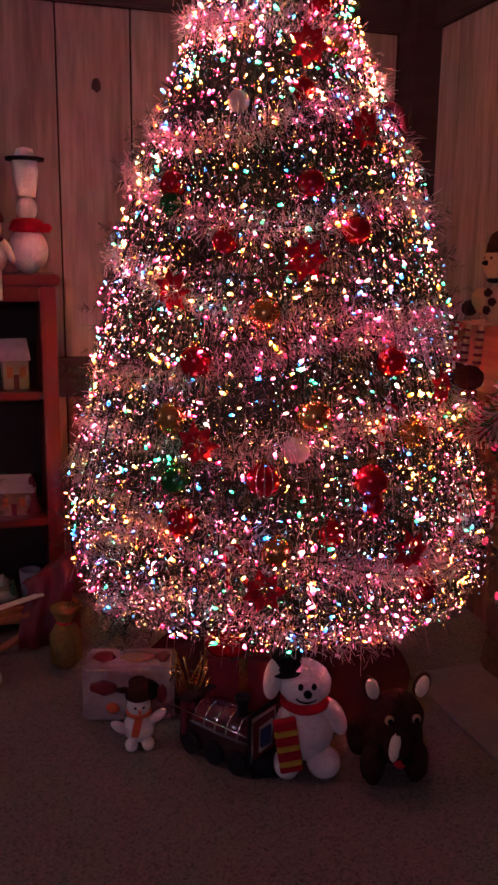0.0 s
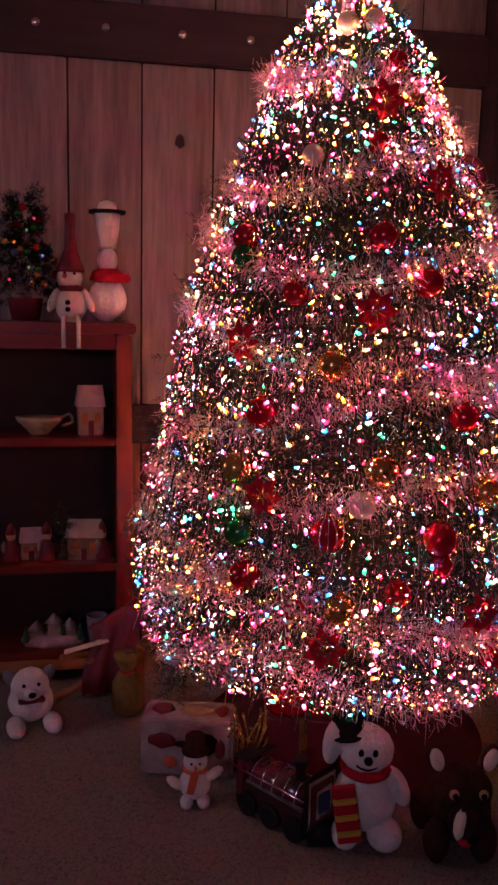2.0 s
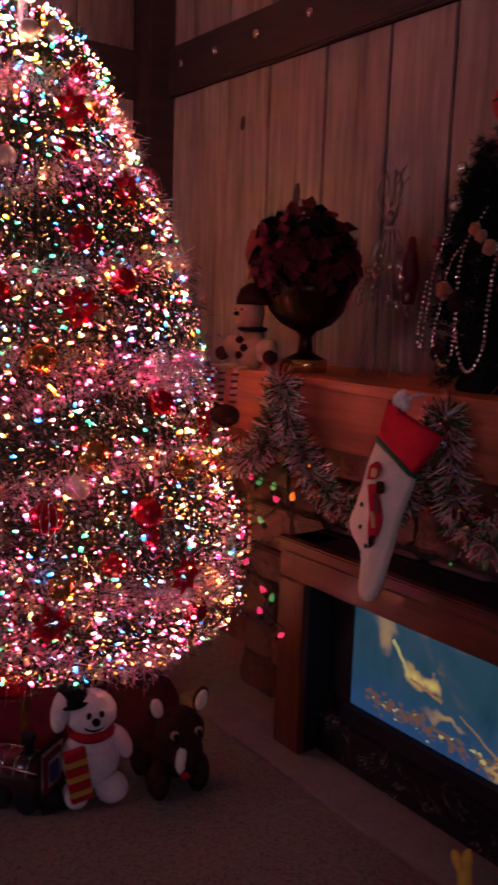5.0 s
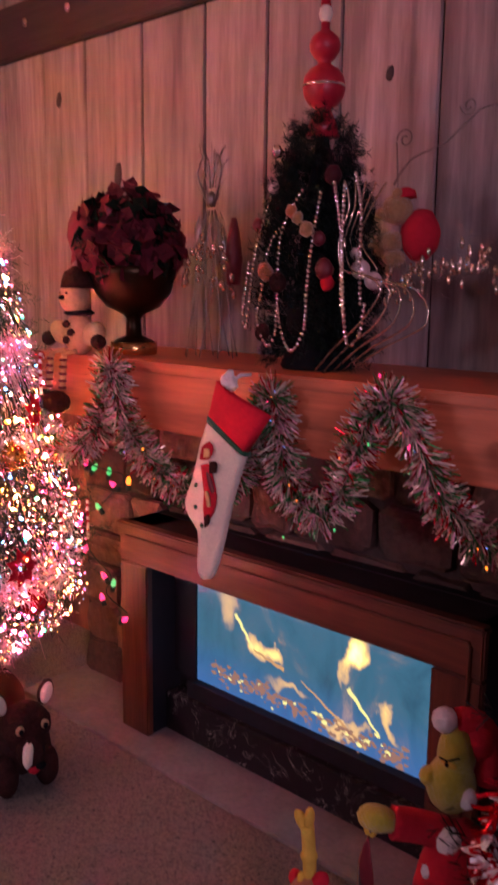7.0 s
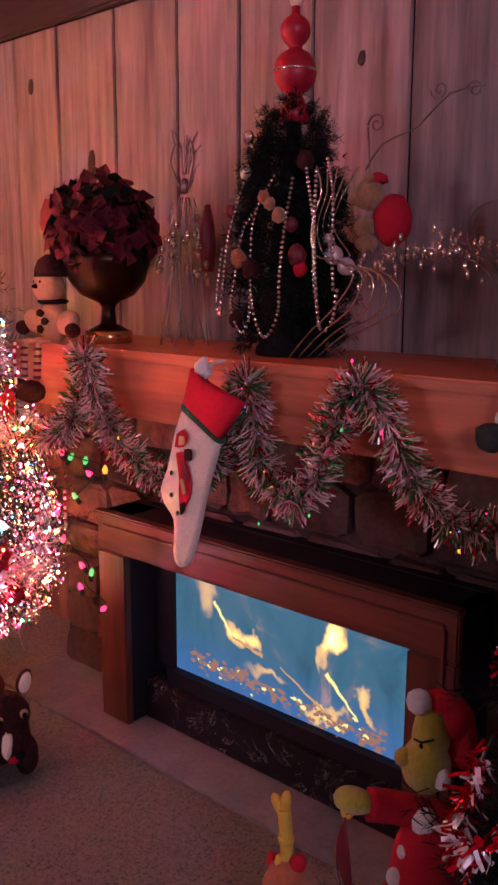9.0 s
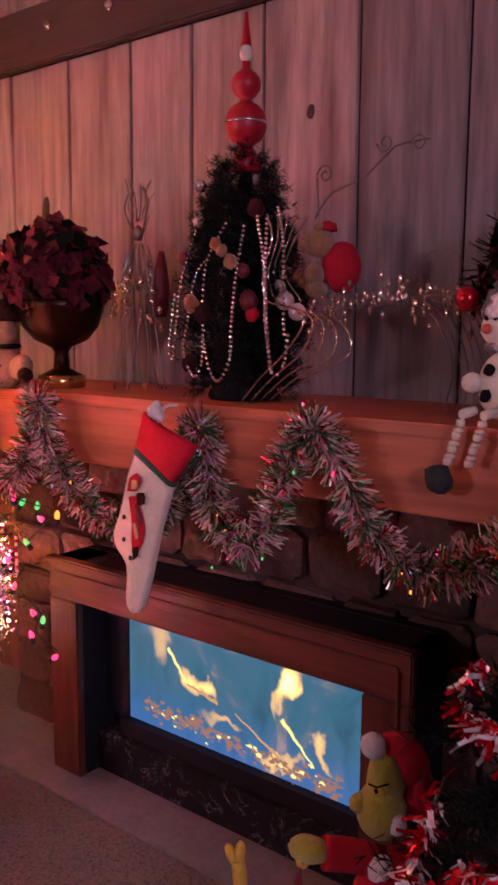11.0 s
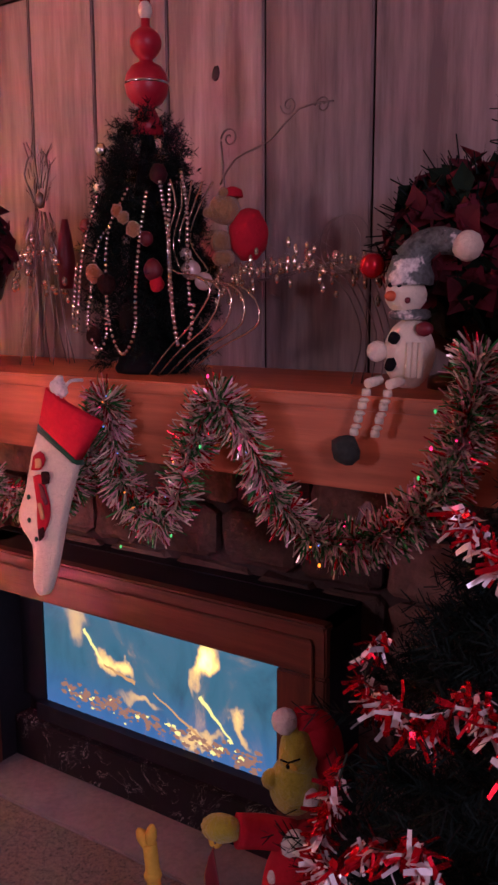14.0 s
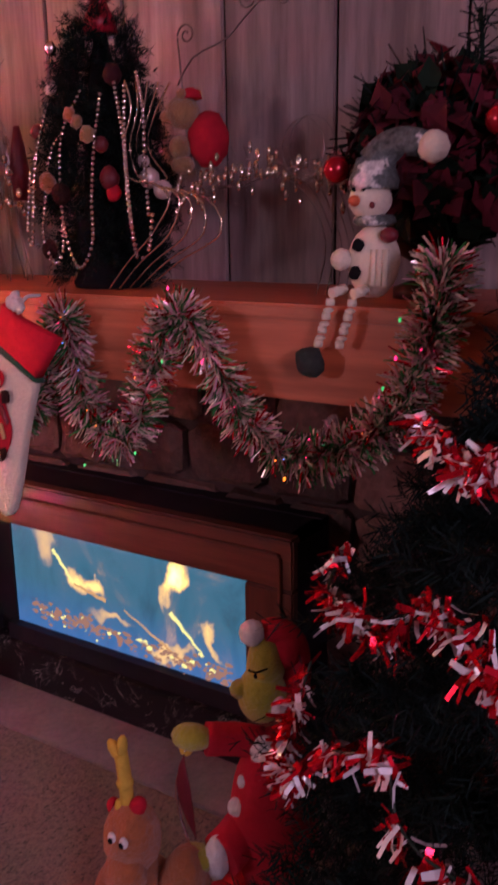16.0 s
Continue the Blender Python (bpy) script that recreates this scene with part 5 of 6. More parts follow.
foil_garland("mantel_garland", "frosted foil garland with red and green strands swagged along the mantel", smooth_path(swag, 0.012), 0.056, 19000, 0.0018,
             [M_FROST_FOIL, M_GREEN_FOIL, M_RED_FOIL, M_TINSEL], [38, 28, 18, 16], (1.34, 0.9, 0.9), 41, clumps=460, sweep=(0.1, 1.3))
glints = thing("garland_lights", "few tiny coloured lights and added glowing glints in the garland", "string lights", (0, 0, 0))
for y, z, k in ((0.625, 0.844, "green"), (0.76, 0.80, "green"), (0.29, 0.842, "amber"), (0.53, 1.165, "red"), (0.46, 1.035, "red"), (0.085, 1.13, "green"), (0.09, 1.07, "red"),
                (1.575, 0.80, "green"), (1.49, 0.79, "green"), (1.22, 0.93, "amber"), (0.11, 1.02, "green"), (0.55, 1.03, "green")):
    bm = bmesh.new()
    add_ball(bm, (1.290, y, z), (0.0025, 0.0025, 0.004), sub=2)
    part("bulb", bm, BIG_BULBS[k], glints)

# glowing specks scattered along the swag imitate coloured glints on its foil
rng_ = random.Random(73)
trail = smooth_path(swag, 0.012)
for i in range(70):
    p = trail[rng_.randrange(len(trail))] + Vector((-rng_.uniform(0.025, 0.050), rng_.gauss(0, 0.024), rng_.gauss(0, 0.024)))
    bm = bmesh.new()
    add_ball(bm, p, rng_.choice((0.0011, 0.0015, 0.0019)), sub=1)
    part("bulb", bm, BIG_BULBS[rng_.choice(("red", "green", "amber", "green", "blue", "red"))], glints)

stocking = thing("christmas_stocking", "cream knitted stocking with a red cuff hung on the mantel", "stocking", (1.308, 0.893, 1.088), 0)
stocking.rotation_euler = (0, radians(8), 0)


def flat_sock(outline, thick, bulge):
    """A soft flat shape from an outline in y and z, puffed along x."""
    bm = bmesh.new()
    c = Vector((0, sum(p[0] for p in outline) / len(outline), sum(p[1] for p in outline) / len(outline)))
    rings = []
    for x, k in ((thick, 0.90), (thick * 0.6, 1.0), (-thick * 0.6, 1.0), (-thick, 0.90)):
        rings.append([bm.verts.new((x, c.y + (p[0] - c.y) * k, c.z + (p[1] - c.z) * k)) for p in outline])
    n = len(outline)
    for a, b in zip(rings, rings[1:]):
        for i in range(n):
            bm.faces.new((a[i], a[(i + 1) % n], b[(i + 1) % n], b[i])).smooth = True
    for ring, x in ((rings[0], thick + bulge), (rings[-1], -thick - bulge)):
        mid = bm.verts.new((x, c.y, c.z))
        for i in range(n):
            f = bm.faces.new((ring[i], ring[(i + 1) % n], mid))
            f.smooth = True
    bmesh.ops.recalc_face_normals(bm, faces=bm.faces)
    return bm


sock_line = [tuple(p)[1:] for p in smooth_path([(0, 0.095, -0.045), (0, 0.118, -0.12), (0, 0.130, -0.20), (0, 0.148, -0.255), (0, 0.130, -0.290), (0, 0.095, -0.320), (0, 0.086, -0.375),
                                            (0, 0.083, -0.410), (0, 0.062, -0.424), (0, 0.038, -0.405), (0, 0.020, -0.330), (0, 0.005, -0.23), (0, -0.020, -0.125)], 0.03)]
part("leg", flat_sock(sock_line, 0.012, 0.006), M_CREAM, stocking)
part("cuff", flat_sock([(0.083, 0.030), (0.040, 0.004), (-0.075, -0.033), (-0.020, -0.118), (0.098, -0.052)], 0.017, 0.004), M_CUFF, stocking, "red felt cuff")
part("trim_band", flat_sock([(0.099, -0.050), (-0.019, -0.116), (-0.026, -0.128), (0.100, -0.064)], 0.018, 0.002), M_GREEN_FELT, stocking, "dark green trim")


def sewn(name, outline, material, lift):
    """A felt patch sewn on the stocking's front."""
    mid = sum(y for y, z in outline) / len(outline)
    bm = flat_sock([tuple(p)[1:] for p in smooth_path([(0, mid + 1.55 * (y - mid) - 0.004, z) for y, z in outline], 0.02)], 0.002, 0.001)
    bmesh.ops.translate(bm, vec=(-0.019 - lift, 0, 0), verts=bm.verts)
    part(name, bm, material, stocking)


sewn("coat_patch", [(0.088, -0.165), (0.070, -0.158), (0.062, -0.185), (0.050, -0.225), (0.052, -0.262), (0.066, -0.292), (0.074, -0.262), (0.076, -0.225)], M_RED_FELT, 0.0)
sewn("sleeve_patch", [(0.072, -0.178), (0.064, -0.182), (0.052, -0.214), (0.056, -0.222), (0.064, -0.208)], M_MAROON, 0.003)
sewn("hood_patch", [(0.096, -0.122), (0.082, -0.108), (0.072, -0.124), (0.080, -0.148), (0.098, -0.152)], M_RED_FELT, 0.001)
sewn("face_patch", [(0.088, -0.126), (0.078, -0.124), (0.076, -0.142), (0.087, -0.146)], M_SKIN, 0.004)
sewn("parcel_patch", [(0.066, -0.152), (0.052, -0.150), (0.050, -0.174), (0.063, -0.178)], M_BROWN_PLUSH, 0.004)
sewn("fur_patch", [(0.070, -0.222), (0.064, -0.220), (0.056, -0.250), (0.062, -0.254)], M_SKIN, 0.005)
sewn("toe_patch", [(0.066, -0.278), (0.056, -0.270), (0.054, -0.290), (0.062, -0.302)], M_BROWN_PLUSH, 0.004)
for y, z in ((0.106, -0.212), (0.100, -0.262), (0.074, -0.300)):
    bm = bmesh.new()
    add_ball(bm, (-0.019, y, z), (0.003, 0.005, 0.006), sub=2)
    part("stitched_dot", bm, M_GREEN_FELT, stocking)
bm = bmesh.new()
for y, z, r in ((0.052, 0.034, 0.015), (0.040, 0.028, 0.014), (0.046, 0.046, 0.011), (0.030, 0.022, 0.010)):
    add_ball(bm, (-0.008, y, z), (r * 0.8, r, r), sub=2, rough=0.7)
part("hanger_tuft", bm, M_WHITE_PLUSH, stocking)
bm = bmesh.new()
add_tube(bm, smooth_path([(0, 0.045, 0.01), (0.02, 0.045, 0.045), (0.06, 0.045, 0.052)], 0.01), 0.004, 6)
part("loop", bm, M_WHITE_PLUSH, stocking)


def poinsettia(parent, centre, radius, count, seed, green=0.3):
    """A ball of many pointed petals and leaves round a centre."""
    rng = random.Random(seed)
    bms = [bmesh.new(), bmesh.new()]
    for i in range(count):
        zz = 1 - 2 * (i + 0.5) / count
        a = i * 2.39996 + rng.uniform(-0.3, 0.3)
        d = Vector((math.sqrt(1 - zz * zz) * math.cos(a), math.sqrt(1 - zz * zz) * math.sin(a), zz))
        bm = bms[1 if rng.random() < green or zz < -0.55 else 0]
        s = d.cross(Vector((rng.uniform(-1, 1), rng.uniform(-1, 1), rng.uniform(-1, 1)))).normalized()
        t = (s + d * rng.uniform(0.1, 0.9)).normalized()
        w = t.cross(d).normalized()
        root = Vector(centre) + d * radius * rng.uniform(0.62, 0.90)
        ln, wd = radius * rng.uniform(0.30, 0.50), radius * rng.uniform(0.12, 0.19)
        mid = root + t * ln * 0.5 + d * ln * 0.14
        v = [bm.verts.new(p) for p in (root, mid + w * wd, root + t * ln, mid - w * wd, mid - d * ln * 0.08)]
        bm.faces.new((v[0], v[1], v[4]))
        bm.faces.new((v[1], v[2], v[4]))
        bm.faces.new((v[2], v[3], v[4]))
        bm.faces.new((v[3], v[0], v[4]))
    part("petals", bms[0], M_PETAL, parent)
    part("leaves", bms[1], M_LEAF, parent)
    bm = bmesh.new()
    add_ball(bm, centre, radius * 0.74, rough=0.15)
    part("moss_ball", bm, M_LEAF, parent)


urn = thing("poinsettia_urn", "dark brass urn with a ball of deep red poinsettias", "topiary", (1.535, 1.545, TOP))
bm = bmesh.new()
add_lathe(bm, [(0.060, 0.0), (0.062, 0.035), (0.050, 0.042), (0.024, 0.055), (0.020, 0.10), (0.030, 0.115), (0.075, 0.135), (0.108, 0.175), (0.120, 0.225),
               (0.126, 0.245), (0.120, 0.248), (0.100, 0.225)], segs=28)
part("urn_body", bm, M_BRASS, urn, smooth=True)
bm = bmesh.new()
add_lathe(bm, [(0.066, 0.0005), (0.068, 0.020), (0.066, 0.036)], segs=28)
part("foot_ring", bm, M_GOLD, urn)
poinsettia(urn, (0, 0.015, 0.310), 0.150, 700, 3, 0.22)
bm = bmesh.new()
add_ball(bm, (-0.11, 0.09, 0.33), (0.03, 0.05, 0.07), sub=2, rough=0.5)
part("bloom", bm, M_PETAL, urn)

urn2 = thing("poinsettia_topiary", "dark topiary ball of red poinsettias and evergreen sprigs", "topiary", (1.60, 0.16, TOP))
bm = bmesh.new()
add_lathe(bm, [(0.060, 0.0), (0.060, 0.02), (0.024, 0.035), (0.020, 0.06), (0.050, 0.08), (0.085, 0.12), (0.092, 0.15), (0.08, 0.15)], segs=28)
part("urn_body", bm, M_BRASS, urn2, smooth=True)
poinsettia(urn2, (0, -0.02, 0.252), 0.162, 700, 13, 0.22)
rngp = np.random.default_rng(4)
nn = 500
d = rngp.normal(size=(nn, 3))
d[:, 2] = np.abs(d[:, 2]) * 0.8 - 0.2
d /= np.linalg.norm(d, axis=1)[:, None]
tagged(strips_mesh("evergreen_sprigs", d * 0.11 + np.array([0, -0.02, 0.255]), d + rngp.normal(0, 0.35, (nn, 3)), rngp.uniform(0.05, 0.11, nn), np.full(nn, 0.0016),
                   [M_SHADED_NEEDLE], urn2, rngp, 0.2), kind="stuff")
bm = bmesh.new()
add_tube(bm, smooth_path([(0, -0.07, 0.33), (0.0, -0.085, 0.40), (0.01, -0.075, 0.49)], 0.02), 0.004, 5)
part("tall_sprig", bm, M_LEAF, urn2)
tagged(strips_mesh("sprig_needles", np.stack([rngp.normal(0, 0.004, 90), -0.082 + rngp.normal(0, 0.004, 90), rngp.uniform(0.36, 0.50, 90)], 1), rngp.normal(size=(90, 3)) + np.array([0, 0, 0.8]),
                   rngp.uniform(0.02, 0.05, 90), np.full(90, 0.0014), [M_SHADED_NEEDLE], urn2, rngp, 0.2), kind="stuff")
for y, z in ((0.125, 0.235), (-0.16, 0.30)):
    bm = bmesh.new()
    add_ball(bm, (-0.13, y, z - 0.005), 0.024, sub=3)
    part("red_berry", bm, M_RED_GLASS, urn2, smooth=True)

# a cone of silver wire and beads
cone = thing("silver_wire_angel", "wire figure hung with silver beads and a red cape", "ornament", (1.64, 1.335, TOP))
for i in range(9):
    a = 2 * math.pi * i / 9
    bm = bmesh.new()
    add_tube(bm, smooth_path([(0.012 * math.cos(a), 0.012 * math.sin(a), 0.40), (0.040 * math.cos(a), 0.040 * math.sin(a), 0.26), (0.055 * math.cos(a + 0.2), 0.055 * math.sin(a + 0.2), 0.12),
                              (0.075 * math.cos(a), 0.075 * math.sin(a), 0.0)], 0.03), 0.0016, 4)
    part("wire", bm, M_DARK_WIRE, cone)
rng_ = random.Random(31)
for i in range(46):
    bm = bmesh.new()
    a, z = rng_.uniform(0, 6.28), rng_.triangular(0.15, 0.36, 0.24)
    r = 0.028 + 0.05 * (0.40 - z) / 0.2
    add_ball(bm, (r * math.cos(a), r * math.sin(a), z), (0.008, 0.008, rng_.uniform(0.008, 0.015)), sub=2)
    part("bead", bm, M_CHAMPAGNE, cone)
bm = bmesh.new()
add_ball(bm, (0.0, 0.0, 0.43), (0.014, 0.014, 0.022), sub=2)
part("head", bm, M_DARK_WIRE, cone)
for s in (-1, 1):
    bm = bmesh.new()
    add_tube(bm, smooth_path([(0, 0.01 * s, 0.41), (-0.01, 0.045 * s, 0.50), (0, 0.020 * s, 0.55), (0, 0.004 * s, 0.46)], 0.02), 0.003, 5)
    part("wing", bm, M_DARK_WIRE, cone)
part("cape", add_lathe(bmesh.new(), [(0.018, 0.20), (0.026, 0.27), (0.018, 0.33), (0.008, 0.38)], (0.03, -0.058, 0), 14), M_MAROON, cone)

rngp = np.random.default_rng(6)
nn = 170
aa, zz = rngp.uniform(0, 6.28, nn), np.where(np.arange(nn) % 3 == 0, rngp.uniform(0.42, 0.54, nn), rngp.uniform(0.17, 0.40, nn))
rr = np.where(zz > 0.41, 0.022, 0.03 + 0.06 * (0.42 - zz))
tagged(strips_mesh("silver_fringe", np.stack([rr * np.cos(aa), rr * np.sin(aa), zz], 1), np.stack([0.3 * np.cos(aa), 0.3 * np.sin(aa), np.where(zz > 0.41, 0.8, -1.0)], 1),
                   rngp.uniform(0.02, 0.06, nn), np.full(nn, 0.0012), [M_DARK_WIRE], cone, rngp, 0.25), kind="stuff")

# the dark bottle-shaped tree with a turned red finial and bead chains
fin = thing("beaded_table_tree", "dark table tree with bead chains and a red finial", "christmas tree", (1.585, 0.912, TOP))
part("base", add_lathe(bmesh.new(), [(0.085, 0), (0.090, 0.01), (0.080, 0.03), (0.075, 0.16)], segs=24), M_BLACK_FELT, fin)
fir_crown("crown", [(0.06, 0.105), (0.20, 0.128), (0.36, 0.112), (0.46, 0.086), (0.54, 0.052), (0.58, 0.03)], 0, 2600, 26, 0.017, fin, 17, 0.35, M_SHADED_NEEDLE)
bm = bmesh.new()
add_lathe(bm, [(0.060, 0.12), (0.052, 0.25), (0.036, 0.40), (0.014, 0.54), (0.010, 0.57)], segs=20)
part("core", bm, M_BLACK_FELT, fin)
bm = bmesh.new()
add_lathe(bm, [(0.040, 0.540), (0.032, 0.570), (0.019, 0.596), (0.018, 0.602), (0.034, 0.611), (0.046, 0.628), (0.0505, 0.650), (0.046, 0.672), (0.034, 0.689), (0.017, 0.698),
               (0.014, 0.705), (0.024, 0.713), (0.034, 0.728), (0.036, 0.742), (0.031, 0.757), (0.018, 0.768), (0.010, 0.774), (0.010, 0.79)], segs=24)
finial = part("finial", bm, M_LACQUER, fin, "red lacquered turned finial", True)
part("silver_band", add_lathe(bmesh.new(), [(0.0508, 0.648), (0.0518, 0.651), (0.0508, 0.654)], segs=24), M_SILVER, finial)
bm = bmesh.new()
add_ball(bm, (0, 0, 0.808), (0.016, 0.016, 0.022), sub=2)
part("figure_knob", bm, M_CREAM, finial)
bm = bmesh.new()
add_lathe(bm, [(0.012, 0.826), (0.004, 0.90)], segs=10)
part("figure_hat", bm, M_RED_FELT, finial)


def bead_chain(parent, points, r=0.0052, material=M_SILVER, name="bead_chain"):
    bm = bmesh.new()
    path = smooth_path(points, 0.0105)
    for p in path:
        add_ball(bm, p, r, sub=1)
    part(name, bm, material, parent)


for loop in ([(-0.05, 0.045, 0.37), (-0.125, 0.059, 0.299), (-0.140, 0.075, 0.189), (-0.145, 0.084, 0.116), (-0.148, 0.051, 0.060), (-0.145, 0.029, 0.087), (-0.14, 0.03, 0.14)],
             [(-0.11, -0.015, 0.408), (-0.135, 0.018, 0.326), (-0.145, 0.023, 0.233), (-0.150, 0.012, 0.117), (-0.152, -0.024, 0.052), (-0.150, -0.061, 0.103),
              (-0.148, -0.064, 0.188), (-0.135, -0.067, 0.294), (-0.10, -0.060, 0.40)],
             [(-0.10, -0.125, 0.411), (-0.135, -0.148, 0.284), (-0.145, -0.162, 0.174), (-0.148, -0.178, 0.077), (-0.145, -0.206, 0.091), (-0.14, -0.215, 0.158)],
             [(-0.10, 0.085, 0.40), (-0.13, 0.105, 0.28), (-0.14, 0.115, 0.16), (-0.14, 0.125, 0.10), (-0.135, 0.14, 0.13), (-0.12, 0.135, 0.25)],
             [(-0.06, -0.125, 0.44), (-0.10, -0.170, 0.36), (-0.11, -0.178, 0.25), (-0.12, -0.19, 0.16)],
             [(-0.09, -0.09, 0.42), (-0.125, -0.138, 0.30), (-0.135, -0.150, 0.18), (-0.138, -0.168, 0.088)]):
    bead_chain(fin, [(x, y - 0.017, z) for x, y, z in loop])
for y, z, r, m in ((-0.045, 0.345, 0.014, M_TAN_PLUSH), (-0.065, 0.320, 0.017, M_TAN_PLUSH), (-0.10, 0.235, 0.022, M_MAROON), (-0.105, 0.205, 0.017, M_RED_FELT), (0.05, 0.230, 0.020, M_RUST_PLUSH),
                   (0.005, 0.205, 0.022, M_BROWN_PLUSH), (0.09, 0.43, 0.016, M_PEARL), (-0.09, 0.44, 0.022, M_DARK_RED), (-0.03, 0.36, 0.014, M_RUST_PLUSH), (0.12, 0.34, 0.016, M_MAROON),
                   (0.05, 0.50, 0.014, M_SILVER), (-0.09, 0.30, 0.016, M_MAROON), (0.06, 0.09, 0.02, M_BROWN_PLUSH)):
    bm = bmesh.new()
    xs = -math.sqrt(max(0.0, 0.148 ** 2 - y * y)) if z < 0.4 else -math.sqrt(max(0.0, 0.115 ** 2 - y * y))
    add_ball(bm, (xs, y, z), (r * 0.8, r, r * 1.1), sub=2, rough=0.25)
    part("ornament", bm, m, fin)

# a sleigh of looped silver wire with a teddy bear in it
sleigh = thing("wire_sleigh", "sleigh and reindeer of looped silver wire with glass beads", "ornament", (1.60, 0.62, TOP))
for k in range(5):
    dx = -0.095 + 0.02 * k
    bm = bmesh.new()
    add_tube(bm, smooth_path([(dx, 0.235 - 0.012 * k, 0.0025), (dx, 0.18 - 0.02 * k, 0.06), (dx, 0.11 - 0.03 * k, 0.12), (dx, 0.06 - 0.01 * k, 0.19), (dx, 0.10 + 0.01 * k, 0.22),
                              (dx, 0.165 - 0.01 * k, 0.235), (dx, 0.175, 0.30), (dx, 0.150, 0.37), (dx, 0.165 - 0.014 * k, 0.425)], 0.02), 0.0024, 5)
    part("runner_wire", bm, M_CHAMPAGNE, sleigh)
rng_ = random.Random(9)
for i in range(130):
    y = 0.10 - 0.40 * rng_.random()
    z = 0.205 + 0.035 * math.sin((0.1 - y) * 7) + rng_.gauss(0, 0.022)
    bm = bmesh.new()
    add_ball(bm, (rng_.uniform(-0.04, 0.04), y, z), (0.005, 0.005, rng_.uniform(0.006, 0.013)), sub=2)
    part("glass_bead", bm, M_CHAMPAGNE, sleigh)
rngp = np.random.default_rng(16)
nn = 170
yy = rngp.uniform(-0.30, 0.12, nn)
tagged(strips_mesh("wire_fringe", np.stack([rngp.normal(0, 0.03, nn), yy, 0.215 + 0.035 * np.sin((0.1 - yy) * 7) + rngp.normal(0, 0.02, nn)], 1), rngp.normal(size=(nn, 3)),
                   rngp.uniform(0.015, 0.04, nn), np.full(nn, 0.0007), [M_DARK_WIRE], sleigh, rngp, 0.4), kind="stuff")
for y, z, r in ((0.15, 0.235, 0.022), (0.115, 0.21, 0.020), (0.165, 0.27, 0.014)):
    bm = bmesh.new()
    add_ball(bm, (-0.045, y, z), r, sub=3)
    part("silver_ball", bm, M_PEARL, sleigh, smooth=True)
for k in range(6):
    bm = bmesh.new()
    y0 = -0.20 - 0.012 * k
    add_tube(bm, smooth_path([(0.03 * math.cos(k), y0 + 0.22, 0.21), (0.03 * math.sin(k), y0 + 0.1, 0.235), (0, y0, 0.20 + 0.01 * k), (0.01 * k, y0 - 0.05, 0.10), (0.02 * k - 0.05, y0 - 0.055, 0.002)], 0.03), 0.0015, 4)
    part("body_wire", bm, M_DARK_WIRE, sleigh)
for k in range(2):
    bm = bmesh.new()
    c = -0.225 - 0.01 * (k % 3)
    add_tube(bm, ring_points(c, 0.275 + 0.006 * k, 0.045 + 0.004 * k, 0.055, -0.05 + 0.015 * k, 20), 0.0011, 4)
    part("curl", bm, M_DARK_WIRE, sleigh)
for y, z, r, s in ((0.075, 0.515, 0.022, 1), (-0.075, 0.565, 0.020, -1), (-0.155, 0.555, 0.018, 1)):
    bm = bmesh.new()
    add_tube(bm, [(0.0, y + r * (1 - 0.09 * q) * math.cos(q * s), z + r * (1 - 0.09 * q) * math.sin(q * s)) for q in np.linspace(0, 9, 30)], 0.0020, 4)
    part("scroll", bm, M_DARK_WIRE, sleigh)
for pts in ([(0, 0.10, 0.42), (0, 0.06, 0.47), (0, -0.03, 0.50), (0, -0.10, 0.555), (0, -0.18, 0.56)], [(0, 0.097, 0.51), (0, 0.09, 0.43), (0, 0.085, 0.35), (0, 0.06, 0.24)]):
    bm = bmesh.new()
    add_tube(bm, smooth_path(pts, 0.03), 0.0020, 4)
    part("scroll_wire", bm, M_DARK_WIRE, sleigh)


def teddy(bm):
    add_ball(bm, (0.004, -0.014, 0.060), (0.042, 0.044, 0.058), 1, rough=0.1)
    add_ball(bm, (-0.025, 0.030, 0.115), (0.034, 0.036, 0.034), 0, rough=0.05)
    add_ball(bm, (-0.045, 0.055, 0.108), (0.014, 0.018, 0.013), 0, sub=2)
    add_ball(bm, (-0.050, 0.072, 0.110), 0.006, 2, sub=2)
    add_ball(bm, (-0.030, 0.035, 0.045), (0.030, 0.022, 0.026), 0, sub=2)
    add_ball(bm, (-0.030, 0.030, 0.010), (0.026, 0.026, 0.020), 0, sub=2)
    for s in (-1, 1):
        add_ball(bm, (-0.02 + 0.022 * s, 0.020, 0.148), 0.012, 0, sub=2)
    add_lathe(bm, [(0.024, 0.140), (0.020, 0.156), (0.006, 0.162)], (-0.02, 0.012, 0), 12, 1)


doll("teddy_bear", "tan teddy bear in a red coat riding the wire sleigh", "soft toy", (1.615, 0.672, TOP + 0.250), 0, [M_TAN_PLUSH, M_RED_FELT, M_BLACK_FELT], teddy)


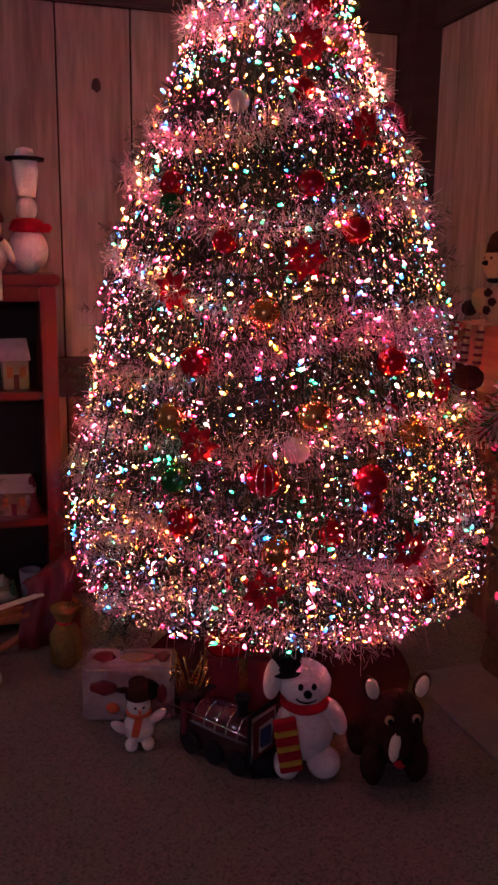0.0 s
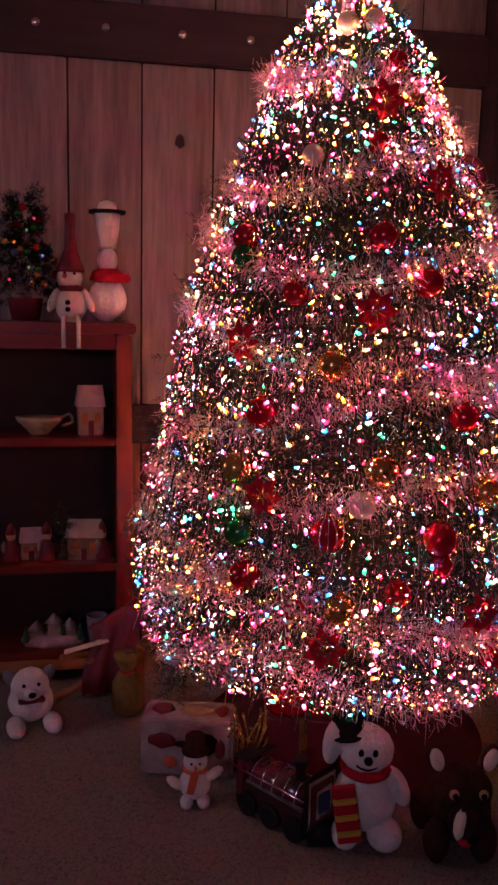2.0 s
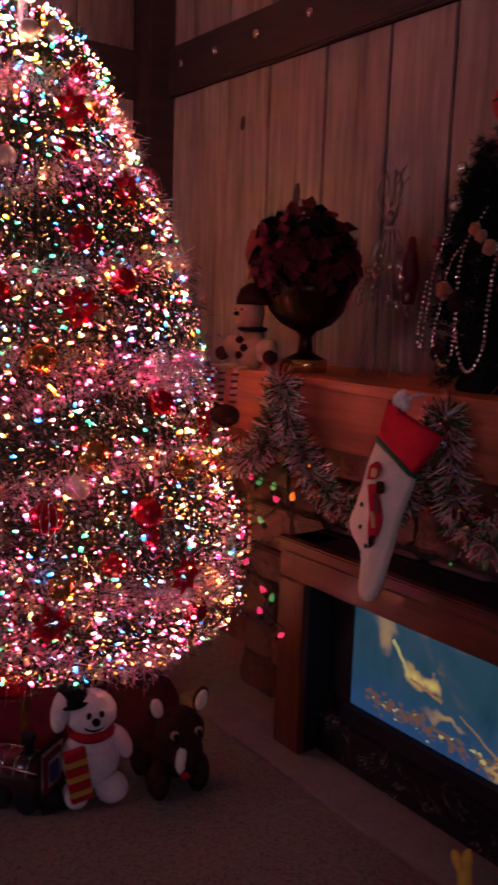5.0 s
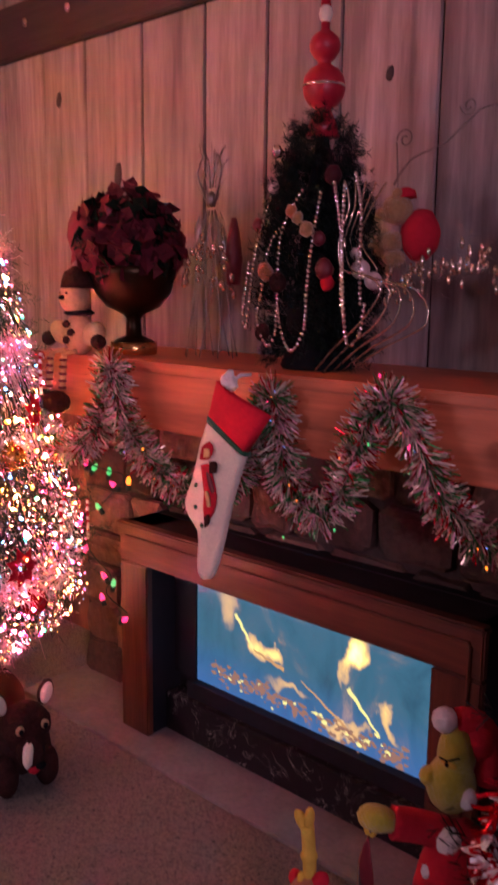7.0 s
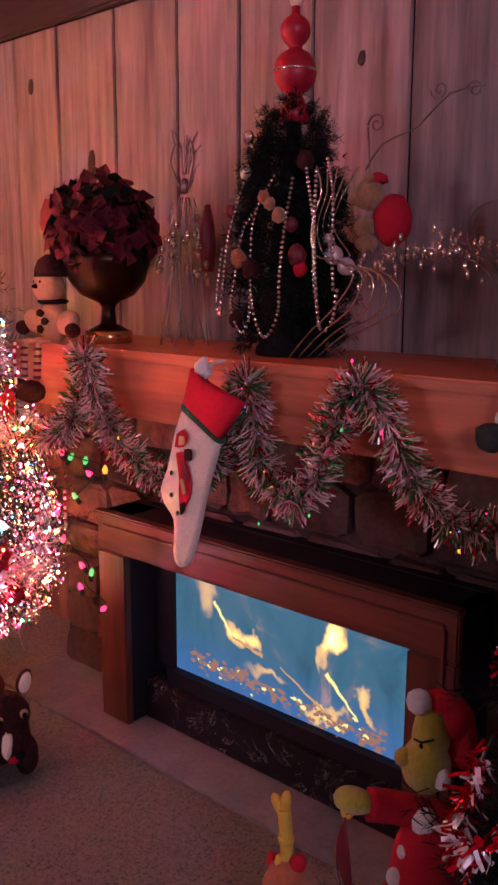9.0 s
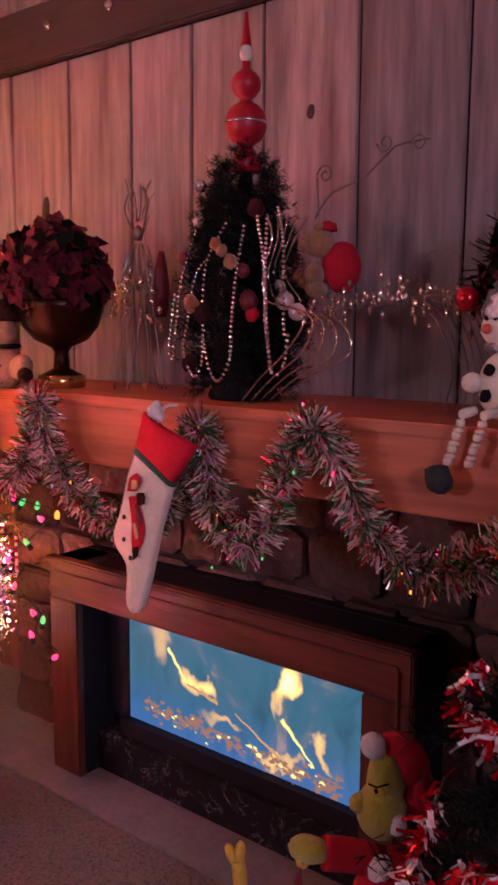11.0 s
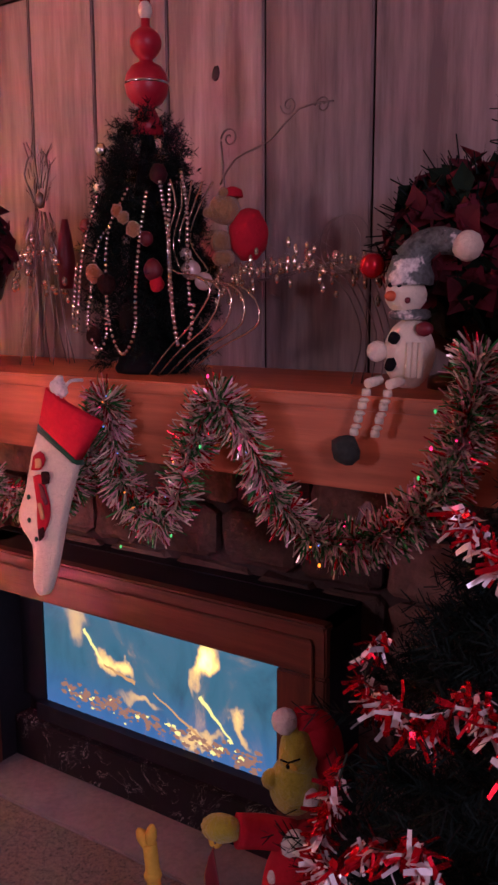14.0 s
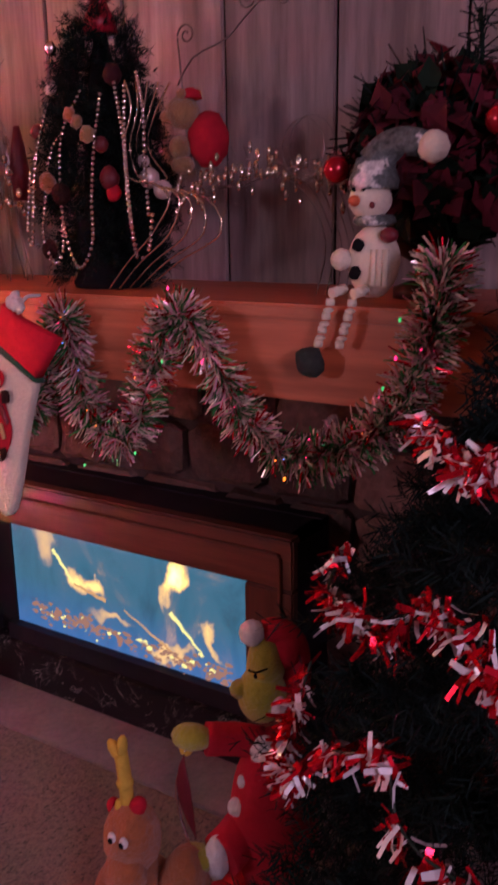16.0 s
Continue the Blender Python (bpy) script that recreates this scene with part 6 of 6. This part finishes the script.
def mantel_snowman(bm):   # sits on the edge, faces -x and a little +y: cream, black, grey hat, red, orange
    add_ball(bm, (0, 0, 0.062), (0.040, 0.050, 0.068), 0, rough=0.05)
    add_ball(bm, (-0.012, 0.004, 0.172), (0.036, 0.040, 0.036), 0, rough=0.03)
    add_lathe(bm, [(0.044, 0.190), (0.046, 0.206), (0.040, 0.222), (0.032, 0.245)], (-0.006, 0, 0), 16, 2)
    add_tube(bm, smooth_path([(0, 0, 0.235), (0, -0.025, 0.262), (0, -0.06, 0.270), (0, -0.095, 0.262)], 0.012), [0.036, 0.034, 0.032, 0.030, 0.028, 0.026, 0.024, 0.022, 0.020][:len(smooth_path([(0, 0, 0.235), (0, -0.025, 0.262), (0, -0.06, 0.270), (0, -0.095, 0.262)], 0.012))]
             if len(smooth_path([(0, 0, 0.235), (0, -0.025, 0.262), (0, -0.06, 0.270), (0, -0.095, 0.262)], 0.012)) <= 9 else 0.028, 10, 2)
    add_ball(bm, (-0.01, -0.112, 0.258), 0.027, 0, rough=0.12)
    add_ball(bm, (-0.048, 0.018, 0.170), (0.020, 0.010, 0.010), 4, sub=2)
    add_ball(bm, (-0.044, 0.022, 0.190), 0.0045, 1, sub=2)
    add_ball(bm, (-0.044, 0.004, 0.190), 0.0045, 1, sub=2)
    add_ball(bm, (-0.045, -0.014, 0.162), (0.003, 0.006, 0.006), 3, sub=2)
    add_lathe(bm, [(0.032, 0.126), (0.040, 0.132), (0.038, 0.142), (0.030, 0.146)], segs=16, mi=2)
    add_ball(bm, (-0.030, -0.042, 0.110), (0.012, 0.018, 0.014), 3, sub=2)
    add_ball(bm, (-0.040, 0.014, 0.092), (0.008, 0.012, 0.013), 1, sub=2, rough=0.4)
    add_ball(bm, (-0.040, 0.020, 0.042), (0.008, 0.012, 0.013), 1, sub=2, rough=0.4)
    add_ball(bm, (-0.030, 0.052, 0.066), 0.021, 0, sub=2)
    for k in range(3):
        add_tube(bm, [(-0.036, -0.016 - 0.012 * k, 0.085), (-0.044, -0.018 - 0.012 * k, 0.020)], 0.006, 6, 0)
    for y in (0.044, 0.0):
        add_tube(bm, [(-0.03, y, 0.012), (-0.062, y + 0.012, 0.006)], 0.010, 7, 0)
        for j in range(7):
            add_lathe(bm, [(0.006, 0), (0.011, 0.004), (0.006, 0.009)] if j % 2 else [(0.008, 0), (0.009, 0.006), (0.008, 0.013)], (-0.066, y + 0.012 + 0.004 * j, -0.016 - 0.013 * j), 10, 0)
        if y:
            add_ball(bm, (-0.072, y + 0.050, -0.124), (0.028, 0.030, 0.030), 5, sub=2, rough=0.25)


doll("mantel_snowman", "cream snowman doll in a grey knit hat on the mantel", "figure", (1.425, 0.190, TOP + 0.018), 0,
     [M_CREAM, M_BLACK_FELT, M_GREY_KNIT, M_MAROON, M_ORANGE, M_BOOT], mantel_snowman).scale = (0.92, 0.92, 0.92)


def mantel_snowman_dark(bm):
    add_ball(bm, (0, 0, 0.055), (0.040, 0.052, 0.060), 0, rough=0.05)
    add_ball(bm, (-0.014, 0, 0.160), (0.042, 0.050, 0.048), 0, rough=0.03)
    add_lathe(bm, [(0.048, 0.186), (0.046, 0.206), (0.036, 0.232), (0.012, 0.248)], (-0.004, 0, 0), 16, 1)
    add_lathe(bm, [(0.036, 0.110), (0.046, 0.117), (0.036, 0.124)], segs=16, mi=2)
    for s in (-1, 1):
        add_ball(bm, (-0.008, 0.078 * s, 0.060), (0.026, 0.046, 0.034), 0, (25 * s, 0, 0), sub=2)
        add_ball(bm, (-0.024, 0.118 * s, 0.040), (0.022, 0.024, 0.022), 1, sub=2)
        add_ball(bm, (-0.050, 0.014 * s, 0.172), 0.005, 1, sub=2)
        add_tube(bm, [(-0.03, 0.026 * s, 0.010), (-0.062, 0.030 * s + 0.02, 0.004), (-0.066, 0.032 * s + 0.03, -0.10)], 0.009, 7, 0)
        for j in range(5):
            add_lathe(bm, [(0.010, 0), (0.0125, 0.004), (0.010, 0.008)], (-0.066, 0.032 * s + 0.022 + 0.002 * j, -0.018 - 0.020 * j), 9, 3)
        add_ball(bm, (-0.080, 0.036 * s + 0.045, -0.135), (0.030, 0.044, 0.034), 1, (0, 0, 30), sub=2)
    add_ball(bm, (-0.054, 0, 0.160), (0.016, 0.007, 0.007), 4, sub=2)
    for z, y in ((0.085, 0.008), (0.062, -0.012), (0.040, 0.01)):
        add_ball(bm, (-0.040, y, z), (0.008, 0.016, 0.012), 1, sub=2, rough=0.4)


doll("dark_hat_snowman", "snowman doll with a dark hat and mittens on the mantel edge", "figure", (1.425, 1.655, TOP), 0,
     [M_SHADED_TAN, M_BROWN_PLUSH, M_BLACK_FELT, M_MAROON, M_BLACK_FELT], mantel_snowman_dark)

bell = thing("glass_bell", "clear glass bell hanging under the mantel edge", "ornament", (1.385, 0.243, 0.945))
bm = bmesh.new()
add_lathe(bm, [(0.026, -0.045), (0.020, -0.030), (0.014, -0.010), (0.004, 0.0)], segs=18)
part("cup", bm, M_CLEAR, bell, smooth=True)
bm = bmesh.new()
add_tube(bm, [(0, 0, -0.012), (-0.004, 0.003, -0.050)], 0.003, 6)
part("clapper", bm, M_SILVER, bell)

# large coloured lamps hanging beside the fireplace
drop = thing("hanging_string_lights", "string of large coloured lamps hanging beside the fireplace", "string lights", (0, 0, 0))
spots = [(1.605, 0.817, "red"), (1.573, 0.806, "green"), (1.413, 0.790, "amber"), (1.50, 0.805, "green"), (1.542, 0.696, "green"), (1.653, 0.626, "red"), (1.521, 0.492, "red"),
         (1.488, 0.478, "green"), (1.536, 0.422, "red"), (1.62, 0.552, "red"), (1.445, 0.385, "red"), (1.47, 0.775, "red")]
bm = bmesh.new()
add_tube(bm, smooth_path([(1.37, 1.66, 0.84), (1.385, 1.60, 0.83), (1.39, 1.50, 0.82), (1.39, 1.42, 0.81), (1.40, 1.54, 0.71), (1.40, 1.65, 0.64), (1.41, 1.60, 0.55),
                          (1.41, 1.51, 0.50), (1.415, 1.54, 0.44), (1.42, 1.45, 0.40)], 0.015), 0.002, 5)
part("cable", bm, M_WIRE, drop)
for y, z, k in spots:
    m = Euler((rng_.uniform(-1, 1), rng_.uniform(-0.8, 0.8), 0)).to_matrix().to_4x4()
    bm = bmesh.new()
    add_lathe(bm, [(0.005, 0.0), (0.008, 0.008), (0.0065, 0.016), (0.002, 0.024)], (1.40, y, z), 12, m=m)
    b = part("lamp", bm, BIG_BULBS[k], drop, smooth=True)
    bm = bmesh.new()
    add_lathe(bm, [(0.007, -0.016), (0.007, 0.0)], (1.40, y, z), 10, m=m)
    part("lamp_holder", bm, M_WIRE, b)

# ---------------------------------------------------------------- the second tree and the toys before it
T2 = (1.10, -0.285)
PROFILE2 = [(0.14, 0.36), (0.24, 0.43), (0.43, 0.415), (0.62, 0.385), (0.80, 0.335), (1.03, 0.225), (1.30, 0.10), (1.46, 0.02)]
tree2 = thing("dark_fir_tree", "smaller unlit dark green fir with red and white tinsel", "christmas tree", (*T2, 0.0))
bm = bmesh.new()
add_tube(bm, [(0, 0, 0.02), (0, 0, 0.6), (0, 0, 1.45)], [0.025, 0.020, 0.004], 9)
part("trunk", bm, M_BARK, tree2)
bm = bmesh.new()
add_lathe(bm, [(0.14, 0.0), (0.14, 0.02), (0.04, 0.05), (0.035, 0.13)], segs=16)
part("stand", bm, M_WIRE, tree2)
fir_crown("crown", PROFILE2, 0, 3200, 36, 0.026, tree2, 23, 0.3, M_SHADED_NEEDLE)


def chunky_tinsel(knots, seed, count):
    """Clumps of wide red and white foil strips drooping from a cord; knots give the angle round the fir, the height and the stand-off."""
    pts = []
    for deg, z, off in knots:
        r = interp(PROFILE2, z) + off
        pts.append((T2[0] + r * math.cos(radians(deg)), T2[1] + r * math.sin(radians(deg)), z))
    base = pts[len(pts) // 2]
    g = thing("red_white_tinsel", "chunky red and white foil tinsel drooping on the dark fir", "garland", base, group="dark fir tinsel")
    path = np.array([tuple(p) for p in smooth_path(pts, 0.008)]) - np.array(base)
    part("cord", add_tube(bmesh.new(), path[::2], 0.002, 5), M_WIRE, g)
    rng = np.random.default_rng(seed)
    knob = rng.uniform(0, len(path) - 1, max(6, count // 17))
    i = np.clip(rng.choice(knob, count) + rng.normal(0, 1.2, count), 0, len(path) - 1).astype(int)
    out = path[i] + np.array(base) - np.array([T2[0], T2[1], 0])
    out[:, 2] = 0
    out /= np.linalg.norm(out, axis=1)[:, None]
    ways = out * 0.35 + rng.normal(0, 0.5, (count, 3)) + np.array([0, 0, -0.75])
    picks = rng.choice(2, count, p=[0.66, 0.34])
    tagged(strips_mesh("foil_strips", path[i] + rng.normal(0, 0.006, (count, 3)), ways, rng.uniform(0.014, 0.036, count), rng.uniform(0.0020, 0.0044, count),
                       [M_RED_FOIL, M_WHITE_STRIP], g, rng, 0.45, picks), kind="stuff")


chunky_tinsel([(100, 1.03, 0.02), (125, 1.05, 0.02), (142, 1.04, 0.02), (152, 1.028, 0.02), (156, 1.055, 0.02), (176, 1.03, 0.02)], 61, 300)
chunky_tinsel([(104, 0.855, 0.03), (112, 0.825, 0.03), (117, 0.819, 0.02), (135, 0.846, 0.02), (146, 0.854, 0.02), (150, 0.905, 0.02), (159, 0.89, 0.02), (165, 0.90, 0.02), (168, 0.86, 0.02),
               (190, 0.88, 0.02)], 62, 420)
chunky_tinsel([(118, 0.735, 0.02), (118, 0.69, 0.02), (118, 0.641, 0.02), (120, 0.595, 0.02), (130, 0.628, 0.02), (139, 0.698, 0.02), (146, 0.724, 0.02), (152, 0.753, 0.02)], 63, 380)
chunky_tinsel([(152, 0.753, 0.02), (156, 0.733, 0.02), (159, 0.70, 0.02), (164, 0.686, 0.02), (168, 0.683, 0.02), (185, 0.66, 0.02)], 64, 150)


def green_doll(bm):       # olive plush, red felt, white plush, mustard, black; sits on the floor, faces -x and a little +y
    add_ball(bm, (-0.005, 0.002, 0.462), (0.045, 0.044, 0.055), 0, rough=0.04)
    add_ball(bm, (0.002, -0.002, 0.515), (0.037, 0.034, 0.058), 0, rough=0.04)
    add_ball(bm, (-0.034, 0.030, 0.478), (0.020, 0.018, 0.018), 0, sub=2, rough=0.05)
    add_tube(bm, smooth_path([(0.012, 0.004, 0.572), (0.024, -0.016, 0.576), (0.040, -0.036, 0.552), (0.044, -0.044, 0.500), (0.040, -0.042, 0.462)], 0.010), 0.025, 12, 1)
    add_ball(bm, (0.030, -0.028, 0.545), (0.030, 0.032, 0.040), 1, rough=0.06)
    add_ball(bm, (-0.014, 0.016, 0.582), 0.023, 2, rough=0.12)
    add_ball(bm, (-0.016, -0.036, 0.454), (0.016, 0.017, 0.021), 2, rough=0.12)
    add_ball(bm, (-0.032, -0.006, 0.514), (0.004, 0.016, 0.007), 3, (10, 0, 0), sub=2)
    add_ball(bm, (-0.036, -0.004, 0.513), (0.002, 0.004, 0.005), 4, sub=2)
    add_tube(bm, [(-0.034, 0.012, 0.520), (-0.037, -0.006, 0.521), (-0.032, -0.026, 0.532)], 0.0018, 5, 4)
    add_tube(bm, [(-0.049, 0.020, 0.440), (-0.049, -0.006, 0.430), (-0.042, -0.026, 0.444)], 0.0010, 5, 4)
    add_ball(bm, (-0.010, -0.025, 0.225), (0.090, 0.080, 0.175), 1, rough=0.05)
    add_ball(bm, (-0.038, -0.020, 0.372), (0.026, 0.024, 0.028), 2, rough=0.12)
    add_ball(bm, (-0.066, 0.001, 0.319), (0.016, 0.016, 0.016), 2, sub=2, rough=0.1)
    add_ball(bm, (-0.086, 0.009, 0.276), (0.016, 0.016, 0.018), 2, sub=2, rough=0.1)
    add_tube(bm, smooth_path([(-0.020, -0.005, 0.372), (-0.050, 0.035, 0.384), (-0.085, 0.070, 0.392)], 0.012), 0.030, 10, 1)
    add_ball(bm, (-0.100, 0.091, 0.398), (0.026, 0.037, 0.024), 0, (0, 0, 20), rough=0.08)
    add_ball(bm, (-0.106, 0.100, 0.374), (0.012, 0.013, 0.014), 3, sub=2)
    add_tube(bm, smooth_path([(-0.040, 0.0, 0.23), (-0.090, 0.015, 0.20), (-0.118, 0.022, 0.192)], 0.012), 0.042, 10, 1)
    add_ball(bm, (-0.124, 0.026, 0.190), (0.024, 0.022, 0.044), 2, rough=0.12)
    add_ball(bm, (-0.142, 0.058, 0.190), (0.026, 0.036, 0.024), 0, sub=2, rough=0.06)
    for y in (-0.075, 0.035):
        add_tube(bm, [(-0.03, y, 0.050), (-0.150, y + 0.01, 0.046)], [0.048, 0.040], 10, 1)
        add_ball(bm, (-0.175, y + 0.01, 0.052), (0.034, 0.036, 0.052), 0, sub=2)


doll("green_plush_doll", "olive green plush doll in a red suit and red hat", "soft toy", (1.215, 0.290, 0.0), 0, [M_LIME_PLUSH, M_RED_FELT, M_WHITE_PLUSH, M_YELLOW_FELT, M_BLACK_FELT], green_doll)
tool = thing("metal_hoop", "thin curved metal hoop with a dark cloth in it", "prop", (1.088, 0.374, 0.21))
bm = bmesh.new()
add_tube(bm, smooth_path([(-0.016, -0.014, 0.0), (-0.012, 0.004, 0.030), (-0.004, 0.020, 0.065), (0.004, 0.026, 0.105), (0.012, 0.018, 0.145), (0.013, 0.010, 0.170)], 0.012), 0.0028, 6)
part("rim", bm, M_SILVER, tool)
bm = flat_sock([(-0.016, 0.004), (0.003, 0.032), (0.018, 0.066), (0.024, 0.105), (0.016, 0.145), (0.006, 0.165), (-0.006, 0.10), (-0.012, 0.05)], 0.002, 0.001)
part("cloth", bm, M_MAROON, tool)


def antler_toy(bm):       # rust body, mustard antlers, white eyes, black, red bow
    add_ball(bm, (0, 0, 0.125), (0.080, 0.080, 0.090), 0, rough=0.07)
    add_ball(bm, (0, -0.002, 0.262), (0.052, 0.052, 0.070), 0, rough=0.07)
    add_ball(bm, (-0.035, -0.012, 0.215), (0.034, 0.042, 0.040), 0, sub=3, rough=0.06)
    add_ball(bm, (0.03, -0.085, 0.150), (0.050, 0.050, 0.108), 0, (10, 0, 0), sub=3, rough=0.07)
    for s in (-1, 1):
        add_ball(bm, (-0.047, -0.010 + 0.013 * s, 0.290), (0.006, 0.009, 0.011), 2, sub=2)
        add_ball(bm, (-0.053, -0.010 + 0.012 * s, 0.288), (0.003, 0.005, 0.006), 3, sub=2)
        add_ball(bm, (0.005, 0.060 * s, 0.078), (0.060, 0.034, 0.042), 0, sub=2)
    add_tube(bm, smooth_path([(0, 0.006, 0.312), (0, 0.006, 0.350), (0, 0.010, 0.395), (0, 0.014, 0.425)], 0.012), 0.0125, 9, 1)
    add_ball(bm, (0, 0.026, 0.428), (0.011, 0.011, 0.022), 1, (-40, 0, 0), sub=2)
    add_ball(bm, (0, 0.010, 0.440), (0.010, 0.010, 0.024), 1, (6, 0, 0), sub=2)
    add_ball(bm, (0, 0.008, 0.368), (0.016, 0.016, 0.014), 1, sub=2)
    add_ball(bm, (-0.008, 0.012, 0.318), (0.012, 0.010, 0.020), 1, (-25, 0, 0), sub=2)
    add_ball(bm, (0.0, 0.036, 0.308), (0.014, 0.014, 0.018), 4, (-30, 0, 0), sub=2)
    add_ball(bm, (0.0, -0.018, 0.330), (0.014, 0.016, 0.024), 4, (30, 0, 0), sub=2)


doll("antler_toy", "rust-brown plush reindeer with mustard antlers and a red bow", "soft toy", (1.022, 0.452, -0.035), 0,
     [M_RUST_PLUSH, M_YELLOW_FELT, M_WHITE_PLUSH, M_BLACK_FELT, M_RED_FELT], antler_toy)

# ---------------------------------------------------------------- pieces of the setting: boards and stones


def board(parent, lo, hi, material, name="plank"):
    me = bpy.data.meshes.new(name)
    bm = box_bm(lo, hi, 0.003)
    bm.to_mesh(me)
    bm.free()
    me.materials.append(material)
    ob = new(name, me)
    ob.parent = parent
    return ob


rng_ = random.Random(12)
seams = [2.915, 2.66, 2.41, 2.155, 1.855, 1.565, 1.315, 1.054, 0.757, 0.468, 0.18, -0.11, -0.40, -0.69, -0.98]
for a, b in zip(seams, seams[1:]):
    t = 0.012 + rng_.uniform(-0.002, 0.002)
    board(wall_east, (XE - t, b + 0.004, 0.96), (XE - 0.0005, a - 0.003, 2.159), M_PLANK)
    board(wall_east, (XE - t, b + 0.004, 2.347), (XE - 0.0005, a - 0.003, CEIL - 0.014), M_PLANK)
    board(wall_east, (XE - t + 0.004, b + 0.004, 0.0), (XE - 0.0005, a - 0.003, 0.958), M_LOWER)
board(wall_east, (XE - 0.012, YS, 0.0), (XE - 0.0005, -0.985, CEIL - 0.014), M_PLANK)
seams = [1.715, 1.46, 1.20, 0.937, 0.676, 0.416, 0.157, -0.10, -0.36, -0.62, -0.88]
for a, b in zip(seams, seams[1:]):
    t = 0.011 + rng_.uniform(-0.002, 0.002)
    board(wall_north, (b + 0.004, YN - t, 0.937), (a - 0.003, YN - 0.0005, 2.149), M_PLANK)
    board(wall_north, (b + 0.004, YN - t, 2.337), (a - 0.003, YN - 0.0005, CEIL - 0.014), M_PLANK)
    board(wall_north, (b + 0.004, YN - t, 0.0), (a - 0.003, YN - 0.0005, 0.788), M_LOWER)
board(wall_north, (XW_, YN - 0.011, 0.0), (-0.885, YN - 0.0005, CEIL - 0.014), M_PLANK)
for parent, at, axis, ry, rz in ((wall_east, (XE - 0.0145, 2.309, 1.985), "x", 0.016, 0.026), (wall_east, (XE - 0.0145, 1.98, 1.70), "x", 0.020, 0.040),
                                 (wall_east, (XE - 0.0145, 0.90, 1.86), "x", 0.012, 0.018), (wall_north, (0.552, YN - 0.0135, 1.89), "y", 0.017, 0.024),
                                 (wall_north, (0.05, YN - 0.0135, 1.62), "y", 0.012, 0.02)):
    bm = bmesh.new()
    add_ball(bm, (0, 0, 0), (0.0025, ry, rz) if axis == "x" else (ry, 0.0025, rz), sub=2, rough=0.3)
    k = mesh_ob("knot", bm, M_RAIL, parent)
    k.location = at

# rough stones of the chimney base, each its own piece
rng_ = random.Random(33)
z = 0.005
while z < 0.92:
    h = rng_.uniform(0.085, 0.15)
    h = min(h, 0.945 - z)
    y = 1.94
    while y > -0.52:
        w = min(rng_.uniform(0.13, 0.27), y + 0.54)
        if w > 0.06 and h > 0.04:
            bm = bmesh.new()
            bmesh.ops.create_cube(bm, size=1)
            bmesh.ops.bevel(bm, geom=bm.edges[:], offset=0.13, segments=1, affect="EDGES")
            bmesh.ops.subdivide_edges(bm, edges=bm.edges[:], cuts=1, use_grid_fill=True)
            d = rng_.uniform(0.035, 0.075)
            off = Vector((rng_.uniform(0, 9), rng_.uniform(0, 9), rng_.uniform(0, 9)))
            for v in bm.verts:
                nz = noise.noise(v.co * 2.3 + off) + 0.6 * noise.noise(v.co * 5.1 + off)
                v.co = Vector((v.co.x * d * (1 + 0.35 * nz), v.co.y * (w - 0.016) * (1 + 0.10 * nz), v.co.z * (h - 0.014) * (1 + 0.13 * nz)))
            s = mesh_ob("stone", bm, M_STONE, breast)
            s.location = (1.655, y - w / 2, z + h / 2)
        y -= w
    z += h
